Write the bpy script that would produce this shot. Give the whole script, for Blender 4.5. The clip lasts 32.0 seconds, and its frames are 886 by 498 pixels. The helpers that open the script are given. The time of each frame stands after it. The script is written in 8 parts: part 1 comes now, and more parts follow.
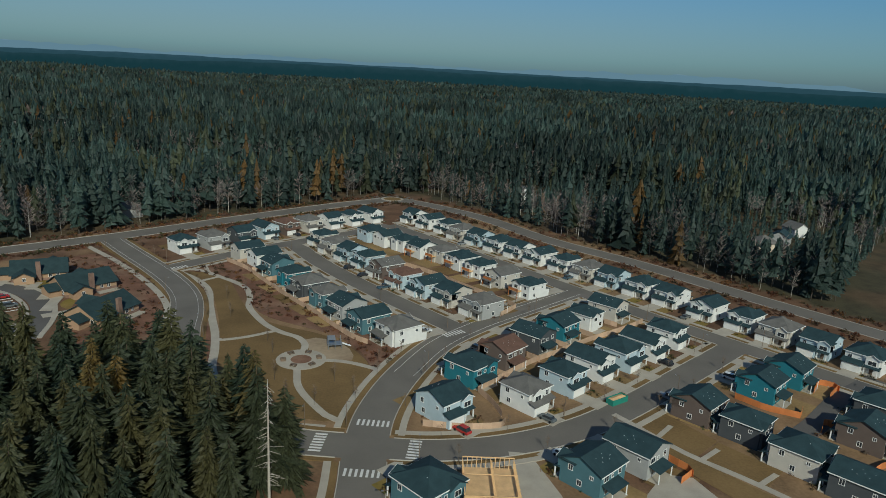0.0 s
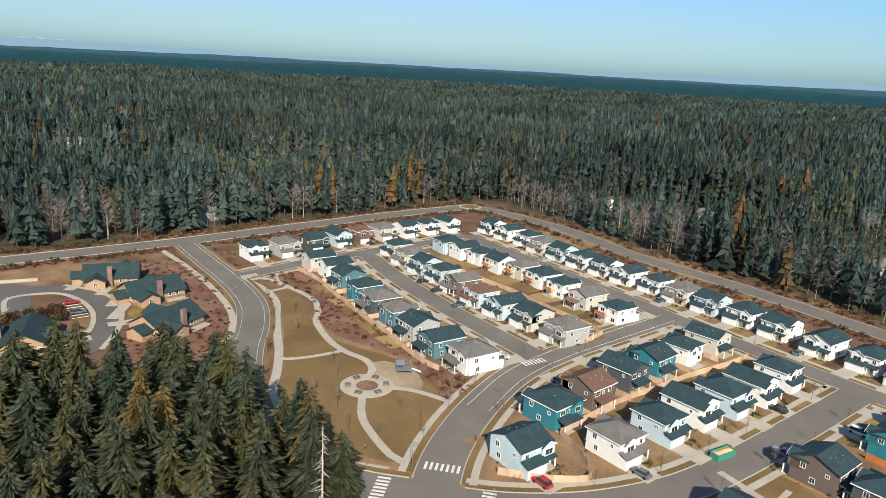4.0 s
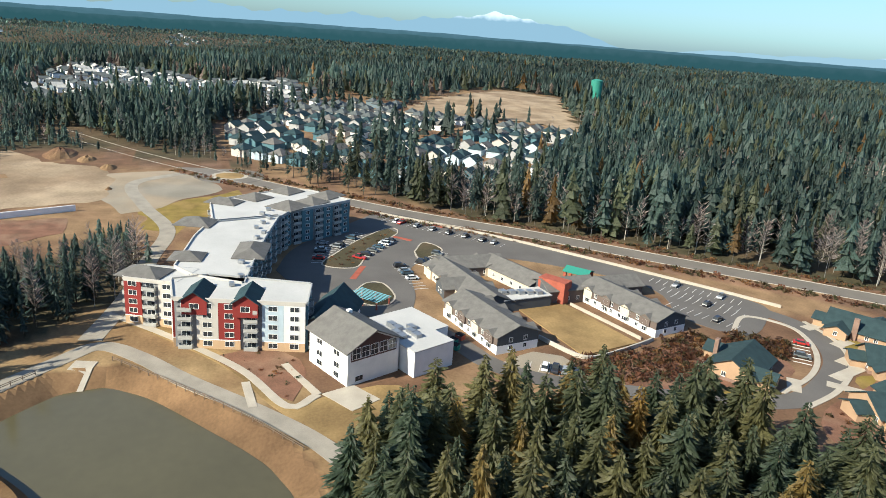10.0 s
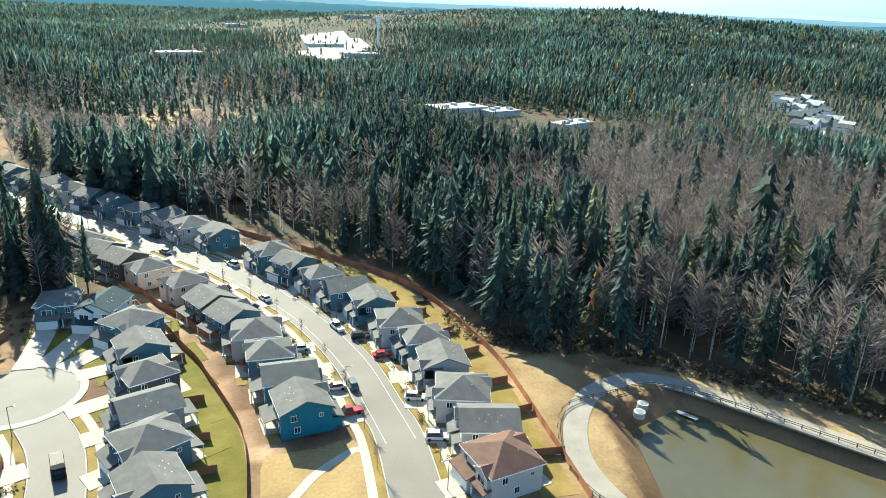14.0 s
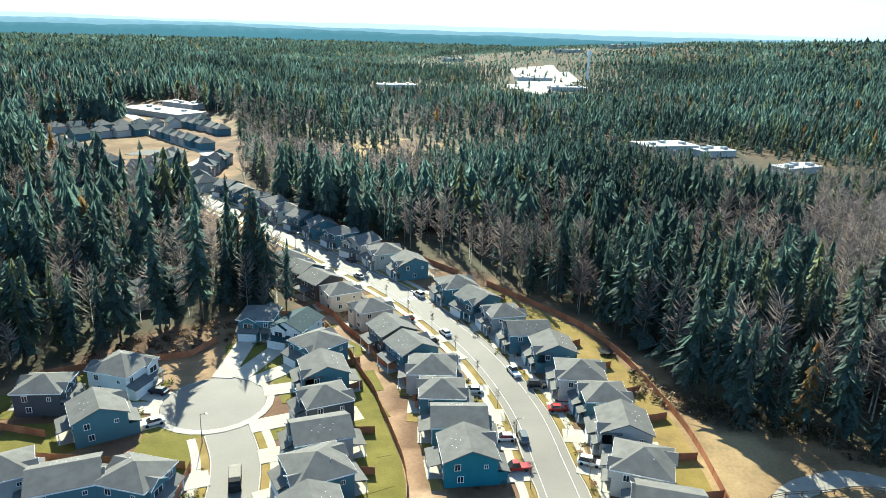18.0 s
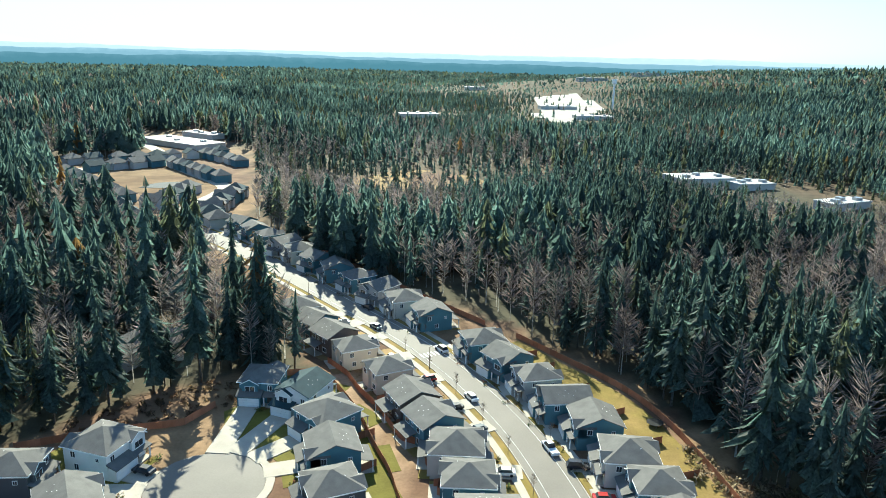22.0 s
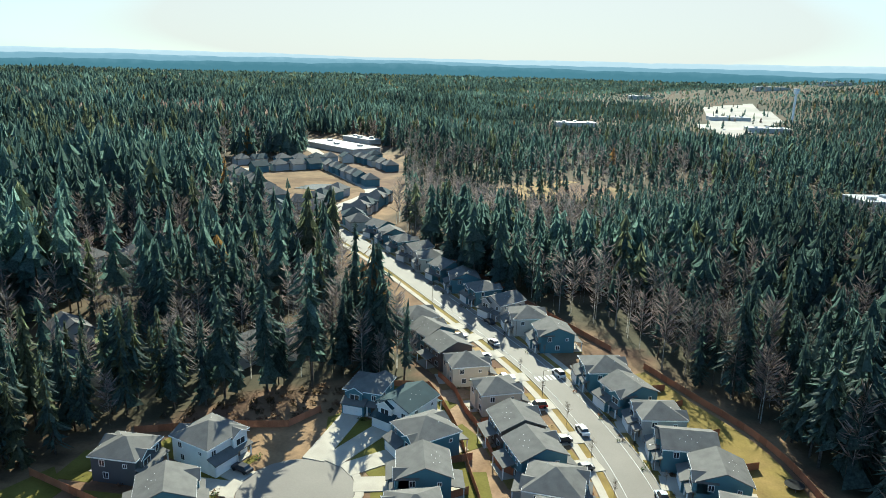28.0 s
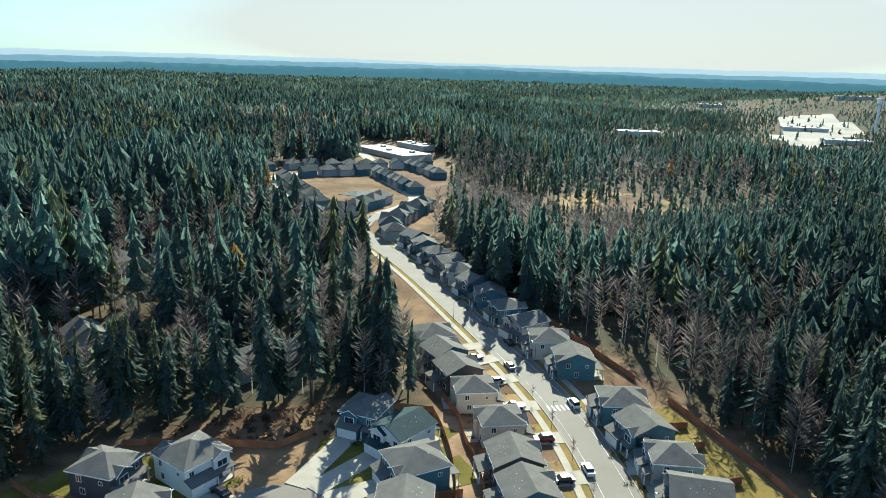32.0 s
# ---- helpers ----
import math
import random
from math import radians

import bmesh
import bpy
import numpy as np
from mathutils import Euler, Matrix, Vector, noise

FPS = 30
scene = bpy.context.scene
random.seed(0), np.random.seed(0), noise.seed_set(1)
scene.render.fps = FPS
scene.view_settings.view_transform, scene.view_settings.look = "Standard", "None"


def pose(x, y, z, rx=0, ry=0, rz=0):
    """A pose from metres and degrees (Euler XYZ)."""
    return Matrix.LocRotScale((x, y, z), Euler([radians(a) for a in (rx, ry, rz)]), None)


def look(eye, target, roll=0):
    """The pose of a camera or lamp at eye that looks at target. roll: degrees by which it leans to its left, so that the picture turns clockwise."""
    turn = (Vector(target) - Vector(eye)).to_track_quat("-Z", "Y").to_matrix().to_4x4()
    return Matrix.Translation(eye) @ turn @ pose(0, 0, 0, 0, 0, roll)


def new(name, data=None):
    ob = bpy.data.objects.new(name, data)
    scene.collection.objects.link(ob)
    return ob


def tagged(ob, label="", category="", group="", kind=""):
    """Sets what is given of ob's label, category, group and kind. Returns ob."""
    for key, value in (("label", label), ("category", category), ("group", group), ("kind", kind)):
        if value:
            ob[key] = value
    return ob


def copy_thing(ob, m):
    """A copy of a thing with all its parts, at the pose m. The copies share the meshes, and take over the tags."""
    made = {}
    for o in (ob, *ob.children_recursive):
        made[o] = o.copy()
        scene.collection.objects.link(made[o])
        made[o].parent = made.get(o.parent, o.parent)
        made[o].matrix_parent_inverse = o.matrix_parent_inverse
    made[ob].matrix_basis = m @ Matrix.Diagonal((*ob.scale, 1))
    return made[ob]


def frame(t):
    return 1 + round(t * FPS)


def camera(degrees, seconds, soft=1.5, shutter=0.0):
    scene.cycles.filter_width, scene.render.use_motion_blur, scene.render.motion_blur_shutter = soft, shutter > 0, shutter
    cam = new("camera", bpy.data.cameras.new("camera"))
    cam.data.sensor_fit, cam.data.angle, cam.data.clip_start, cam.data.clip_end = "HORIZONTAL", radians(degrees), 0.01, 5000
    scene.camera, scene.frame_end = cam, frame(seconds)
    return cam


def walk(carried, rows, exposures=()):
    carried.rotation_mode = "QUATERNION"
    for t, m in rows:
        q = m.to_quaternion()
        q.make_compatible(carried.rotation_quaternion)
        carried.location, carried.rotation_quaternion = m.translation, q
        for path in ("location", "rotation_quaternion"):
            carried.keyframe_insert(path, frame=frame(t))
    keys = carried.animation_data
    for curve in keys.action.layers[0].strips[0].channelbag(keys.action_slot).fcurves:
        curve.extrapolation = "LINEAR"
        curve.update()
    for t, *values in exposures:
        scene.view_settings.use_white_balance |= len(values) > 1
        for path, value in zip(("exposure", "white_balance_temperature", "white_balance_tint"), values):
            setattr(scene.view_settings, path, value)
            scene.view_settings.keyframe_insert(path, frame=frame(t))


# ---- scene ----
cam = camera(65.02, 32.0, soft=0.9)
PATH = [
    (0, look((0.27, 0.20, 83.80), (-2.165, 48.530, 71.221), 2.97)),
    (0.5, look((-0.05, 2.73, 83.71), (-3.002, 51.030, 71.133), 3.01)),
    (1, look((-0.40, 5.20, 83.67), (-3.887, 53.463, 71.077), 2.94)),
    (1.5, look((-0.71, 7.64, 83.70), (-4.648, 55.862, 71.092), 2.95)),
    (2, look((-0.97, 9.97, 83.74), (-5.384, 58.148, 71.122), 2.92)),
    (2.5, look((-1.28, 12.23, 83.76), (-6.304, 60.345, 71.134), 2.89)),
    (3, look((-1.75, 14.50, 83.72), (-7.546, 62.527, 71.095), 2.94)),
    (3.5, look((-2.20, 16.81, 83.71), (-8.911, 64.718, 71.057), 3.01)),
    (4, look((-2.63, 19.15, 83.80), (-10.486, 66.863, 71.101), 3.04)),
    (4.5, look((-3.10, 21.57, 83.77), (-12.187, 69.055, 71.030), 3.08)),
    (6.5, look((-5.53, 30.55, 83.82), (-17.019, 77.513, 71.071), 3.05)),
    (7, look((-6.87, 32.86, 83.71), (-21.633, 78.862, 70.830), 3.19)),
    (7.5, look((-7.66, 35.61, 83.50), (-30.274, 78.201, 70.282), 3.74)),
    (8, look((-8.15, 38.40, 83.29), (-36.993, 76.949, 69.795), 3.98)),
    (8.5, look((-8.44, 40.80, 83.34), (-42.594, 74.601, 69.522), 4.18)),
    (9, look((-8.90, 42.79, 83.53), (-47.435, 71.344, 69.381), 4.31)),
    (9.5, look((-9.55, 44.28, 83.64), (-51.748, 66.867, 69.163), 4.34)),
    (10, look((-10.28, 45.61, 83.50), (-55.408, 61.256, 68.699), 4.29)),
    (10.5, look((-10.93, 46.66, 83.33), (-57.963, 54.461, 68.242), 4.22)),
    (11, look((-11.73, 47.22, 83.28), (-59.296, 46.495, 67.893), 4.06)),
    (11.5, look((-12.51, 47.73, 83.01), (-59.137, 38.676, 67.383), 3.94)),
    (12, look((-13.47, 47.80, 82.74), (-58.107, 31.741, 66.941), 3.81)),
    (12.5, look((-14.22, 47.41, 82.57), (-54.595, 22.662, 66.520), 3.56)),
    (13, look((-14.97, 47.29, 82.41), (-48.440, 13.956, 66.021), 3.35)),
    (13.5, look((-15.82, 46.74, 81.69), (-38.615, 5.464, 65.044), 2.89)),
    (14, look((-17.07, 45.99, 80.97), (-28.842, 0.368, 64.239), 2.51)),
    (14.5, look((-17.92, 45.46, 80.68), (-18.389, -1.634, 63.883), 2.16)),
    (15, look((-18.70, 44.82, 80.93), (-16.319, -2.268, 64.278), 2.06)),
    (15.6, look((-19.26, 44.36, 81.10), (-16.789, -2.806, 64.702), 1.98)),
    (16.5, look((-20.15, 43.63, 81.39), (-18.104, -3.713, 65.440), 1.86)),
    (17, look((-20.29, 42.43, 81.45), (-18.244, -5.003, 65.779), 1.84)),
    (17.5, look((-20.16, 40.68, 81.49), (-18.127, -6.842, 66.091), 1.83)),
    (18, look((-20.00, 38.47, 81.48), (-17.994, -9.142, 66.359), 1.81)),
    (18.5, look((-19.76, 35.94, 81.49), (-17.786, -11.766, 66.638), 1.75)),
    (19, look((-19.41, 33.18, 81.48), (-17.461, -14.609, 66.889), 1.75)),
    (19.5, look((-19.18, 30.27, 81.49), (-17.244, -17.594, 67.160), 1.71)),
    (20, look((-18.90, 27.25, 81.57), (-16.961, -20.688, 67.499), 1.68)),
    (20.5, look((-18.51, 24.25, 81.65), (-16.590, -23.774, 67.849), 1.68)),
    (21, look((-18.02, 21.44, 81.71), (-15.873, -26.627, 68.132), 1.65)),
    (21.5, look((-17.80, 19.02, 81.66), (-14.912, -29.059, 68.224), 1.61)),
    (22, look((-17.73, 17.02, 81.62), (-14.091, -31.028, 68.286), 1.56)),
    (22.5, look((-17.73, 15.45, 81.64), (-13.333, -32.557, 68.371), 1.54)),
    (23, look((-17.86, 14.08, 81.65), (-12.634, -33.863, 68.441), 1.62)),
    (23.5, look((-18.04, 13.00, 81.68), (-11.741, -34.817, 68.482), 1.61)),
    (24, look((-18.55, 12.25, 81.70), (-10.648, -35.327, 68.494), 1.63)),
    (24.5, look((-19.31, 11.58, 81.68), (-10.038, -35.742, 68.467), 1.64)),
    (25, look((-20.14, 10.94, 81.63), (-10.032, -36.213, 68.413), 1.61)),
    (25.5, look((-21.08, 10.27, 81.54), (-10.150, -36.694, 68.320), 1.48)),
    (27.5, look((-24.69, 7.75, 81.45), (-10.705, -38.421, 68.329), 1.49)),
    (28, look((-25.57, 6.89, 81.44), (-11.017, -39.126, 68.355), 1.43)),
    (28.5, look((-26.76, 5.67, 81.54), (-11.594, -40.155, 68.489), 1.27)),
    (29, look((-28.19, 4.39, 81.80), (-12.435, -41.242, 68.769), 1.32)),
    (29.5, look((-29.65, 2.85, 82.14), (-13.591, -42.677, 69.116), 1.35)),
    (30, look((-30.91, 1.00, 82.48), (-14.797, -44.521, 69.498), 1.41)),
    (30.5, look((-32.02, -0.89, 82.60), (-15.628, -46.323, 69.683), 1.44)),
    (31, look((-33.13, -2.84, 82.63), (-15.894, -47.964, 69.720), 1.51)),
    (31.5, look((-34.29, -4.79, 82.54), (-16.146, -49.572, 69.668), 1.60)),
    (32, look((-35.57, -6.93, 82.46), (-16.595, -51.369, 69.625), 1.69)),
]
EXPOSURES = [(0.0, -0.52, 5600, -3), (1.0, -0.36, 5600, -2), (2.0, 0.24, 5950, 4), (3.5, 0.62, 6100, 8), (10.0, 1.05, 6050, 4), (12.0, 1.1, 5850, -4), (14.0, 1.72, 5800, -6), (20.0, 1.63, 5720, -7), (32.0, 1.18, 5700, -7)]

walk(cam, PATH, exposures=EXPOSURES)

from mathutils.geometry import tessellate_polygon

# ---- world and sun ----
SUN_AZ, SUN_EL = 195.0, 33.0     # degrees to the left of +y, and above the horizon
sun_way = Vector((-math.sin(radians(SUN_AZ)) * math.cos(radians(SUN_EL)), math.cos(radians(SUN_AZ)) * math.cos(radians(SUN_EL)), math.sin(radians(SUN_EL))))
world = bpy.data.worlds.new("sky")
scene.world = world
world.use_nodes = True
wn = world.node_tree.nodes
sky = wn.new("ShaderNodeTexSky")
sky.sky_type, sky.sun_disc = "NISHITA", False
sky.sun_elevation, sky.sun_rotation = radians(SUN_EL), math.atan2(sun_way.x, sun_way.y)
sky.air_density, sky.dust_density, sky.ozone_density = 1.0, 0.9, 3.4
wn["Background"].inputs["Strength"].default_value = 0.08
cool = wn.new("ShaderNodeMix")
cool.data_type, cool.blend_type = "RGBA", "MULTIPLY"
cool.inputs[0].default_value, cool.inputs[7].default_value = 1.0, (0.66, 0.95, 1.14, 1)
world.node_tree.links.new(sky.outputs[0], cool.inputs[6])
veil = wn.new("ShaderNodeMix")                 # thin high haze that whitens the whole sky
veil.data_type = "RGBA"
veil.inputs[7].default_value = (4.7, 4.2, 3.85, 1)
glare, span = wn.new("ShaderNodeRGBToBW"), wn.new("ShaderNodeMapRange")     # thicker where the sky is bright
span.inputs["From Min"].default_value, span.inputs["From Max"].default_value = 5.0, 10.0
span.inputs["To Min"].default_value, span.inputs["To Max"].default_value = 0.12, 0.94
world.node_tree.links.new(sky.outputs[0], glare.inputs[0])
world.node_tree.links.new(glare.outputs[0], span.inputs["Value"])
world.node_tree.links.new(span.outputs[0], veil.inputs[0])
world.node_tree.links.new(cool.outputs[2], veil.inputs[6])
world.node_tree.links.new(veil.outputs[2], wn["Background"].inputs["Color"])
lamp = bpy.data.lights.new("sun", "SUN")
lamp.energy, lamp.angle, lamp.color = 5.0, radians(0.53), (1.0, 0.89, 0.72)
sun = new("sun", lamp)
sun.matrix_world = look((0, 0, 300), Vector((0, 0, 300)) - sun_way)


# ---- materials ----
def material(name, color, rough=0.8, spread=0.25, scale=1.0, fine=12.0, bump=0.3, metal=0.0, tint=0.0, use_color=False, second=None, mix_at=0.5, attr=None, island=0.0):
    """A surface with stains and grain at two scales; use_color takes the thing's own paint colour."""
    m = bpy.data.materials.new(name)
    m.use_nodes = True
    n, l = m.node_tree.nodes, m.node_tree.links
    b = n["Principled BSDF"]
    geo = n.new("ShaderNodeNewGeometry")
    big, small = n.new("ShaderNodeTexNoise"), n.new("ShaderNodeTexNoise")
    for tex, s, d in ((big, scale, 3), (small, fine, 4)):
        tex.inputs["Scale"].default_value, tex.inputs["Detail"].default_value = s, d
        l.new(geo.outputs["Position"], tex.inputs["Vector"])
    add = n.new("ShaderNodeMath")
    add.operation = "MULTIPLY_ADD"
    l.new(small.outputs[0], add.inputs[0])
    add.inputs[1].default_value = 0.5
    l.new(big.outputs[0], add.inputs[2])
    span = n.new("ShaderNodeMapRange")
    span.inputs["From Min"].default_value, span.inputs["From Max"].default_value = 0.45, 1.05
    span.inputs["To Min"].default_value, span.inputs["To Max"].default_value = 1 - spread, 1 + spread
    l.new(add.outputs[0], span.inputs["Value"])
    value = span.outputs[0]
    if tint or island:
        info = n.new("ShaderNodeObjectInfo")
        r = n.new("ShaderNodeMapRange")
        w = tint or island
        r.inputs["To Min"].default_value, r.inputs["To Max"].default_value = 1 - w, 1 + w
        l.new(info.outputs["Random"] if tint else geo.outputs["Random Per Island"], r.inputs["Value"])
        mul = n.new("ShaderNodeMath")
        mul.operation = "MULTIPLY"
        l.new(value, mul.inputs[0])
        l.new(r.outputs[0], mul.inputs[1])
        value = mul.outputs[0]
    base = n.new("ShaderNodeMix")
    base.data_type, base.blend_type = "RGBA", "MULTIPLY"
    base.inputs[0].default_value = 1.0
    base.inputs[6].default_value = (*color, 1)
    if use_color:
        info = n.new("ShaderNodeObjectInfo")
        l.new(info.outputs["Color"], base.inputs[6])
    if attr:
        at = n.new("ShaderNodeAttribute")
        at.attribute_name = attr
        l.new(at.outputs["Color"], base.inputs[6])
    if second:
        mixer = n.new("ShaderNodeMix")
        mixer.data_type = "RGBA"
        mixer.inputs[6].default_value, mixer.inputs[7].default_value = (*color, 1), (*second, 1)
        patch = n.new("ShaderNodeTexNoise")
        patch.inputs["Scale"].default_value, patch.inputs["Detail"].default_value = scale * 0.37, 6
        l.new(geo.outputs["Position"], patch.inputs["Vector"])
        ramp = n.new("ShaderNodeMapRange")
        ramp.inputs["From Min"].default_value, ramp.inputs["From Max"].default_value = mix_at - 0.07, mix_at + 0.07
        l.new(patch.outputs[0], ramp.inputs["Value"])
        l.new(ramp.outputs[0], mixer.inputs[0])
        l.new(mixer.outputs[2], base.inputs[6])
    l.new(value, base.inputs[7])
    l.new(base.outputs[2], b.inputs["Base Color"])
    b.inputs["Roughness"].default_value, b.inputs["Metallic"].default_value = rough, metal
    b.inputs["Specular IOR Level"].default_value = 0.5 if rough < 0.5 else 0.14
    if bump:
        bp = n.new("ShaderNodeBump")
        bp.inputs["Strength"].default_value, bp.inputs["Distance"].default_value = bump, 0.05
        l.new(small.outputs[0], bp.inputs["Height"])
        l.new(bp.outputs[0], b.inputs["Normal"])
    return m


def foliage(name, attr=None, colors=None, through_share=0.7):
    """Leaves or needles: thin, so that light comes through as well as back."""
    m = bpy.data.materials.new(name)
    m.use_nodes = True
    n, l = m.node_tree.nodes, m.node_tree.links
    n.remove(n["Principled BSDF"])
    geo, tex, wide = n.new("ShaderNodeNewGeometry"), n.new("ShaderNodeTexNoise"), n.new("ShaderNodeTexNoise")
    tex.inputs["Scale"].default_value, tex.inputs["Detail"].default_value = 1.7, 5
    wide.inputs["Scale"].default_value, wide.inputs["Detail"].default_value = 0.007, 4
    for t in (tex, wide):
        l.new(geo.outputs["Position"], t.inputs["Vector"])
    span = n.new("ShaderNodeMapRange")
    span.inputs["From Min"].default_value, span.inputs["From Max"].default_value = 0.3, 0.7
    span.inputs["To Min"].default_value, span.inputs["To Max"].default_value = 0.5, 1.5
    l.new(tex.outputs[0], span.inputs["Value"])
    broad = n.new("ShaderNodeMapRange")
    broad.inputs["From Min"].default_value, broad.inputs["From Max"].default_value = 0.3, 0.7
    broad.inputs["To Min"].default_value, broad.inputs["To Max"].default_value = 0.58, 1.42
    l.new(wide.outputs[0], broad.inputs["Value"])
    mul = n.new("ShaderNodeMath")
    mul.operation = "MULTIPLY"
    l.new(span.outputs[0], mul.inputs[0])
    l.new(broad.outputs[0], mul.inputs[1])
    base = n.new("ShaderNodeMix")
    base.data_type, base.blend_type = "RGBA", "MULTIPLY"
    base.inputs[0].default_value = 1.0
    if attr:
        src = n.new("ShaderNodeAttribute")
        src.attribute_name = attr
        l.new(src.outputs["Color"], base.inputs[6])
    else:
        info, ramp = n.new("ShaderNodeObjectInfo"), n.new("ShaderNodeValToRGB")
        for k, (at, c) in enumerate(colors):
            e = ramp.color_ramp.elements[k] if k < 2 else ramp.color_ramp.elements.new(at)
            e.position, e.color = at, (*c, 1)
        l.new(info.outputs["Random"], ramp.inputs[0])
        l.new(ramp.outputs[0], base.inputs[6])
    l.new(mul.outputs[0], base.inputs[7])
    back, thru, mix = n.new("ShaderNodeBsdfDiffuse"), n.new("ShaderNodeBsdfTranslucent"), n.new("ShaderNodeMixShader")
    mix.inputs[0].default_value = through_share
    for s in (back, thru):
        l.new(base.outputs[2], s.inputs["Color"])
    l.new(back.outputs[0], mix.inputs[1])
    l.new(thru.outputs[0], mix.inputs[2])
    wax, top = n.new("ShaderNodeBsdfGlossy"), n.new("ShaderNodeMixShader")
    wax.inputs["Roughness"].default_value, top.inputs[0].default_value = 0.6, 0.015
    l.new(mix.outputs[0], top.inputs[1])
    l.new(wax.outputs[0], top.inputs[2])
    l.new(top.outputs[0], n["Material Output"].inputs["Surface"])
    return m


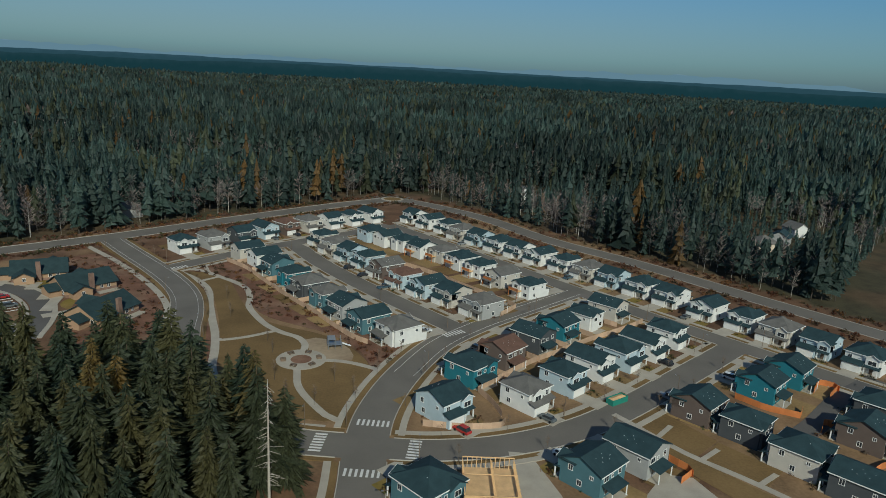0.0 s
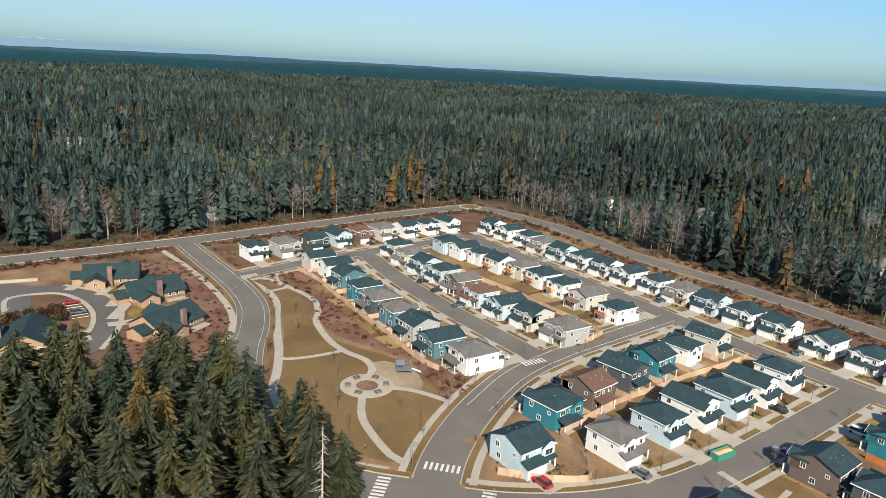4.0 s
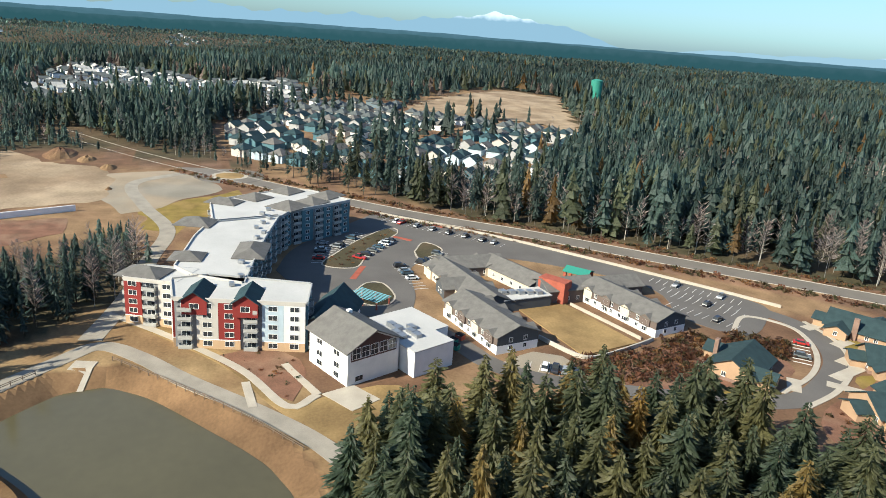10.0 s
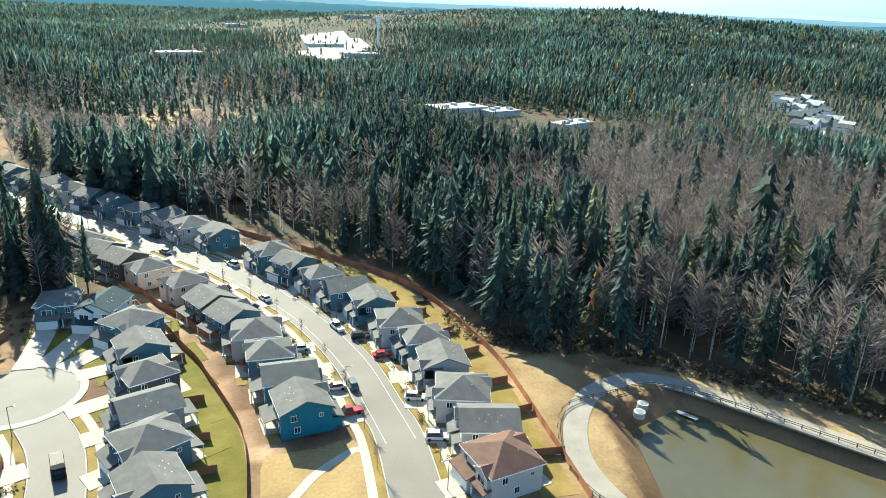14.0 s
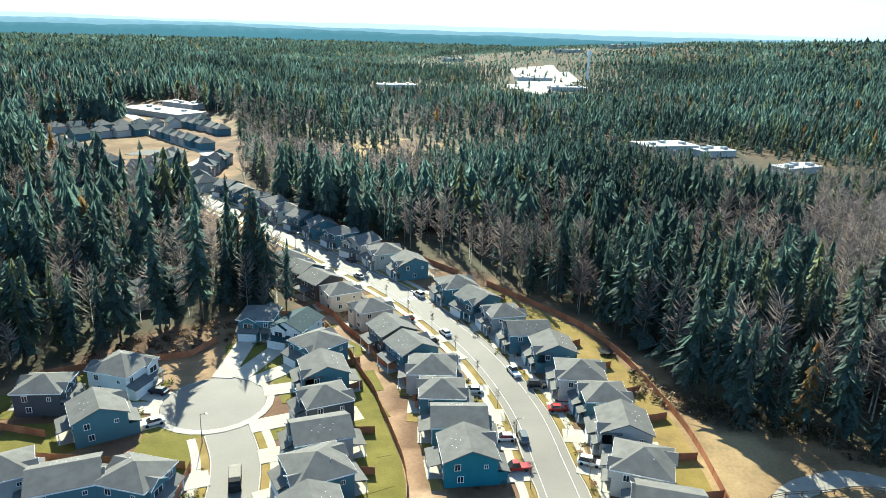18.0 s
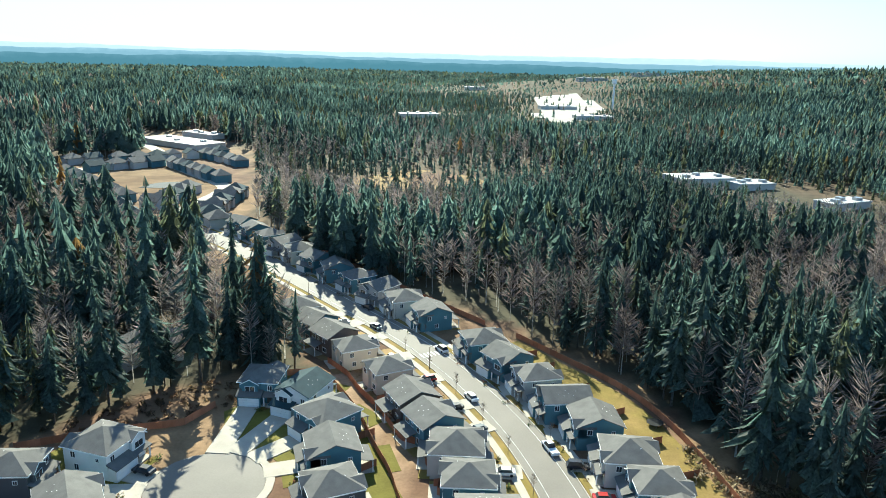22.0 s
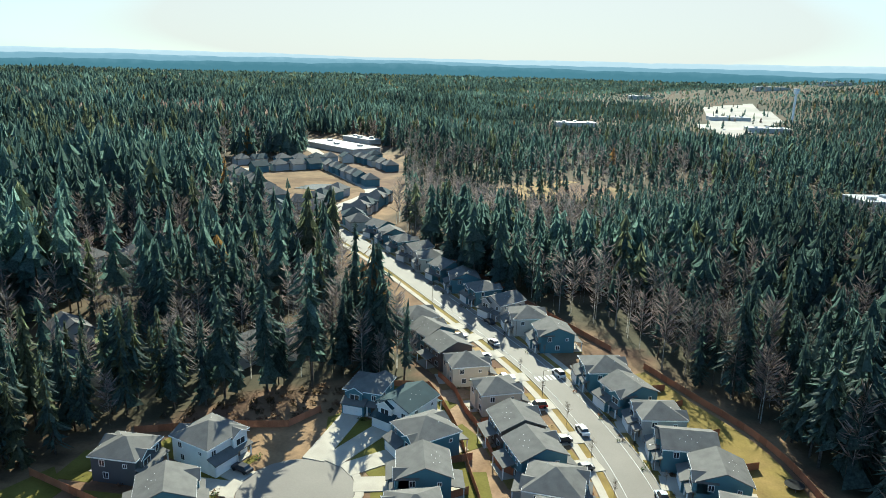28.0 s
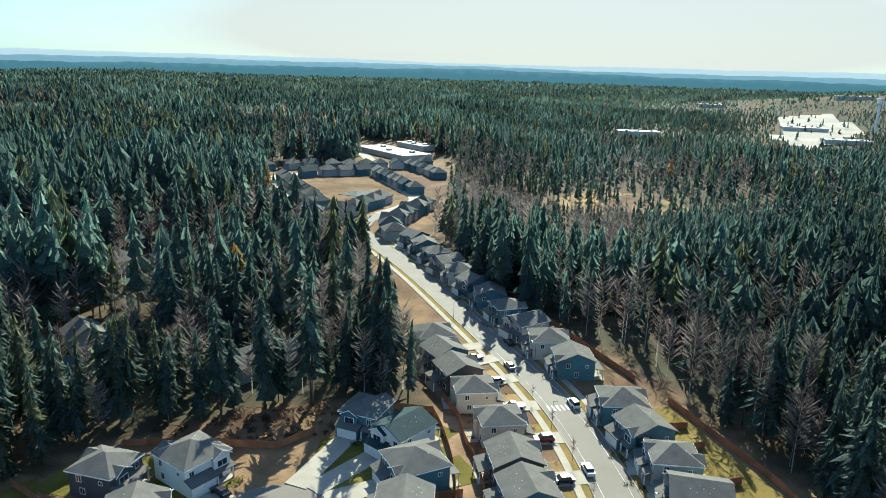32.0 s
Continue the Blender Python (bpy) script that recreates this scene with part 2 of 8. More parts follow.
M = {
    "earth": material("dry_earth", (0.2, 0.125, 0.066), 0.95, 0.35, 0.05, 1.2, 0.6, second=(0.12, 0.064, 0.038), mix_at=0.5),
    "ground": material("open_ground", (0.2, 0.125, 0.066), 0.95, 0.38, 0.12, 1.3, 0.6, attr="cover"),
    "mulch": material("bark_mulch", (0.165, 0.086, 0.055), 0.95, 0.4, 0.15, 2.5, 0.8, second=(0.195, 0.12, 0.078), mix_at=0.56),
    "park_grass": material("winter_grass", (0.155, 0.1, 0.043), 0.95, 0.3, 0.06, 1.6, 0.6, second=(0.19, 0.122, 0.052), mix_at=0.52),
    "yard_grass": material("yard_grass", (0.185, 0.135, 0.035), 0.95, 0.3, 0.2, 2.0, 0.6, second=(0.22, 0.15, 0.05), mix_at=0.52),
    "green_grass": material("green_grass", (0.12, 0.104, 0.02), 0.95, 0.25, 0.2, 2.0, 0.6, second=(0.15, 0.125, 0.028), mix_at=0.55),
    "cottage": material("brown_siding", (0.34, 0.225, 0.14), 0.8, 0.12, 0.4, 6.0, 0.1),
    "dry_grass": material("dry_grass", (0.29, 0.195, 0.085), 0.95, 0.35, 0.08, 1.4, 0.6, second=(0.19, 0.125, 0.055), mix_at=0.5),
    "bank": material("clay_bank", (0.19, 0.12, 0.06), 0.95, 0.35, 0.12, 1.8, 0.7, second=(0.13, 0.075, 0.035), mix_at=0.5),
    "asphalt": material("asphalt", (0.155, 0.137, 0.116), 0.78, 0.16, 0.08, 3.0, 0.3),
    "new_asphalt": material("dark_asphalt", (0.115, 0.105, 0.096), 0.88, 0.16, 0.08, 3.0, 0.3),
    "concrete": material("concrete", (0.38, 0.335, 0.27), 0.82, 0.14, 0.25, 4.0, 0.2),
    "kerb": material("kerb_concrete", (0.4, 0.365, 0.31), 0.82, 0.14, 0.25, 4.0, 0.2),
    "floor": material("forest_floor", (0.06, 0.052, 0.03), 0.95, 0.4, 0.06, 1.2, 0.6, second=(0.09, 0.062, 0.036), mix_at=0.55),
    "yard_gravel": material("yard_gravel", (0.22, 0.195, 0.155), 0.95, 0.25, 0.05, 3.0, 0.5, second=(0.29, 0.23, 0.16), mix_at=0.5),
    "gravel": material("gravel", (0.27, 0.24, 0.195), 0.95, 0.2, 0.2, 5.0, 0.5),
    "pale_gravel": material("pale_crushed_stone", (0.36, 0.325, 0.275), 0.9, 0.25, 0.02, 0.3, 0.4),
    # asphalt for the south streets, with low-sun glare painted in as a paler colour
    "glare_asphalt": material("glare_painted_asphalt", (0.185, 0.162, 0.135), 0.7, 0.14, 0.08, 3.0, 0.3),
    "paint": material("road_paint", (0.6, 0.58, 0.54), 0.7, 0.15, 0.6, 6.0, 0.1),
    "water": material("pond_water", (0.085, 0.074, 0.038), 0.14, 0.12, 0.03, 0.4, 0.05),
    "siding": material("lap_siding", (0.5, 0.5, 0.5), 0.75, 0.08, 0.5, 6.0, 0.1, use_color=True),
    "shingle": material("roof_shingle", (0.2, 0.2, 0.2), 0.82, 0.22, 0.5, 7.0, 0.5, use_color=True),
    "trim": material("white_trim", (0.78, 0.77, 0.74), 0.6, 0.06, 0.5, 6.0, 0.05),
    "door": material("garage_paint", (0.74, 0.72, 0.68), 0.6, 0.06, 0.5, 6.0, 0.05),
    "glass": material("window_glass", (0.03, 0.035, 0.04), 0.08, 0.1, 0.5, 3.0, 0.0),
    "cedar": material("cedar_fence", (0.32, 0.14, 0.075), 0.85, 0.25, 0.3, 6.0, 0.4, tint=0.2),
    "pale_cedar": material("pale_cedar", (0.46, 0.32, 0.22), 0.85, 0.2, 0.3, 6.0, 0.4, tint=0.15),
    "orange_cedar": material("new_cedar", (0.5, 0.18, 0.06), 0.85, 0.2, 0.3, 6.0, 0.4, tint=0.15),
    "timber": material("framing_timber", (0.62, 0.4, 0.2), 0.8, 0.2, 0.6, 6.0, 0.2),
    "rail": material("weathered_rail", (0.17, 0.125, 0.09), 0.9, 0.25, 0.3, 6.0, 0.4),
    "stone": material("brown_stone", (0.2, 0.13, 0.1), 0.9, 0.3, 0.6, 5.0, 0.4),
    "snag": material("dead_wood", (0.4, 0.36, 0.3), 0.9, 0.2, 0.5, 4.0, 0.4),
    "bark": material("fir_bark", (0.13, 0.1, 0.075), 0.95, 0.3, 0.5, 4.0, 0.6),
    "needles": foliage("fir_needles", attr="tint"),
    "twigs": foliage("bare_twigs", attr="tint", through_share=0.35),
    "fir": foliage("fir_crown", colors=((0.0, (0.062, 0.09, 0.056)), (0.55, (0.1, 0.112, 0.056)), (0.88, (0.16, 0.145, 0.058)), (1.0, (0.28, 0.18, 0.05)))),
    "roof_white": material("membrane_roof", (0.43, 0.417, 0.392), 0.7, 0.1, 0.1, 2.0, 0.1),
    "brick": material("red_brick", (0.3, 0.085, 0.055), 0.85, 0.2, 0.4, 6.0, 0.3),
    "tan": material("tan_siding", (0.5, 0.34, 0.2), 0.8, 0.1, 0.4, 6.0, 0.1),
    "rubber": material("tyre_rubber", (0.02, 0.02, 0.02), 0.9, 0.2, 1.0, 8.0, 0.2),
    "sand": material("graded_sand", (0.31, 0.235, 0.155), 0.95, 0.32, 0.06, 0.7, 0.4, second=(0.23, 0.165, 0.105), mix_at=0.48),
    "deck": material("orange_cedar", (0.42, 0.15, 0.05), 0.8, 0.2, 0.5, 5.0, 0.2),
    "pergola": material("pale_blue_timber", (0.13, 0.29, 0.34), 0.7, 0.12, 0.5, 5.0, 0.1),
    "far_grey": material("distant_grey_wall", (0.38, 0.37, 0.34), 0.8, 0.1, 0.3, 3.0, 0.1),
    "far_slate": material("distant_slate_wall", (0.14, 0.18, 0.2), 0.8, 0.1, 0.3, 3.0, 0.1),
    "far_roof": material("distant_shingle", (0.09, 0.1, 0.1), 0.9, 0.2, 0.3, 3.0, 0.2),
    "carpaint": material("car_paint", (0.5, 0.5, 0.5), 0.25, 0.03, 0.5, 5.0, 0.0, use_color=True),
    "steel": material("steel", (0.35, 0.36, 0.37), 0.45, 0.15, 0.8, 6.0, 0.1, metal=0.7),
    "tank": material("tank_paint", (0.04, 0.2, 0.15), 0.6, 0.12, 0.05, 1.0, 0.05),
}


# ---- builders ----
def mesh_of(name, bm, mats):
    me = bpy.data.meshes.new(name)
    bm.normal_update()
    bm.to_mesh(me)
    bm.free()
    for m in mats if isinstance(mats, (list, tuple)) else [mats]:
        me.materials.append(m)
    return me


def part(name, bm, mats, parent=None, label="", at=None):
    """One mesh object from a bmesh (or shared mesh data) under a thing or a part."""
    me = mesh_of(name, bm, mats) if isinstance(bm, bmesh.types.BMesh) else bm
    ob = new(name, me)
    if parent is not None:
        ob.parent = parent
    if at is not None:
        ob.matrix_basis = at
    if label:
        ob["label"] = label
    return ob


def box(bm, x0, y0, z0, x1, y1, z1, mat=0):
    v = [bm.verts.new(p) for p in ((x0, y0, z0), (x1, y0, z0), (x1, y1, z0), (x0, y1, z0), (x0, y0, z1), (x1, y0, z1), (x1, y1, z1), (x0, y1, z1))]
    for q in ((3, 2, 1, 0), (4, 5, 6, 7), (0, 1, 5, 4), (1, 2, 6, 5), (2, 3, 7, 6), (3, 0, 4, 7)):
        bm.faces.new([v[i] for i in q]).material_index = mat
    return bm


def solid(bm, low, high, mat=0):
    """A closed body between two rings of the same count."""
    a, b = [bm.verts.new(p) for p in low], [bm.verts.new(p) for p in high]
    n = len(a)
    bm.faces.new(a[::-1]).material_index = mat
    bm.faces.new(b).material_index = mat
    for i in range(n):
        bm.faces.new([a[i], a[(i + 1) % n], b[(i + 1) % n], b[i]]).material_index = mat
    return bm


def tube(bm, x, y, z0, z1, r0, r1, n=8, mat=0):
    ring = [(math.cos(2 * math.pi * k / n), math.sin(2 * math.pi * k / n)) for k in range(n)]
    return solid(bm, [(x + r0 * c, y + r0 * s, z0) for c, s in ring], [(x + r1 * c, y + r1 * s, z1) for c, s in ring], mat)


def gable(bm, x0, x1, y0, y1, z, pitch, axis="x", over=0.45, th=0.22, mat=0):
    """A gable roof: two slabs that meet at a ridge along the axis."""
    if axis == "x":
        c, half = (y0 + y1) / 2, (y1 - y0) / 2
        top, low = z + half * pitch, z - over * pitch
        for s in (-1, 1):
            e = c + s * (half + over)
            lo = [(x0 - over, e, low), (x1 + over, e, low), (x1 + over, c, top), (x0 - over, c, top)]
            solid(bm, lo if s < 0 else lo[::-1], [(a, b, d + th) for a, b, d in (lo if s < 0 else lo[::-1])], mat)
    else:
        c, half = (x0 + x1) / 2, (x1 - x0) / 2
        top, low = z + half * pitch, z - over * pitch
        for s in (-1, 1):
            e = c + s * (half + over)
            lo = [(e, y0 - over, low), (c, y0 - over, top), (c, y1 + over, top), (e, y1 + over, low)]
            lo = lo if s > 0 else lo[::-1]
            solid(bm, lo[::-1], [(a, b, d + th) for a, b, d in lo[::-1]], mat)
    return bm


def gable_body(bm, x0, x1, y0, y1, z0, z, pitch, axis="x", mat=0):
    """Walls up to the eaves, with the gable triangles."""
    box(bm, x0, y0, z0, x1, y1, z, mat)
    if axis == "x":
        c, top = (y0 + y1) / 2, z + (y1 - y0) / 2 * pitch
        solid(bm, [(x0, y0, z), (x0, y1, z), (x0, c, top)], [(x1, y0, z), (x1, y1, z), (x1, c, top)], mat)
    else:
        c, top = (x0 + x1) / 2, z + (x1 - x0) / 2 * pitch
        solid(bm, [(x0, y0, z), (c, y0, top), (x1, y0, z)], [(x0, y1, z), (c, y1, top), (x1, y1, z)], mat)
    return bm


def hip(bm, x0, x1, y0, y1, z, pitch, over=0.45, th=0.2, mat=0):
    x0, x1, y0, y1 = x0 - over, x1 + over, y0 - over, y1 + over
    z -= over * pitch * 0.5
    w, d = x1 - x0, y1 - y0
    r = min(w, d) / 2
    top = z + th + r * pitch
    e = [bm.verts.new(p) for p in ((x0, y0, z + th), (x1, y0, z + th), (x1, y1, z + th), (x0, y1, z + th))]
    u = [bm.verts.new(p) for p in ((x0, y0, z), (x1, y0, z), (x1, y1, z), (x0, y1, z))]
    if w >= d:
        a, b = bm.verts.new((x0 + r, (y0 + y1) / 2, top)), bm.verts.new((x1 - r + 0.01, (y0 + y1) / 2, top))
        faces = ((e[0], e[1], b, a), (e[2], e[3], a, b), (e[1], e[2], b), (e[3], e[0], a))
    else:
        a, b = bm.verts.new(((x0 + x1) / 2, y0 + r, top)), bm.verts.new(((x0 + x1) / 2, y1 - r, top))
        faces = ((e[0], e[1], a), (e[1], e[2], b, a), (e[2], e[3], b), (e[3], e[0], a, b))
    for f in faces:
        bm.faces.new(f).material_index = mat
    for k in range(4):
        bm.faces.new((u[k], u[(k + 1) % 4], e[(k + 1) % 4], e[k])).material_index = mat
    bm.faces.new(u[::-1]).material_index = mat
    return bm


def curve(points, step=4.0):
    """A smooth line through a few points."""
    p = [Vector(q[:2]) for q in points]
    p = [2 * p[0] - p[1]] + p + [2 * p[-1] - p[-2]]
    out = []
    for a, b, c, d in zip(p, p[1:], p[2:], p[3:]):
        n = max(1, int((c - b).length / step))
        for k in range(n):
            t = k / n
            out.append(0.5 * (2 * b + (c - a) * t + (2 * a - 5 * b + 4 * c - d) * t * t + (3 * b - a - 3 * c + d) * t**3))
    return out + [p[-2]]


def beside(line, off):
    """The line shifted to its left by off metres."""
    out = []
    for k, q in enumerate(line):
        way = (line[min(k + 1, len(line) - 1)] - line[max(k - 1, 0)]).normalized()
        out.append(q + off * Vector((-way.y, way.x)))
    return out


def strip(bm, line, width, z0, z1, mat=0):
    """A flat strip along a line, with sides down to z0."""
    left, right = beside(line, width / 2), beside(line, -width / 2)
    rows = [[bm.verts.new((*q, z)) for q in side] for side, z in ((right, z0), (right, z1), (left, z1), (left, z0))]
    for a, b in zip(rows, rows[1:]):
        for k in range(len(line) - 1):
            bm.faces.new((a[k], a[k + 1], b[k + 1], b[k])).material_index = mat
    for k, flip in ((0, False), (-1, True)):
        f = [r[k] for r in rows]
        bm.faces.new(f[::-1] if not flip else f).material_index = mat
    return bm


layer = [0.0]


def ribbon(name, points, width, mat, z=0.05, label="", category="road", step=4.0, line=None):
    layer[0] += 0.003
    bm = strip(bmesh.new(), line or curve(points, step), width, -0.3, z + layer[0] % 0.06)
    return tagged(part(name, bm, M[mat]), label, category, kind="structure")


def zone(name, points, mat, z=0.02, label="", category="ground", smooth=True):
    """A patch of ground with a thin edge."""
    layer[0] += 0.0021
    line = curve(list(points) + [points[0]], 5.0)[:-1] if smooth else [Vector(q) for q in points]
    area = sum(a.x * b.y - b.x * a.y for a, b in zip(line, line[1:] + line[:1]))
    line = line if area > 0 else line[::-1]
    bm = bmesh.new()
    z += layer[0] % 0.0462
    top = [bm.verts.new((*q, z)) for q in line]
    low = [bm.verts.new((*q, z - 0.3)) for q in line]
    for k in range(len(line)):
        bm.faces.new((low[k], low[(k + 1) % len(line)], top[(k + 1) % len(line)], top[k]))
    for tri in tessellate_polygon([[Vector((*q, 0)) for q in line]]):
        a, b, c = (line[i] for i in tri)
        up = (b - a).cross(c - a) > 0
        bm.faces.new([top[i] for i in (tri if up else tri[::-1])])
    return tagged(part(name, bm, M[mat]), label, category, kind="structure")


def inside(poly, x, y):
    hit = np.zeros(np.shape(x), bool)
    for (ax, ay), (bx, by) in zip(poly, poly[1:] + poly[:1]):
        if ay == by:
            continue
        hit ^= ((ay > y) != (by > y)) & (x < (bx - ax) * (y - ay) / (by - ay) + ax)
    return hit


def step_up(v, a, b):
    t = np.clip((v - a) / (b - a), 0, 1)
    return t * t * (3 - 2 * t)


LATTICE = np.random.default_rng(12).random((7, 64, 64))


def drift(x, y, size, k=0):
    """Smooth random patches of a given size, from 0 to 1."""
    u, v = np.asarray(x, float) / size + 17.3 * k, np.asarray(y, float) / size - 9.1 * k
    i, j = np.floor(u).astype(int), np.floor(v).astype(int)
    a, b = u - i, v - j
    a, b = a * a * (3 - 2 * a), b * b * (3 - 2 * b)
    g = LATTICE[k]
    i0, i1, j0, j1 = i % 64, (i + 1) % 64, j % 64, (j + 1) % 64
    return (g[i0, j0] * (1 - a) + g[i1, j0] * a) * (1 - b) + (g[i0, j1] * (1 - a) + g[i1, j1] * a) * b


def to_line(line, x, y):
    """The distance to a line of points, in arrays."""
    best = np.full(np.shape(x), 1e9)
    for a, b in zip(line, line[1:]):
        d = b - a
        t = np.clip(((x - a[0]) * d[0] + (y - a[1]) * d[1]) / max(d[0] ** 2 + d[1] ** 2, 1e-9), 0, 1)
        best = np.minimum(best, np.hypot(x - a[0] - t * d[0], y - a[1] - t * d[1]))
    return best


# ---- plan ----
POND_A = [(-89, -66), (-104, -72), (-120, -55), (-150, -14), (-141, -2), (-130, 6), (-114, 7), (-98, -6), (-86, -24), (-84, -40), (-86, -52)]
POND_B = [(-156.5, -5), (-173, 10), (-175, 20), (-168, 30), (-152, 43), (-137, 54), (-124, 59), (-112, 52), (-106, 34), (-110, 18), (-118, 13), (-128.7, 13.3), (-135, 10)]


def height(x, y):
    """The lie of the land: level estates, pond basins, and hills that rise far off."""
    x, y = np.asarray(x, float), np.asarray(y, float)
    r = np.hypot(x + 20, y - 40)
    hills = 14 * np.sin(x / 530 + 1.1) * np.cos(y / 610 + 0.4) + 9 * np.sin(x / 290 + y / 340)
    side = np.degrees(np.arctan2(-(x + 20), y - 40)) % 360
    z = step_up(r, 1000, 2100) * (1 - step_up(r, 2600, 4000)) * hills - 26 * step_up(r, 1700, 4200)
    crest = np.interp(side, (112, 120, 128, 136, 144, 150, 164, 172, 188), (0, 14, 22, 34, 44, 62, 66, 52, 0))
    z = z + crest * (np.exp(-(((r - 1950) / 420) ** 2)) + 0.04 * np.sin(x / 61) * np.sin(y / 83))
    z = z + 9 * np.exp(-((x + 860) ** 2 + (y - 440) ** 2) / (2 * 190.0**2))
    for pond in (POND_A, POND_B):
        line = [np.array(p) for p in pond + pond[:1]]
        d = np.where(inside(pond, x, y), -to_line(line, x, y), to_line(line, x, y))
        z = np.where(r < 400, np.minimum(z, np.clip((d - 5.5) * 0.62, -4.4, 0)), z)
    return z


def ground():
    def axis(lo, hi, fine):
        mid = list(np.arange(lo, hi + 0.1, fine))
        out, s = [], fine
        q = hi
        while q < 4900:
            s *= 1.13
            q += s
            out.append(min(q, 4950))
        low, s, q = [], fine, lo
        while q > -4900:
            s *= 1.13
            q -= s
            low.append(max(q, -4950))
        return np.array(low[::-1] + mid + out)
    xs, ys = axis(-260, 140, 4.4), axis(-200, 360, 4.4)
    xs = np.sort(np.concatenate([xs[(xs < -196) | (xs > -66)], np.arange(-196, -65, 1.6)]))
    ys = np.sort(np.concatenate([ys[(ys < -92) | (ys > 76)], np.arange(-92, 77, 1.6)]))
    gx, gy = np.meshgrid(xs, ys)
    v = np.stack([gx, gy, height(gx, gy)], -1).reshape(-1, 3)
    nx, ny = len(xs), len(ys)
    i = (np.arange(ny - 1)[:, None] * nx + np.arange(nx - 1)).ravel()
    q = np.stack([i, i + 1, i + 1 + nx, i + nx], 1)
    me = bpy.data.meshes.new("ground")
    me.from_pydata(v.tolist(), [], q.tolist())
    me.materials.append(M["ground"])
    x, y = v[:, 0], v[:, 1]
    wx, wy = x + 7 * (drift(x, y, 9, 1) - 0.5), y + 7 * (drift(x, y, 9, 2) - 0.5)     # ragged borders
    patch = step_up(0.6 * drift(x, y, 34, 3) + 0.4 * drift(x, y, 11, 4), 0.35, 0.65)[:, None]
    two = lambda a, b: np.array(a) * patch + np.array(b) * (1 - patch)
    cover = two((0.09, 0.062, 0.036), (0.06, 0.052, 0.03))                            # forest floor
    open_land = np.any([inside(CLEARED[k], wx, wy) for k in (0, 1, 2, 4, 5)], 0)
    cover[open_land] = two((0.22, 0.14, 0.075), (0.13, 0.074, 0.044))[open_land]
    grass = inside(MEADOW, wx, wy)
    cover[grass] = two((0.27, 0.185, 0.092), (0.19, 0.12, 0.06))[grass]
    strip_ = inside(STRIP, wx, wy)
    cover[strip_] = two((0.36, 0.245, 0.15), (0.26, 0.165, 0.1))[strip_]
    for pond in (POND_A, POND_B):
        d = to_line([np.array(p) for p in pond + pond[:1]], x, y)
        bank = (d < 6.4) | inside(pond, x, y)
        cover[bank] = two((0.18, 0.108, 0.055), (0.12, 0.072, 0.038))[bank]
    d = to_line([np.array(p) for p in FAR_LINES["arterial"]], x, y)
    verge = (d > 9) & (d < 17) & open_land & ~grass
    cover[verge] = two((0.2, 0.115, 0.07), (0.14, 0.085, 0.055))[verge]
    at = me.attributes.new("cover", "FLOAT_COLOR", "POINT")
    at.data.foreach_set("color", np.concatenate([cover, np.ones((len(v), 1))], 1).astype(np.float32).ravel())
    return tagged(new("ground", me), "brown winter earth with dry grass and undergrowth", "ground", kind="structure")


ARTERIAL = [(-560, -60), (-470, 0), (-403, 55), (-362, 92), (-317, 137), (-282, 181), (-243, 223), (-210, 260), (-168, 307), (-132, 354), (-92, 404), (-57, 441)]
ARTERIAL_E = [(-57, 441), (-36, 432), (2, 400), (37, 354), (76, 317), (125, 262), (190, 195), (280, 110)]
BOULEVARD = [(-167, 300), (-150, 283), (-128.5, 262), (-113.5, 246), (-103, 231.5), (-95.4, 215), (-90.8, 201), (-84.4, 185), (-76, 167), (-62, 150), (-42, 141), (-22, 140)]
MAIN = [(-18, 100), (-20, 123), (-22, 140), (-22, 158), (-18, 180), (-10, 203), (2, 222), (16, 239), (40, 267)]
EAST = [(-22, 140), (-6, 141), (11, 146), (28, 156), (43, 170), (62, 191), (86, 218)]
CROSS = [(-48, 366), (-27, 343), (-7, 322), (25, 287), (42, 268), (66, 242), (92, 216), (119, 189), (160, 150)]
INNER = [(-86, 313), (-65, 283), (-42, 256), (-21, 234), (-3, 216)]
TOP = [(-124, 262), (-106, 290), (-88, 314), (-66, 340), (-48, 366)]
SOUTH = [(-39, -38), (-39.5, -67), (-37.5, -80), (-34, -100), (-26.5, -122), (-17, -141), (-4, -161.5), (12, -181), (45, -216), (77, -249), (107, -277), (135, -302), (146, -325), (147, -350)]
COURT = [(36, -97), (28, -84), (23.2, -74), (20, -60), (17, -40)]
ROADS = dict(arterial=(ARTERIAL, 12), arterial_east=(ARTERIAL_E, 11), boulevard=(BOULEVARD, 10.5), main=(MAIN, 10), east=(EAST, 9), cross=(CROSS, 9), inner=(INNER, 9), top=(TOP, 8.5), south=(SOUTH, 9.5), court=(COURT, 9))
FAR_LINES = {k: curve(p, 8) for k, (p, w) in ROADS.items()}

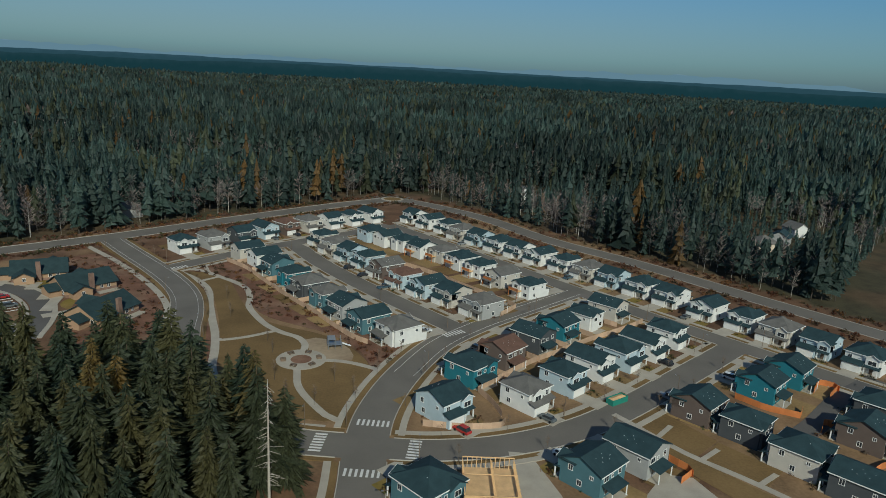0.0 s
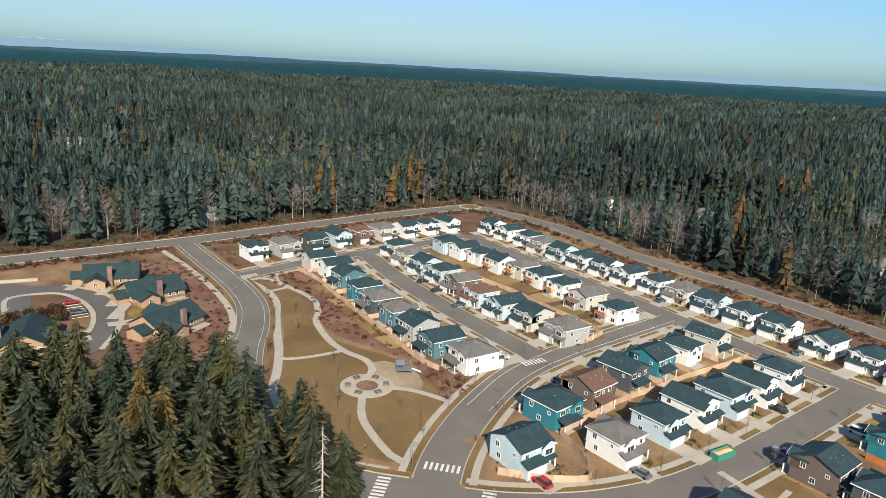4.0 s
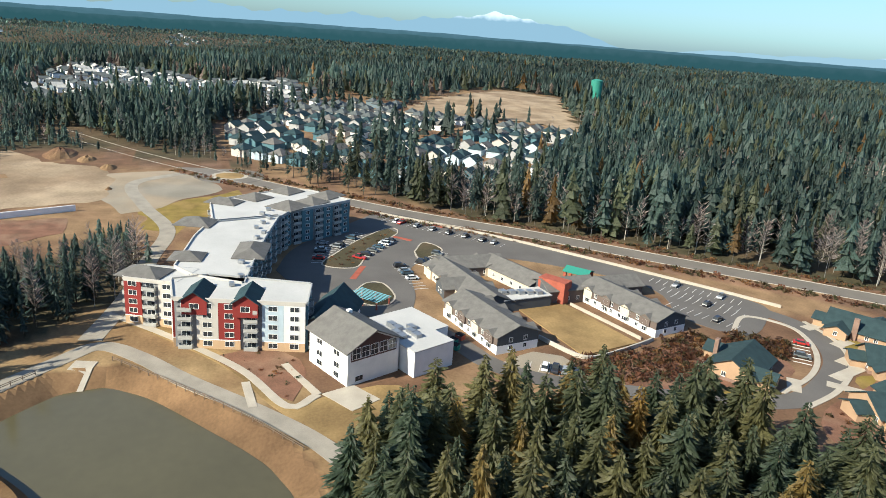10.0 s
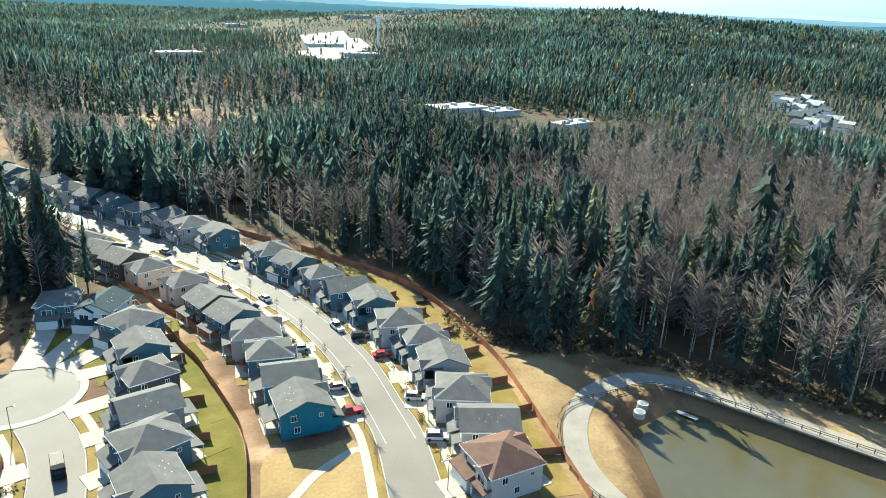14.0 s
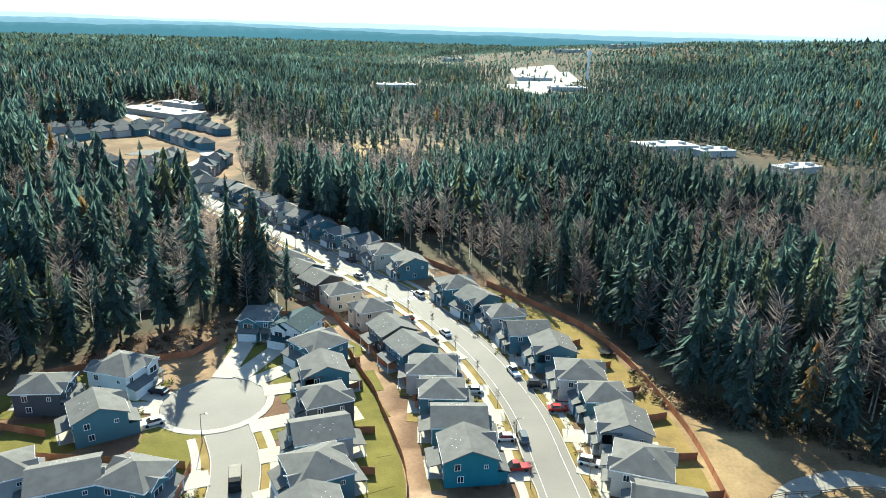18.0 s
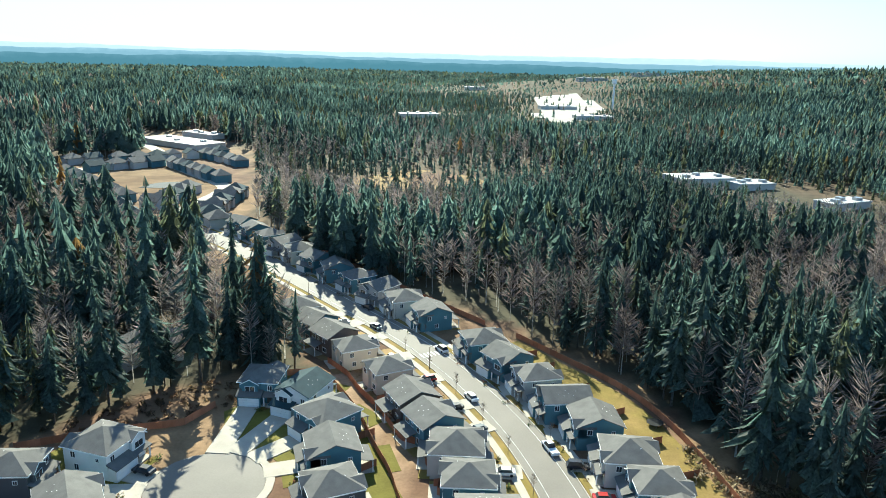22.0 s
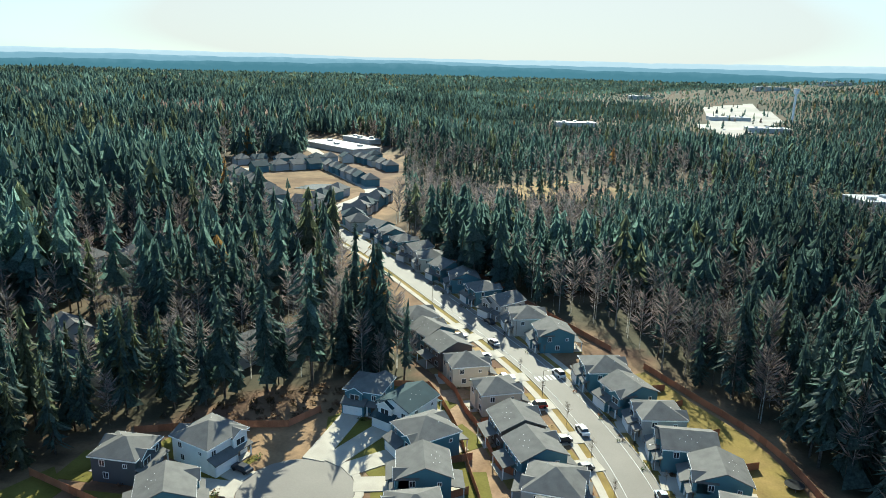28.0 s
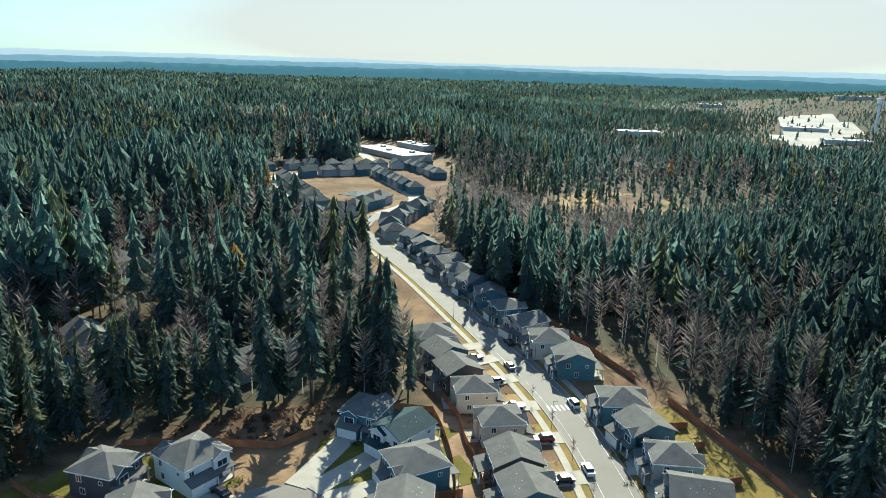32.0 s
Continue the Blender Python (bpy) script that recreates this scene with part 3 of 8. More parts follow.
CLEARED = [
    [(-440, 30), (-400, 110), (-330, 158), (-290, 203), (-235, 262), (-192, 312), (-142, 375), (-100, 420), (-75, 465), (-30, 460), (20, 412), (55, 365), (95, 330), (150, 265), (240, 170), (240, 60), (100, -30), (95, -75), (82, -112), (52, -140), (30, -146), (30, -152), (60, -182), (110, -262), (30, -232), (-14, -198), (-34, -177), (-58, -153), (-70, -126), (-75, -98), (-95, -97), (-140, -62), (-185, -10), (-205, 4), (-225, 20), (-262, 25), (-300, 10), (-370, 0)],
    [(-300, -84), (-380, -92), (-485, -56), (-440, 60), (-380, 20), (-300, 8), (-262, -12), (-272, -50)],
    [(-348, 205), (-354, 165), (-384, 124), (-424, 74), (-455, 48), (-600, 42), (-780, 150), (-880, 100), (-960, 165), (-780, 262), (-830, 262), (-1070, 470), (-900, 530), (-740, 410), (-580, 390), (-470, 300), (-365, 225)],
    [(-680, -112), (-1130, -160), (-1225, -112), (-980, 52), (-1030, 165), (-873, 178), (-735, 122), (-704, 30), (-725, -36), (-674, -66)],
    [(66, -232), (100, -262), (135, -285), (170, -292), (200, -315), (262, -390), (310, -435), (306, -470), (262, -500), (285, -560), (365, -650), (290, -690), (190, -560), (166, -500), (140, -425), (118, -385), (112, -330), (80, -285), (50, -258)],
    [(82, -425), (42, -398), (2, -424), (-14, -460), (28, -500), (64, -484)],
    [(-135, -490), (-190, -445), (-190, -395), (-260, -375), (-250, -430), (-180, -500)],
    [(-65, -1000), (-108, -905), (-198, -1190), (-180, -1500), (-85, -1424)],
    [(110, -890), (80, -1010), (60, -940)],
    [(-540, -610), (-570, -580), (-430, -370), (-395, -385)],
    [(-640, -560), (-700, -520), (-600, -370), (-640, -315), (-680, -250), (-625, -180), (-560, -250), (-530, -460)],
    [(-1600, -1000), (-1900, -960), (-1530, -800), (-1140, -580), (-1200, -680)],
    [(-1600, -560), (-2300, -380), (-2700, -900), (-1900, -900)],
    [(-2100, -120), (-2600, 70), (-2900, -60)],
    [(-739, 242), (-846, 325), (-1003, 476), (-871, 494), (-749, 439), (-582, 376), (-511, 326), (-634, 355), (-667, 320), (-681, 289), (-665, 231)],
    [(60, -1500), (60, -1660), (-260, -1800), (-480, -1960), (-420, -1780), (-160, -1580)],
]
def drawn_in(p, by=8.0):
    """Draws a far border point towards the nearest arterial."""
    road = min((q for k in ("arterial", "arterial_east") for q in FAR_LINES[k]), key=lambda q: math.dist(q, p))
    d = math.dist(road, p)
    return (p[0] + (road.x - p[0]) * by / d, p[1] + (road.y - p[1]) * by / d) if 14 < d < 40 else p


CLEARED[0] = [drawn_in(p) if 2 <= k <= 13 else p for k, p in enumerate(CLEARED[0])]
COPSE = [(-34, 108), (-34, 124), (-46, 132), (-60, 140), (-72, 152), (-86, 160), (-102, 152), (-118, 140), (-126, 118), (-132, 96), (-124, 76), (-108, 64), (-90, 74), (-70, 88), (-48, 98)]
BARE = [[(-190, -290), (-285, -268), (-335, -155), (-258, -118), (-188, -112), (-120, -120), (-112, -160), (-75, -230), (-140, -260)],
        [(-60, 455), (-35, 470), (60, 400), (75, 352), (20, 415)], [(-235, 285), (-165, 372), (-175, 385), (-250, 300)],
        [(-60, -140), (-75, -112), (-95, -102), (-150, -62), (-190, -14), (-205, -24), (-150, -85), (-90, -125)]]
MEADOW = [(-62, -40), (-66, -70), (-64, -118), (-74, -100), (-92, -96), (-106, -90), (-138, -60), (-186, -10), (-206, 4), (-218, 14), (-200, 36), (-176, 58), (-150, 72), (-120, 84), (-96, 66), (-80, 0), (-64, -20)]
STRIP = [(-8, -60), (0, -92), (12, -122), (26, -147), (22, -153), (6, -122), (-6, -94), (-14, -68)]

ground()

# ---- roads ----
ribbon("arterial_road", ARTERIAL, 12, "asphalt", label="grey two-lane arterial road with verges")
ribbon("arterial_road_east", ARTERIAL_E, 11, "asphalt", label="grey two-lane road beside the forest")
ribbon("boulevard", BOULEVARD, 10.5, "asphalt", label="grey curving asphalt boulevard beside the park")
ribbon("main_street", MAIN, 10, "asphalt", label="grey curving asphalt street with crosswalks")
ribbon("east_street", EAST, 9, "asphalt", label="grey asphalt street between house rows")
ribbon("cross_street", CROSS, 9, "asphalt", label="grey straight asphalt street between house rows")
ribbon("inner_street", INNER, 9, "asphalt", label="grey straight asphalt street between house rows")
ribbon("top_street", TOP, 8.5, "asphalt", label="grey short asphalt street below the arterial")
ribbon("south_street", SOUTH, 9.5, "glare_asphalt", label="pale grey curving asphalt street between house rows")
ribbon("court_street", COURT, 9, "glare_asphalt", label="pale grey asphalt court that ends in a turning circle")
zone("turning_circle", [(36 + 11.5 * math.cos(a / 20 * 6.2832), -97 + 11.5 * math.sin(a / 20 * 6.2832)) for a in range(20)], "glare_asphalt", 0.07, "round asphalt turning circle", "road")

# ---- water ----
zone("pond_water", POND_A, "water", -3.2, "still olive green pond water", "water")
zone("pond_water_small", POND_B, "water", -3.2, "still olive brown pond water", "water")


# ---- houses ----
WALLS = dict(white=(0.66, 0.65, 0.62), grey=(0.34, 0.34, 0.33), pale_blue=(0.42, 0.5, 0.54), teal=(0.035, 0.16, 0.2), charcoal=(0.075, 0.08, 0.085), beige=(0.48, 0.445, 0.39), brown=(0.13, 0.1, 0.085), slate=(0.085, 0.165, 0.19), cream=(0.55, 0.47, 0.36))
ROOFS = dict(dark=(0.028, 0.05, 0.056), grey=(0.132, 0.124, 0.113), brown=(0.13, 0.075, 0.055))
WALL_WORDS = dict(white="white", grey="grey", pale_blue="pale blue", teal="deep teal", charcoal="charcoal", beige="beige", brown="dark brown", slate="slate blue", cream="cream")
ROOF_WORDS = dict(dark="dark blue-green", grey="grey", brown="reddish brown")


def window_mesh(w, h):
    """A window in one piece: raised frame, mullion and two sunk panes."""
    xs = (-w / 2, -w / 2 + 0.1, -0.04, 0.04, w / 2 - 0.1, w / 2)
    zs = (0, 0.1, h - 0.1, h)
    bm = bmesh.new()
    v = [[bm.verts.new((x, -0.09 if (i in (0, 5) or k in (0, 3)) else -0.07, z)) for i, x in enumerate(xs)] for k, z in enumerate(zs)]
    for k in range(3):
        for i in range(5):
            f = bm.faces.new((v[k][i], v[k][i + 1], v[k + 1][i + 1], v[k + 1][i]))
            f.material_index = 1 if k == 1 and i in (1, 3) else 0
    back = {}
    rim = v[0] + [v[1][5], v[2][5]] + v[3][::-1] + [v[2][0], v[1][0]]
    low = [bm.verts.new((q.co.x, 0.02, q.co.z)) for q in rim]
    for k in range(len(rim)):
        bm.faces.new((rim[k], low[k], low[(k + 1) % len(rim)], rim[(k + 1) % len(rim)]))
    return mesh_of("window", bm, [M["trim"], M["glass"]])


WINDOWS = {k: window_mesh(*k) for k in ((1.2, 1.4), (1.8, 1.4), (0.9, 0.9), (2.4, 1.5))}


def add_windows(house, spec):
    for side, u, z, k, edge in spec:
        m = {"f": pose(u, edge, z), "b": pose(u, edge, z, 0, 0, 180), "l": pose(edge, u, z, 0, 0, -90), "r": pose(edge, u, z, 0, 0, 90)}[side]
        part("window", WINDOWS[k], None, house, at=m)


def garage_door(house, x, y, w=4.9, h=2.3):
    bm = bmesh.new()
    for k in range(4):
        box(bm, x - w / 2, y - 0.07, 0.05 + k * h / 4, x + w / 2, y + 0.02, 0.03 + (k + 1) * h / 4 - 0.02)
    part("garage_door", bm, M["door"], house, "white panelled garage door")


def make_house(style):
    """A two-storey house, its front towards -y: style sets roof form and wings."""
    house = new("house")
    w, d, e = ((9.4, 12.0, 5.6), (9.0, 11.5, 5.6), (10.4, 12.5, 5.7), (9.2, 13.0, 5.6))[style]
    x0, x1, y0, y1 = -w / 2, w / 2, -d / 2 + 2.0, d / 2
    gx = x0 + 5.6                                   # the garage wing ends here
    axis = "xyxy"[style]
    if style in (0, 3):
        part("wall", gable_body(bmesh.new(), x0, x1, y0, y1, -0.3, e, 0.42, axis), M["siding"], house)
        part("roof", gable(bmesh.new(), x0, x1, y0, y1, e, 0.42, axis), M["shingle"], house)
    else:
        part("wall", box(bmesh.new(), x0, y0, -0.3, x1, y1, e), M["siding"], house)
        part("roof", hip(bmesh.new(), x0, x1, y0, y1, e, 0.45), M["shingle"], house)
    # a front cross gable over the stair bay
    cx = (x0 + gx) / 2 if style % 2 else (gx + x1) / 2
    part("bay_wall", gable_body(bmesh.new(), cx - 1.9, cx + 1.9, y0 - 0.7, y0 + 2.6, 2.9, e - 0.15, 0.55, "y"), M["siding"], house)
    part("bay_roof", gable(bmesh.new(), cx - 1.9, cx + 1.9, y0 - 0.7, y0 + 3.6, e - 0.15, 0.55, "y", 0.35, 0.16), M["shingle"], house)
    trim = bmesh.new()
    for s in (-1, 1):
        a, b = (cx + s * 2.3, y0 - 1.09, e - 0.37), (cx, y0 - 1.09, e + 0.9)
        solid(trim, [(a[0], a[1], a[2]), (a[0], a[1] + 0.05, a[2]), (b[0], b[1] + 0.05, b[2]), (b[0], b[1], b[2])][:: -s], [(a[0], a[1], a[2] + 0.2), (a[0], a[1] + 0.05, a[2] + 0.2), (b[0], b[1] + 0.05, b[2] + 0.2), (b[0], b[1], b[2] + 0.2)][:: -s])
    part("gable_trim", trim, M["trim"], house, "white gable trim board")
    # garage wing in front, with its own low roof
    gy = -d / 2
    part("garage_wall", box(bmesh.new(), x0 + 0.05, gy, -0.3, gx, y0 - 0.003, 2.75), M["siding"], house)
    low = bmesh.new()
    lo = [(x0 - 0.3, gy - 0.45, 2.72), (gx + 0.3, gy - 0.45, 2.72), (gx + 0.3, y0 - 0.01, 3.6), (x0 - 0.3, y0 - 0.01, 3.6)]
    solid(low, lo, [(a, b, c + 0.18) for a, b, c in lo])
    part("garage_roof", low, M["shingle"], house)
    garage_door(house, (x0 + gx) / 2, gy)
    # porch
    px = x1 - 0.25
    porch = bmesh.new()
    lo = [(gx + 0.35, gy + 0.2, 2.6), (px + 0.4, gy + 0.2, 2.6), (px + 0.4, y0 - 0.012, 3.2), (gx + 0.35, y0 - 0.012, 3.2)]
    solid(porch, lo, [(a, b, c + 0.16) for a, b, c in lo])
    part("porch_roof", porch, M["shingle"], house)
    part("porch_floor", box(bmesh.new(), gx + 0.01, gy + 0.3, -0.2, px, y0 - 0.003, 0.25), M["concrete"], house, "concrete porch floor")
    for k in (gx + 0.7, px - 0.15):
        part("porch_post", box(bmesh.new(), k - 0.12, gy + 0.4, 0.25, k + 0.12, gy + 0.64, 2.62), M["trim"], house, "white porch post")
    part("front_door", box(bmesh.new(), (gx + px) / 2 - 0.5, y0 - 0.06, 0.25, (gx + px) / 2 + 0.5, y0 + 0.02, 2.35), M["bark"], house, "dark front door")
    # back: a low roof over the patio
    if style != 1:
        bx = x0 + w * 0.3
        back = bmesh.new()
        lo = [(bx, y1 + 0.01, 3.25), (x1 - 0.4, y1 + 0.01, 3.25), (x1 - 0.4, y1 + 2.8, 2.65), (bx, y1 + 2.8, 2.65)]
        solid(back, lo, [(a, b, c + 0.16) for a, b, c in lo])
        part("patio_roof", back, M["shingle"], house)
        for k in (bx + 0.3, x1 - 0.7):
            part("patio_post", box(bmesh.new(), k - 0.09, y1 + 2.45, -0.2, k + 0.09, y1 + 2.63, 2.68), M["trim"], house, "white patio post")
    part("patio", box(bmesh.new(), x0 + w * 0.3, y1 + 0.01, -0.2, x1 - 0.4, y1 + 2.9, 0.12), M["concrete"], house, "concrete patio slab")
    add_windows(house, [("f", cx, 3.3, (2.4, 1.5), y0 - 0.7), ("f", x0 + 1.5 if cx > 0 else x1 - 1.6, 3.5, (1.2, 1.4), y0),
                        ("b", -2.6, 0.9, (1.8, 1.4), y1), ("b", 1.6, 0.7, (2.4, 1.5), y1), ("b", -2.4, 3.6, (1.2, 1.4), y1), ("b", 0.4, 3.7, (0.9, 0.9), y1), ("b", 2.7, 3.6, (1.8, 1.4), y1),
                        ("l", y0 + 2.2, 3.7, (0.9, 0.9), x0), ("l", y1 - 2.4, 3.6, (1.2, 1.4), x0), ("l", y1 - 3.0, 1.0, (1.2, 1.4), x0),
                        ("r", y0 + 2.6, 3.6, (1.2, 1.4), x1), ("r", y1 - 2.2, 3.7, (0.9, 0.9), x1), ("r", (y0 + y1) / 2, 1.0, (1.2, 1.4), x1)])
    band = bmesh.new()                              # white boards along the eaves
    o_, zf = 0.47, e - (0.19 if style in (0, 3) else 0.1)
    if style in (1, 2) or axis == "x":
        box(band, x0 - o_, y0 - o_ - 0.03, zf - 0.06, x1 + o_, y0 - o_ + 0.02, zf + 0.17)
        box(band, x0 - o_, y1 + o_ - 0.02, zf - 0.06, x1 + o_, y1 + o_ + 0.03, zf + 0.17)
    if style in (1, 2) or axis == "y":
        box(band, x0 - o_ - 0.03, y0 - o_ + 0.03, zf - 0.06, x0 - o_ + 0.02, y1 + o_ - 0.03, zf + 0.17)
        box(band, x1 + o_ - 0.02, y0 - o_ + 0.03, zf - 0.06, x1 + o_ + 0.03, y1 + o_ - 0.03, zf + 0.17)
    part("fascia", band, M["trim"], house, "white eaves board")
    if style in (1, 2):                             # a gable towards the back yard
        bx_ = x1 - 2.7 if style == 1 else x0 + 2.9
        part("back_wall", gable_body(bmesh.new(), bx_ - 2.1, bx_ + 2.1, y1 - 2.6, y1 + 0.6, -0.3, e - 0.1, 0.5, "y"), M["siding"], house)
        part("back_roof", gable(bmesh.new(), bx_ - 2.1, bx_ + 2.1, y1 - 3.9, y1 + 0.6, e - 0.1, 0.5, "y", 0.4, 0.17), M["shingle"], house)
        part("window", WINDOWS[(1.8, 1.4)], None, house, at=pose(bx_, y1 + 0.6, 3.5, 0, 0, 180))
    vents = bmesh.new()                             # small caps and pipes on the back slope
    half = (y1 - y0) / 2 if axis == "x" else w / 2
    rise = 0.42 if style in (0, 3) else 0.45
    for vx, vy in ((-2.6, 0.5), (-1.2, 0.62), (0.4, 0.45), (1.7, 0.6), (2.7, 0.35), (-0.4, 0.3)):
        if axis == "x":
            px_, py_ = vx * 0.8, (y0 + y1) / 2 + vy * half
            z_ = e + half * (1 - vy) * rise
        else:
            px_, py_ = vy * half, (y0 + y1) / 2 + vx * 0.8
            z_ = e + half * (1 - vy) * rise
        tube(vents, px_, py_, z_ - 0.2, z_ + 0.24, 0.085, 0.085, 6)
    tagged(part("roof_vents", vents, M["trim"], house, "white roof vents"), kind="stuff")
    return house


STYLES = [make_house(k) for k in range(4)]


def paint(house, wall, roof):
    for o in house.children:
        n = o.name.split(".")[0]
        if n in ("wall", "bay_wall", "garage_wall", "back_wall"):
            o.color = (*WALLS[wall], 1)
        elif n.endswith("roof"):
            o.color = (*ROOFS[roof], 1)
    tagged(house, f"two-storey {WALL_WORDS[wall]} house with {ROOF_WORDS[roof]} shingle roof and garage", "house")


def facing(x, y, street):
    """The turn that brings a front (-y) towards the nearest point of a street."""
    near = min(FAR_LINES[street], key=lambda q: (q - Vector((x, y))).length)
    v = near - Vector((x, y))
    return math.degrees(math.atan2(v.x, -v.y)), v.length


PLACED = []


def row_of_houses(places, street, looks, group, turn=None):
    for k, (x, y) in enumerate(places):
        look_k = looks[k % len(looks)]
        wall, roof, style = look_k
        a, far = facing(x, y, street)
        a = a if turn is None else turn
        h = copy_thing(STYLES[style], pose(x, y, 0, 0, 0, a))
        paint(h, wall, roof)
        h["group"] = group
        if street == "cross" and turn == 134 and k > 2:
            add_deck(h)
        PLACED.append((x, y, a, far, street))


def add_deck(house):
    """A raised cedar balcony on the back, with rail and posts."""
    part("deck_floor", box(bmesh.new(), -1.0, 6.02, 2.75, 3.8, 8.4, 2.95), M["timber"], house, "cedar deck floor")
    part("deck_rail", box(bmesh.new(), -1.0, 8.3, 2.96, 3.8, 8.4, 3.95), M["deck"], house, "orange cedar deck rail")
    for x in (-0.9, 3.6):
        part("deck_post", box(bmesh.new(), x, 8.25, -0.2, x + 0.16, 8.41, 2.74), M["deck"], house, "cedar deck post")


NG, SG = "houses of the north estate", "houses of the south estate"
row_of_houses([(-129, 290), (-119, 300), (-110, 312), (-103, 325), (-95, 335), (-86, 344), (-77, 354), (-68, 364), (-59, 374)], "top",
              [("white", "dark", 1), ("grey", "grey", 2), ("charcoal", "dark", 0), ("pale_blue", "dark", 3), ("brown", "brown", 1), ("beige", "grey", 2), ("white", "dark", 0), ("white", "dark", 1), ("white", "dark", 3)], NG, 50)
row_of_houses([(-98, 286), (-88, 278), (-79, 267), (-69, 255), (-60, 244), (-51, 234), (-42, 224), (-33, 214), (-22, 206)], "inner",
              [("beige", "dark", 3), ("white", "dark", 3), ("slate", "dark", 0), ("teal", "dark", 1), ("charcoal", "grey", 2), ("slate", "grey", 1), ("grey", "dark", 0), ("slate", "dark", 3), ("white", "grey", 2)], NG, 134)
row_of_houses([(-73, 316), (-64, 303), (-55, 293), (-46, 284), (-37, 273), (-28, 261), (-18, 252), (-8, 244), (3, 234)], "inner",
              [("beige", "dark", 1), ("beige", "grey", 2), ("pale_blue", "dark", 0), ("pale_blue", "dark", 1), ("brown", "grey", 3), ("pale_blue", "brown", 1), ("pale_blue", "dark", 3), ("beige", "dark", 0), ("grey", "grey", 2)], NG, -46)
row_of_houses([(-51, 332), (-42, 324), (-33, 317), (-24, 308), (-14, 302), (-5, 293), (3, 283), (12, 272), (22, 260)], "cross",
              [("pale_blue", "dark", 2), ("white", "dark", 3), ("white", "dark", 1), ("white", "dark", 0), ("beige", "grey", 1), ("white", "dark", 2), ("white", "dark", 1), ("beige", "grey", 3), ("white", "dark", 1)], NG, 134)
row_of_houses([(-36, 377), (-26, 367), (-16, 357), (-8, 346), (1, 336), (11, 326), (20, 317), (29, 308), (39, 299), (48, 289), (57, 280), (67, 270), (76, 260), (86, 248), (96, 238), (104, 228), (113, 218), (123, 208)], "cross",
              [("white", "dark", 0), ("white", "dark", 3), ("white", "dark", 1), ("beige", "grey", 2), ("pale_blue", "dark", 0), ("white", "dark", 2)], NG, -46)
row_of_houses([(0, 181), (9, 194), (19, 208), (28, 219), (38, 230), (48, 242)], "main",
              [("teal", "dark", 2), ("brown", "brown", 0), ("charcoal", "dark", 3), ("teal", "dark", 0), ("white", "dark", 1), ("beige", "dark", 3)], NG, -129)
row_of_houses([(-5, 158), (16, 167), (27, 179), (36, 190), (46, 199), (55, 208), (65, 219)], "east",
              [("pale_blue", "dark", 0), ("white", "grey", 1), ("pale_blue", "dark", 1), ("white", "dark", 3), ("pale_blue", "dark", 2), ("white", "dark", 3), ("white", "dark", 1)], NG, 48)
row_of_houses([(59, 168), (68, 159), (76, 147), (84, 136), (38, 143), (27, 134), (-7, 122), (81, 184), (93, 195), (97, 160), (108, 174)], "east",
              [("brown", "dark", 0), ("charcoal", "dark", 1), ("beige", "dark", 2), ("charcoal", "dark", 3), ("grey", "dark", 3), ("slate", "dark", 0), ("slate", "dark", 2), ("teal", "dark", 0), ("teal", "dark", 0), ("brown", "dark", 0), ("charcoal", "dark", 2)], NG, -132)
row_of_houses([(70, -92), (58, -102), (54, -84), (60, -63), (48, -62), (36, -63)], "court",
              [("charcoal", "grey", 1), ("white", "grey", 2), ("slate", "grey", 0), ("grey", "grey", 1), ("slate", "grey", 3), ("slate", "grey", 1)], SG)
row_of_houses([(37, -134), (26, -130), (18, -119), (14, -106), (11, -93), (9, -80), (7, -68), (5, -56)], "court",
              [("slate", "grey", 1), ("white", "dark", 3), ("slate", "grey", 2), ("slate", "grey", 0), ("charcoal", "grey", 1), ("grey", "grey", 3), ("slate", "grey", 2), ("slate", "grey", 0)], SG)
row_of_houses([(7, -145), (-1, -131), (-7, -121), (-13, -110), (-16, -99), (-20, -88), (-22, -77), (18, -157), (26, -166), (34, -175), (42, -185)], "south",
              [("cream", "grey", 1), ("brown", "grey", 0), ("slate", "grey", 0), ("beige", "grey", 2), ("slate", "grey", 1), ("slate", "grey", 3), ("teal", "grey", 0)], SG)
row_of_houses([(-15, -166), (-22, -155), (-29, -145), (-35, -134), (-41, -124), (-46, -111), (-50, -101), (-52, -89), (-53, -76), (-55, -64), (-54, -52)], "south",
              [("slate", "grey", 2), ("slate", "grey", 0), ("grey", "grey", 1), ("slate", "grey", 3), ("slate", "grey", 0), ("beige", "grey", 2), ("slate", "grey", 1), ("grey", "grey", 0), ("beige", "grey", 2), ("grey", "grey", 3), ("beige", "brown", 2)], SG)
row_of_houses([(1.6 + k * 9.9, -186 - k * 10.4) for k in range(11)], "south",
              [("slate", "grey", 0), ("beige", "grey", 2), ("grey", "grey", 3), ("slate", "grey", 1), ("slate", "grey", 0)], SG)
for h in STYLES:
    for o in [*h.children, h]:
        bpy.data.objects.remove(o)



# ---- kerbs, verges and pavements ----
def runs(line, near, gap):
    """The pieces of a line that keep clear of the other streets."""
    out, now = [], []
    for q in line:
        clear = all(to_line([np.array(p) for p in FAR_LINES[k]], q.x, q.y) > ROADS[k][1] / 2 + gap for k in near)
        if clear:
            now.append(q)
        elif now:
            out.append(now)
            now = []
    out.append(now)
    return [r_ for r_ in out if len(r_) > 3]


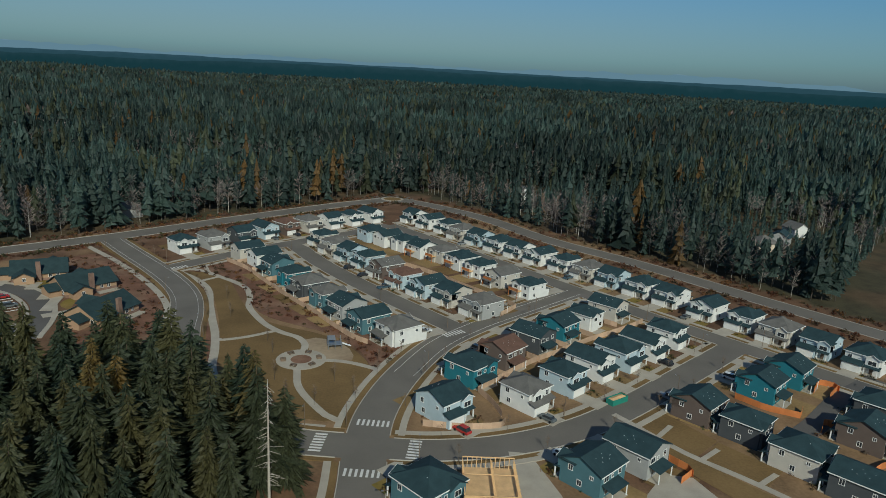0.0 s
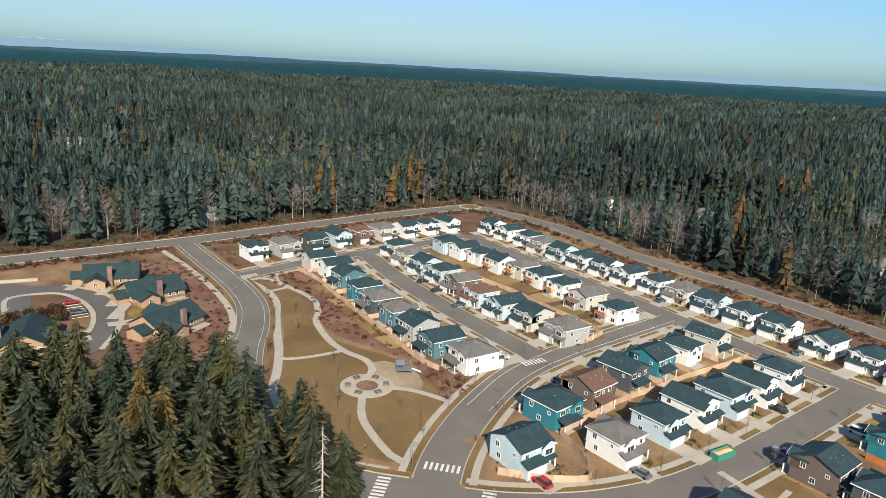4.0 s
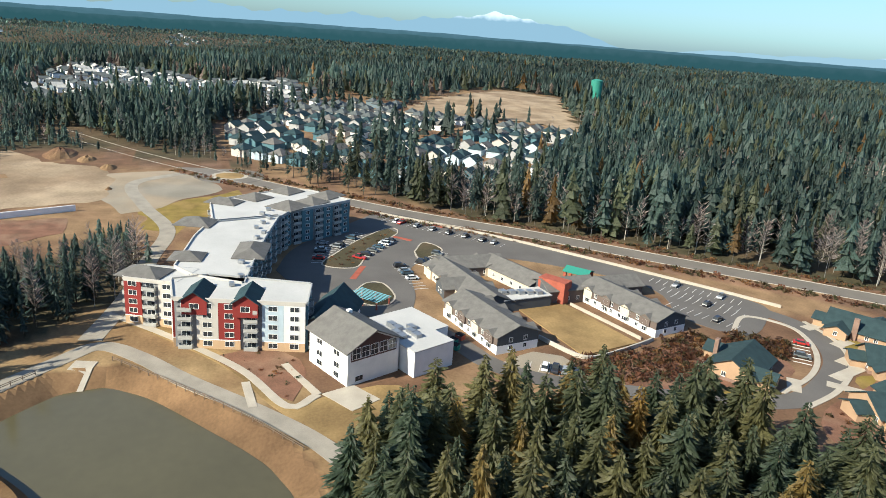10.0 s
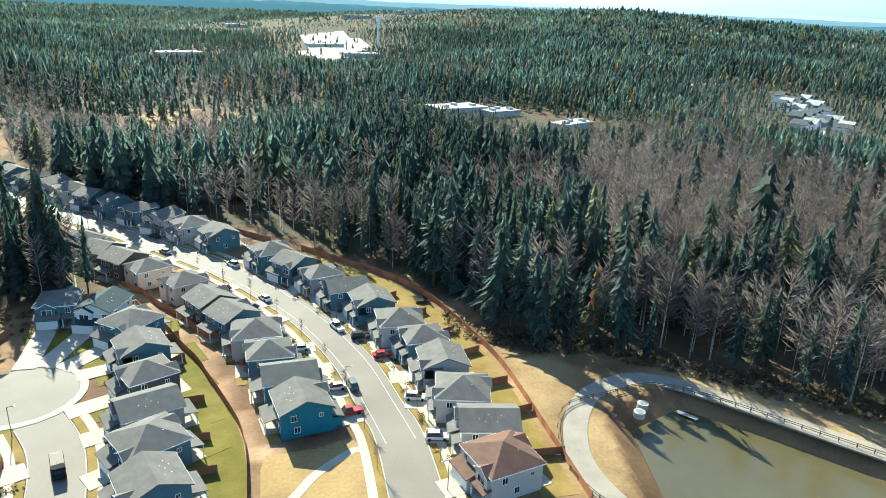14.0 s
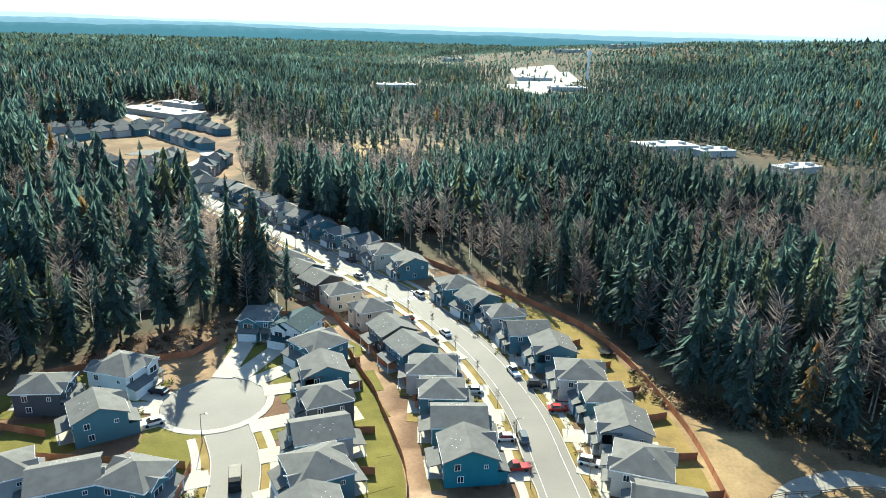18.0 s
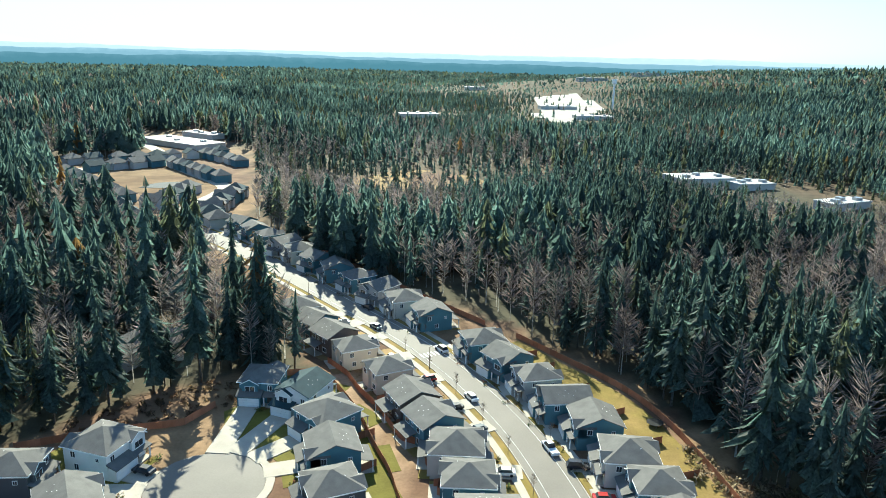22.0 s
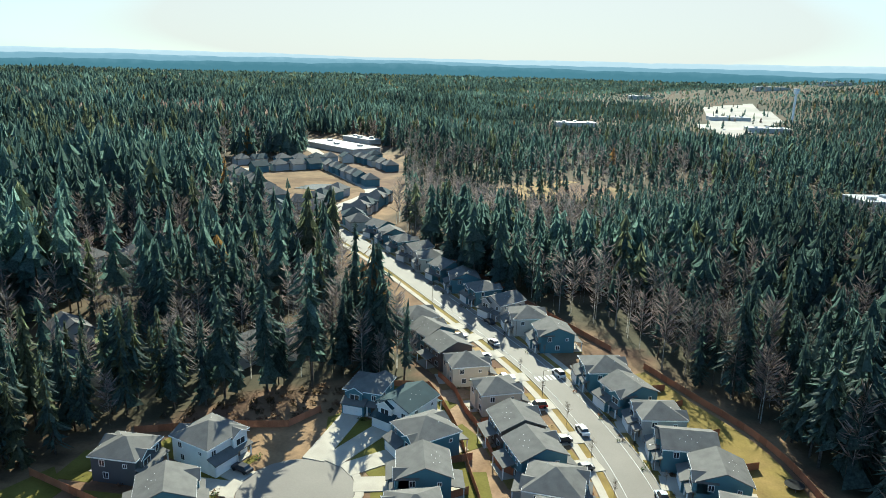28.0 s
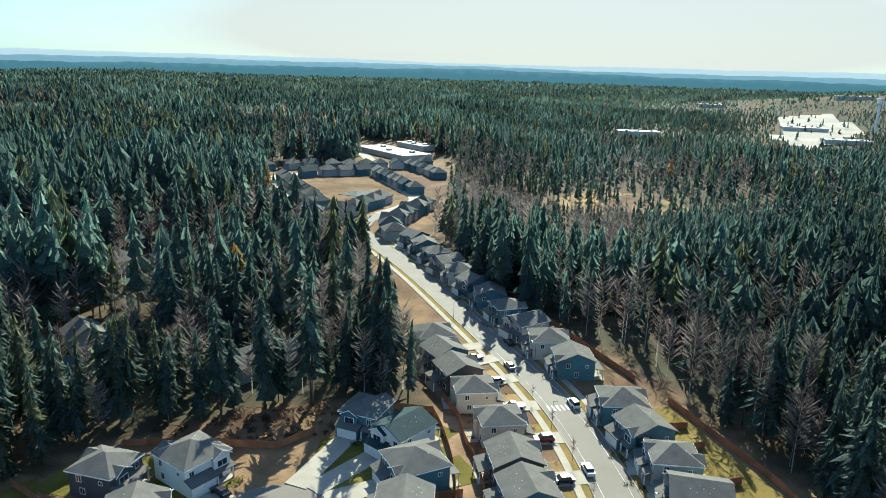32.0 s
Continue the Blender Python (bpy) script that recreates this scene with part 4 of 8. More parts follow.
def street_sides(name, sides=(1, -1), walk=True, verge=True, clip=None, grass="yard_grass"):
    points, width = ROADS[name]
    line = curve(points, 2.0)
    if clip:
        line = [q for q in line if clip(q)]
    others = [k for k in ROADS if k != name]
    for s in sides:
        for off, w, z, what, mat, label in ((width / 2 + 0.1, 0.2, 0.17, "kerb", "kerb", "pale concrete kerb"), (width / 2 + 1.15, 1.5, 0.1, "verge", grass, "narrow grass verge beside the kerb"), (width / 2 + 2.75, 1.7, 0.16, "pavement", "concrete", "pale concrete pavement")):
            if (what == "verge" and not verge) or (what == "pavement" and not walk):
                continue
            for piece in runs(beside(line, s * off), others, 0.15 if what == "kerb" else 0.5):
                ribbon(what, None, w, mat, z, label, what, line=piece)


for name in ("main", "east", "inner", "cross", "top"):
    street_sides(name, grass="park_grass")
street_sides("court", clip=lambda q: math.dist(q, (36, -97)) > 13.0)
street_sides("south", clip=lambda q: q.y > -300)
street_sides("boulevard", walk=False, grass="park_grass")
street_sides("arterial", walk=False, verge=False)
street_sides("arterial_east", walk=False, verge=False)
ring = [Vector((36 + 12.4 * math.cos(a / 24 * 6.2832), -97 + 12.4 * math.sin(a / 24 * 6.2832))) for a in range(-1, 19)]
ribbon("pavement", None, 1.7, "concrete", 0.16, "pale concrete pavement round the turning circle", "pavement", line=ring)

# ---- yards and drives ----
rc = random.Random(21)
for x, y, a, far, street in PLACED:
    m = pose(x, y, 0, 0, 0, a)
    reach = far - ROADS[street][1] / 2 - 0.3
    if street == "court":
        reach = next((k * 0.25 for k in range(24, 120) if math.dist((m @ Vector((-1.85, -k * 0.25, 0)))[:2], (36, -97)) < 11.4 or to_line([np.array(q) for q in FAR_LINES["court"]], *(m @ Vector((-1.85, -k * 0.25, 0)))[:2]) < 4.6), reach)
    if 6.5 < reach < (32 if street == "court" else 22):
        p = [m @ Vector((-1.85, -5.9, 0)), m @ Vector((-1.85, -reach, 0))]
        ribbon("driveway", None, 5.0, "concrete", 0.19, "pale concrete driveway up to a garage", "driveway", line=[Vector(q[:2]) for q in p])
        if reach > 8.5:
            c = [m @ Vector(q) for q in ((0.9, -6.3, 0), (4.9, -6.3, 0), (4.9, -reach + 3.4, 0), (0.9, -reach + 3.4, 0))]
            zone("front_lawn", [q[:2] for q in c], "green_grass" if street == "court" else "yard_grass" if rc.random() < 0.6 else "dry_grass", 0.06, "small front lawn beside a driveway", "lawn", False)
    deep = 14.2 if street != "south" else 16.2 if x < -26 and y > -146 or (x, y) in ((-22, -155), (-15, -166)) else 8.6
    c = [m @ Vector(q) for q in ((-5.2, 6.2, 0), (5.2, 6.2, 0), (5.2, deep, 0), (-5.2, deep, 0))]
    mid = m @ Vector((0, 11, 0))
    if not all(math.dist(mid[:2], h[:2]) > 9 for h in PLACED):
        c = [m @ Vector(q) for q in ((-4.6, 6.2, 0), (4.6, 6.2, 0), (4.6, 9.0, 0), (-4.6, 9.0, 0))]
    if deep < 16 and not (street == "inner" and x < -90):
        zone("back_lawn", [q[:2] for q in c], "green_grass" if street == "court" else ("dry_grass" if rc.random() < 0.6 else "park_grass") if y > 0 else "yard_grass" if rc.random() < 0.75 else "dry_grass", 0.05, "fenced back lawn of a house", "lawn", False)

ribbon("front_walk", [(38, 165), (41.9, 160.2), (51.7, 148.1), (61, 140.1), (68.1, 133.4), (78, 123)], 1.8, "concrete", 0.12, "pale concrete footpath before the houses", "path")
for p_ in ([(51.5, 161), (47, 155)], [(60, 151), (54.5, 145.5)], [(70, 142), (64.5, 137)], [(79, 132), (73, 127)]):
    ribbon("porch_walk", p_, 1.3, "concrete", 0.13, "short concrete walk to a porch", "path")
for p_ in ([(43.4, 157), (53.5, 145.5), (67, 132), (58.2, 130), (49.2, 141.3), (41.8, 150.8)], [(51, 168), (61, 155), (54, 147), (43.5, 159.5)], [(61, 154.5), (72, 143.5), (66, 136.5), (55, 146)]):
    zone("planting_bed", p_, "park_grass", 0.05, "dark planting bed with young shrubs", "planting", False)
ribbon("alley", [(122, 200), (105, 185), (92, 170), (78, 152), (86, 132)], 6.0, "new_asphalt", 0.06, label="dark asphalt alley behind the houses")
zone("building_drive", [(10.4, 142.8), (15.1, 142.7), (21, 127), (22, 112), (12, 112), (11.8, 126)], "concrete", 0.09, "pale concrete drive beside the building site", "driveway", False)
zone("building_drive", [(44.2, 138.4), (50.5, 137.9), (56, 126), (37, 124), (38.9, 130)], "concrete", 0.09, "pale concrete drive between houses", "driveway", False)
for p_ in ([(43.5, -125.3), (40.6, -129.4), (35.2, -131), (34.4, -126.4), (35.1, -112.6), (38, -112.3)], [(46.4, -87.4), (34.5, -86), (32.6, -81.2), (32, -74), (44.2, -74)], [(74.2, -83.7), (64.2, -85.5), (60.2, -77.7), (62, -73.2), (72, -73.2)], [(86, -88), (78, -82), (78, -74), (90, -74)], [(31, -112.5), (28.5, -121), (25.5, -120), (28, -110.5)]):
    zone("green_lawn", p_, "green_grass", 0.08, "green lawn beside the court", "lawn", False)

zone("court_lawns", [(-11.2, -50), (-9.6, -73), (-4.2, -90), (-0.8, -98.5), (1.5, -105), (6.6, -115), (12.4, -127.3), (17.5, -135.5), (20, -130), (12, -121), (7.4, -107), (4.4, -94), (2.4, -80), (0.4, -68), (-1.5, -52)], "green_grass", 0.035, "green back lawns behind the court houses", "lawn")
zone("pocket_park", [(-13, -52), (-13.9, -67), (-23.2, -67.5), (-30, -70), (-32.3, -64.9), (-31.6, -48), (-14, -46)], "dry_grass", 0.05, "ochre grass of a small park by the street", "grass")
ribbon("park_path", [(-12, -47), (-18.5, -54.2), (-22.7, -59.9), (-30, -65.7), (-31.8, -66)], 1.8, "concrete", 0.1, "pale concrete path through the small park", "path", 2.0)

zone("yard_lawns", [(-67.5, -46), (-67.5, -68), (-67, -93), (-64, -111), (-58.6, -132.5), (-51, -148.5), (-38, -164), (-26, -178), (-20, -172), (-28, -160), (-36, -150), (-42, -139), (-48, -128), (-53, -114), (-57, -102), (-59, -89), (-60, -76), (-61, -64), (-61, -46)], "yard_grass", 0.02, "ochre green lawns of fenced back yards", "lawn")

# ---- park ----
zone("park_lawn", [(-122, 258), (-103, 262), (-93, 250), (-72, 216), (-46, 204), (-33, 192), (-27, 178), (-28, 158), (-34, 150), (-58, 159), (-70, 177), (-78, 199), (-89, 224), (-102, 247)], "park_grass", 0.02, "brown winter park lawn crossed by paths", "lawn")
zone("path_verge", [(-112, 253), (-99, 238), (-92, 223), (-86, 209), (-81, 199), (-76, 186), (-72, 174), (-65, 161), (-70, 168), (-78, 185), (-84.5, 201), (-89, 216), (-97, 233), (-106, 245)], "mulch", 0.035, "mulched strip between the boulevard and the path", "planting")
zone("mulch_bank", [(-122, 264), (-100, 280), (-82, 258), (-60, 236), (-36, 210), (-16, 196), (-16, 183), (-24, 176), (-33, 194), (-46, 206), (-72, 220), (-94, 254)], "mulch", 0.03, "reddish bark mulch bank with shrubs", "planting")
for p, w in (([(-121, 262), (-107, 251), (-98, 240), (-91, 224), (-84.7, 210), (-80, 200), (-75, 187), (-71, 174.5), (-66, 166), (-60, 157), (-46, 148), (-33, 147)], 2.5),
             ([(-121, 262), (-111, 263), (-100, 256.5), (-87, 246.7), (-80.6, 235), (-77.3, 224.5), (-68, 211), (-60.7, 204.5), (-53.5, 200.5), (-50, 195), (-49.5, 190)], 2.2),
             ([(-79, 196), (-76, 194.5), (-69, 198.5), (-62, 205)], 1.6), ([(-100, 256.5), (-105, 249)], 1.6),
             ([(-48, 178), (-44, 166), (-34, 153), (-29, 151)], 2.0), ([(-43, 185), (-35, 185), (-24, 181)], 1.8), ([(-104, 258), (-108, 264), (-111, 270)], 1.6)):
    ribbon("park_path", p, w, "concrete", 0.1, "pale concrete park path", "path", 2.0)
zone("playground_pad", [(-42.5, 185.6), (-34, 186.3), (-34.2, 190), (-36.3, 194.6), (-39, 198), (-42.4, 200.3), (-48.3, 201.5), (-51.2, 199.2), (-47.5, 191)], "sand", 0.1, "tan rubber playground surface", "playground")


def disc(name, x, y, r, mat, z, label, category, n=28, kind="structure"):
    return zone(name, [(x + r * math.cos(k / n * 6.2832), y + r * math.sin(k / n * 6.2832)) for k in range(n)], mat, z, label, category, False)


disc("plaza", -48.5, 184.5, 7.2, "concrete", 0.14, "round concrete plaza in the park", "plaza")
disc("plaza_bed", -48.5, 184.5, 3.0, "mulch", 0.2, "round planting bed in the plaza", "planting")
for k in range(6):
    a = k * 60 + 20
    bench = tagged(new("picnic_table"), "dark wooden picnic table on the plaza", "table", "tables on the plaza")
    bench.matrix_basis = pose(-48.5 + 5.1 * math.cos(radians(a)), 184.5 + 5.1 * math.sin(radians(a)), 0.15, 0, 0, a)
    part("tabletop", box(bmesh.new(), -0.4, -0.8, 0.68, 0.4, 0.8, 0.75), M["rail"], bench)
    for s in (-0.7, 0.7):
        part("bench", box(bmesh.new(), s - 0.14, -0.8, 0.4, s + 0.14, 0.8, 0.45), M["rail"], bench)
        part("leg", box(bmesh.new(), -0.75, s - 0.05, 0, 0.75, s + 0.05, 0.66), M["rail"], bench)
play = tagged(new("play_structure"), "grey climbing frame with roofs on a tan pad", "playground")
play.matrix_basis = pose(-41, 195, 0.1, 0, 0, 20)
for px_, py_ in ((-2, -1.5), (2, -1.5), (2, 1.5), (-2, 1.5), (0, -1.5), (0, 1.5)):
    part("post", tube(bmesh.new(), px_, py_, 0, 3.2, 0.1, 0.1), M["steel"], play)
part("deck", box(bmesh.new(), -2.1, -1.6, 1.3, 2.1, 1.6, 1.42), M["steel"], play)
part("play_roof", gable(bmesh.new(), -2.1, 0, -1.6, 1.6, 3.1, 0.5, "x", 0.1, 0.08), M["steel"], play)
sl = bmesh.new()
solid(sl, [(2.1, -0.4, 1.3), (2.1, 0.4, 1.3), (5.0, 0.4, 0.1), (5.0, -0.4, 0.1)][::-1], [(2.1, -0.4, 1.5), (2.1, 0.4, 1.5), (5.0, 0.4, 0.3), (5.0, -0.4, 0.3)][::-1])
part("slide", sl, M["trim"], play, "pale slide")


# ---- road markings ----
def crosswalk(x, y, a, length, stripes=True):
    """White bars across a street: x, y its middle, a its turn."""
    m = pose(x, y, 0, 0, 0, a)
    cw = tagged(new("crosswalk"), "white painted crosswalk bars on asphalt", "crosswalk", kind="structure")
    n = int(length / 1.2)
    for k in range(n):
        u = (k - (n - 1) / 2) * 1.2
        part("bar", box(bmesh.new(), u - 0.28, -1.4, -0.05, u + 0.28, 1.4, 0.118), M["paint"], cw)
    cw.matrix_basis = m


crosswalk(-22, 151, 0, 9.5)
crosswalk(-21, 129.5, 2, 9.5)
crosswalk(-33, 140.5, 90, 9)
crosswalk(-11, 140.5, 88, 8.5)
crosswalk(-5.5, 213.5, 42, 8.5)
crosswalk(-120, 265, 50, 8)
crosswalk(-2, -165, 35, 9)


def stripe(points, off=0.0, width=0.16, dash=None, label="white painted line on a road"):
    line = beside(curve(points, 3.0), off)
    bm = bmesh.new()
    if dash:
        for k in range(0, len(line) - 1, 4):
            strip(bm, line[k : k + 2], width, 0.0, 0.121)
        ob = part("road_line", bm, M["paint"])
        return tagged(ob, label, "marking", kind="stuff")
    strip(bm, line, width, 0.0, 0.121)
    return tagged(part("road_line", bm, M["paint"]), label, "marking", kind="structure")


for s in (-3.0, 3.0):
    stripe(MAIN[4:], s, 0.1)
    stripe(SOUTH[1:9], s, 0.1)
stripe(BOULEVARD[:9], 3.6, 0.09)
stripe(BOULEVARD[:9], -3.6, 0.09)
# ---- roundabouts ----
for x, y, r_ in ((-56.5, 441.5, 14), (-404, 55, 19)):
    disc("roundabout", x, y, r_, "asphalt", 0.1, "grey asphalt roundabout", "road")
    disc("roundabout_kerb", x, y, r_ * 0.52, "concrete", 0.19, "pale concrete apron of a roundabout", "kerb")
    disc("roundabout_island", x, y, r_ * 0.4, "dry_grass", 0.26, "planted island of a roundabout", "planting")

# ---- pond surroundings ----
PONDWAY = [(-80, -30), (-74, -40), (-72, -55), (-78, -70), (-88, -79), (-104, -79), (-132, -47), (-159, -15), (-184, 8), (-192, 17), (-184, 27), (-170, 38), (-152, 54), (-136, 66), (-118, 74)]
ribbon("pond_path", PONDWAY, 5.0, "gravel", 0.04, "pale gravel service path round the ponds", "path", 3.0)
ribbon("west_track", [(-196, 14), (-225, 20), (-262, 24), (-300, 28), (-340, 16), (-384, 8), (-410, 30)], 6.0, "gravel", 0.04, "pale gravel track towards the roundabout", "path")
dike = bmesh.new()
axis_ = curve([(-157, -12.5), (-143, 0.2), (-130.5, 9.8), (-121, 11.2), (-112, 11.5), (-103, 10)], 3.0)
rows_ = [[dike.verts.new((*q, z)) for q in beside(axis_, o)] for o, z in ((5.2, -4.3), (1.8, -0.5), (-1.8, -0.5), (-5.2, -4.3))]
for a_, b_ in zip(rows_, rows_[1:]):
    for k in range(len(axis_) - 1):
        dike.faces.new((a_[k + 1], a_[k], b_[k], b_[k + 1]))
tagged(part("dike", dike, M["bank"]), "brown earth dike between the two ponds", "dike", kind="structure")
spill = bmesh.new()
run_ = [Vector((-183.5 + k * 1.05, 15.2 - k * 0.3)) for k in range(12)]
strip(spill, run_, 5.4, -6.0, 0.0)
for v in spill.verts:
    if v.co.z > -1:
        along = (v.co.x + 183.5) * 0.96 - (v.co.y - 15.2) * 0.28
        v.co.z = min(float(height(-183.5 + along * 0.96, 15.2 - along * 0.28)), float(height(v.co.x, v.co.y)) + 0.05) + 0.15
tagged(part("spillway", spill, M["concrete"]), "concrete spillway ramp down into the pond", "spillway", kind="structure")


def rail_fence(points, label):
    """A low wooden fence of posts and two rails."""
    line = curve(points, 3.0)
    fence = tagged(new("rail_fence"), label, "fence")
    post = mesh_of("post", box(bmesh.new(), -0.09, -0.09, -0.3, 0.09, 0.09, 1.2), M["rail"])
    for q in line:
        part("post", post, None, fence, at=pose(q.x, q.y, 0))
    for z in (0.55, 1.0):
        part("rail", strip(bmesh.new(), line, 0.07, z, z + 0.14), M["rail"], fence)


rail_fence([(-77, -34), (-70.5, -44), (-69, -56), (-75, -71.5), (-87.5, -75.6), (-104, -75.6), (-129, -48.5), (-156, -16.5), (-178, 5)], "low brown wooden rail fence round the pond")
rail_fence([(-183, 21), (-169, 34.5), (-151, 50.5), (-135, 62)], "low brown wooden rail fence beside the path")
for x, y in ((-95.5, -69.5), (-93, -66.5)):
    well = tagged(new("manhole_ring"), "grey concrete manhole ring by the pond", "manhole", "manhole rings by the pond")
    well.matrix_basis = pose(x * 0.97 - 1, y * 0.97 - 3.2, -0.1)
    part("ring", tube(bmesh.new(), 0, 0, -0.6, 0.7, 1.3, 1.25, 16), M["kerb"], well)
    part("lid", tube(bmesh.new(), 0, 0, 0.705, 0.76, 0.9, 0.9, 16), M["steel"], well, "dark steel lid")
pier = tagged(new("pond_pier"), "small grey metal outlet jetty in the pond", "jetty")
pier.matrix_basis = pose(-104, -69, -3.1, 0, 0, 38)
part("deck", box(bmesh.new(), -0.6, -2.4, 0.35, 0.6, 2.4, 0.5), M["steel"], pier)
for s in (-1.9, 1.9):
    part("post", box(bmesh.new(), -0.5, s - 0.08, -1.0, 0.5, s + 0.08, 0.35), M["steel"], pier)

# ---- care home ----
zone("home_lawn", [(-203, 138), (-207, 155), (-170, 164), (-165, 143)], "dry_grass", 0.3, "ochre lawn in a walled court", "lawn", False)
zone("car_park", [(-246, 66), (-272, 76), (-308, 106), (-322, 124), (-298, 148), (-262, 178), (-222, 211), (-191, 229), (-180, 221), (-169, 203), (-186, 191), (-205, 197), (-224, 190), (-252, 152), (-248, 118), (-214, 108), (-198, 100), (-202, 88), (-214, 76), (-232, 70)], "new_asphalt", 0.05, "dark asphalt car park round the care home", "car park")
ribbon("service_road", [(-196, 104), (-178, 111), (-164, 116), (-152, 129), (-143, 148), (-135, 168), (-132, 188), (-138, 203), (-148, 217), (-162, 226), (-176, 228), (-190, 222)], 7.0, "new_asphalt", 0.08, "dark asphalt service road to the cottages")
for p, w in (([(-128, 186), (-134, 203), (-145, 219.5), (-160, 230), (-176, 232.5)], 1.6), ([(-136, 186), (-142, 201), (-151, 213), (-163, 221.5), (-174, 223.5), (-183, 214), (-172, 200)], 1.6),
             ([(-214, 16), (-196, 33), (-173, 51), (-153, 60.5), (-157, 68)], 2.2), ([(-166, 52), (-154, 53)], 2.0), ([(-157, 68), (-168, 64), (-174, 62)], 2.0),
             ([(-170, 286), (-146, 266), (-122.6, 243), (-107.5, 224.7), (-100, 210), (-96.5, 196), (-92.4, 182), (-87, 169.6)], 2.3)):
    ribbon("footpath", p, w, "concrete", 0.17, "pale concrete footpath", "path", 2.0)
for bed in ([(-255.6, 84.8), (-279.2, 101.8), (-296, 118.5), (-288.4, 120.8), (-265.8, 103.8), (-246.8, 95.4), (-246.3, 87.1), (-250.2, 82.7)], [(-218.7, 87.2), (-229.4, 94.7), (-228.7, 100.3), (-216.2, 101.6), (-209.2, 97.1), (-210.4, 91.0)], [(-262, 121), (-274, 128.5), (-263, 133), (-253, 121)]):
    zone("island_bed", bed, "floor", 0.15, "mulched parking island with shrubs", "planting")
    ribbon("island_kerb", bed + [bed[0]], 0.55, "concrete", 0.2, "pale concrete kerb of a parking island", "kerb", 2.0)
for p_ in ([(-234, 91), (-247, 97.3)], [(-284.1, 117), (-277, 124)], [(-300, 140), (-296, 144)]):
    ribbon("red_crossing", p_, 2.2, "brick", 0.1, "red paved crossing in the car park", "crossing")
zone("gravel_ramp", [(-165.4, 118.9), (-170, 130), (-166, 137), (-160.9, 138.4), (-157.4, 127.1)], "yard_gravel", 0.06, "grey gravel slope below the lawn wall", "ground")
zone("cottage_mulch", [(-176, 262), (-158, 276), (-134, 258), (-112, 230), (-104, 214), (-95, 186), (-112, 180), (-126, 190), (-140, 226), (-166, 246)], "mulch", 0.03, "mulched slope with young shrubs", "planting")
zone("bramble_ground", [(-164, 140), (-166, 166), (-176, 186), (-160, 178), (-166, 198), (-146, 200), (-140, 170), (-148, 146), (-156, 132)], "mulch", 0.03, "brown ground under brambles", "planting")
zone("apartment_bed", [(-181, 44), (-184, 57), (-176, 66), (-164, 66), (-155, 62), (-163, 56)], "mulch", 0.06, "dark mulch bed before the apartments", "planting")
zone("apartment_slope", [(-214, 14), (-197, 30), (-174, 48), (-154, 57), (-140, 66), (-133, 76), (-140, 92), (-158, 88), (-156, 70), (-152, 62), (-174, 53), (-198, 35), (-214, 20)], "dry_grass", 0.04, "ochre grass slope below the apartments", "grass")
def ragged(points, step=5.0, by=5.0):
    """A border with uneven edges."""
    out = []
    for a, b in zip(points, points[1:] + points[:1]):
        n = max(1, int(math.dist(a, b) / step))
        out += [(a[0] + (b[0] - a[0]) * k / n, a[1] + (b[1] - a[1]) * k / n) for k in range(n)]
    return [(x + by * (float(drift(x, y, 11, 5)) - 0.5), y + by * (float(drift(x, y, 11, 6)) - 0.5)) for x, y in out]


zone("west_meadow", ragged([(-331, 16), (-372, 58), (-350, 66), (-294, 30), (-302, 20)]), "yard_grass", 0.03, "ochre meadow beside the roundabout", "grass", False)
zone("sand_field", ragged([(-322, -66), (-340, -100), (-400, -114), (-446, -88), (-482, -58), (-440, -24), (-418, -8), (-384, 2), (-352, 2), (-340, -20), (-330, -44)], 5, 9), "sand", 0.03, "pale graded sandy building field", "ground", False)
zone("gravel_yard", ragged([(-352, -2), (-326, 10), (-332, 20), (-372, 50), (-402, 38), (-418, 20), (-410, -6), (-384, -2)], 5, 6), "yard_gravel", 0.05, "grey gravel yard beside the building field", "ground", False)
for pts_, tone_, label_ in (([(-452, -50), (-438, -44), (-436, -30), (-448, -34), (-456, -42)], "earth", "dark damp soil beside the heap"), ([(-400, -70), (-392, -62), (-396, -48), (-404, -52)], "earth", "dark stain on the graded sand"), ([(-310, -60), (-296, -52), (-280, -28), (-296, -8), (-318, -12), (-316, -40)], "mulch", "rusty scrub below the field wall")):
    zone("soil_patch", ragged(pts_, 4, 5), tone_, 0.07, label_, "ground", False)
for hx, hy, hr, hh in ((-462, -38, 16, 4.2), (-446, -22, 9, 2.4), (-424, -8, 8, 2.0), (-372, -2, 3, 1.2)):
    heap = bmesh.new()
    rows_ = [[heap.verts.new((hx + rr_ * hr * math.cos(k / 22 * 6.2832) * (1 + 0.3 * float(drift(k * 3.1, rr_ * 9 + hr, 4, 2))), hy + rr_ * hr * 0.6 * math.sin(k / 22 * 6.2832), hh * (1 - rr_ ** 1.6) * (0.6 + 0.8 * float(drift(hx + k * 2.3, hy + rr_ * 20, 5, 1))) - 0.2)) for k in range(22)] for rr_ in (1.0, 0.78, 0.55, 0.32, 0.1)]
    for lo_, hi_ in zip(rows_, rows_[1:]):
        for k in range(22):
            heap.faces.new((lo_[k], lo_[(k + 1) % 22], hi_[(k + 1) % 22], hi_[k]))
    heap.faces.new(rows_[-1])
    tagged(part("soil_heap", heap, M["earth"]), "rough brown soil heap on the building field", "heap", "soil heaps")
crib = tagged(new("field_wall"), "white concrete retaining wall below the building field", "wall", kind="structure")
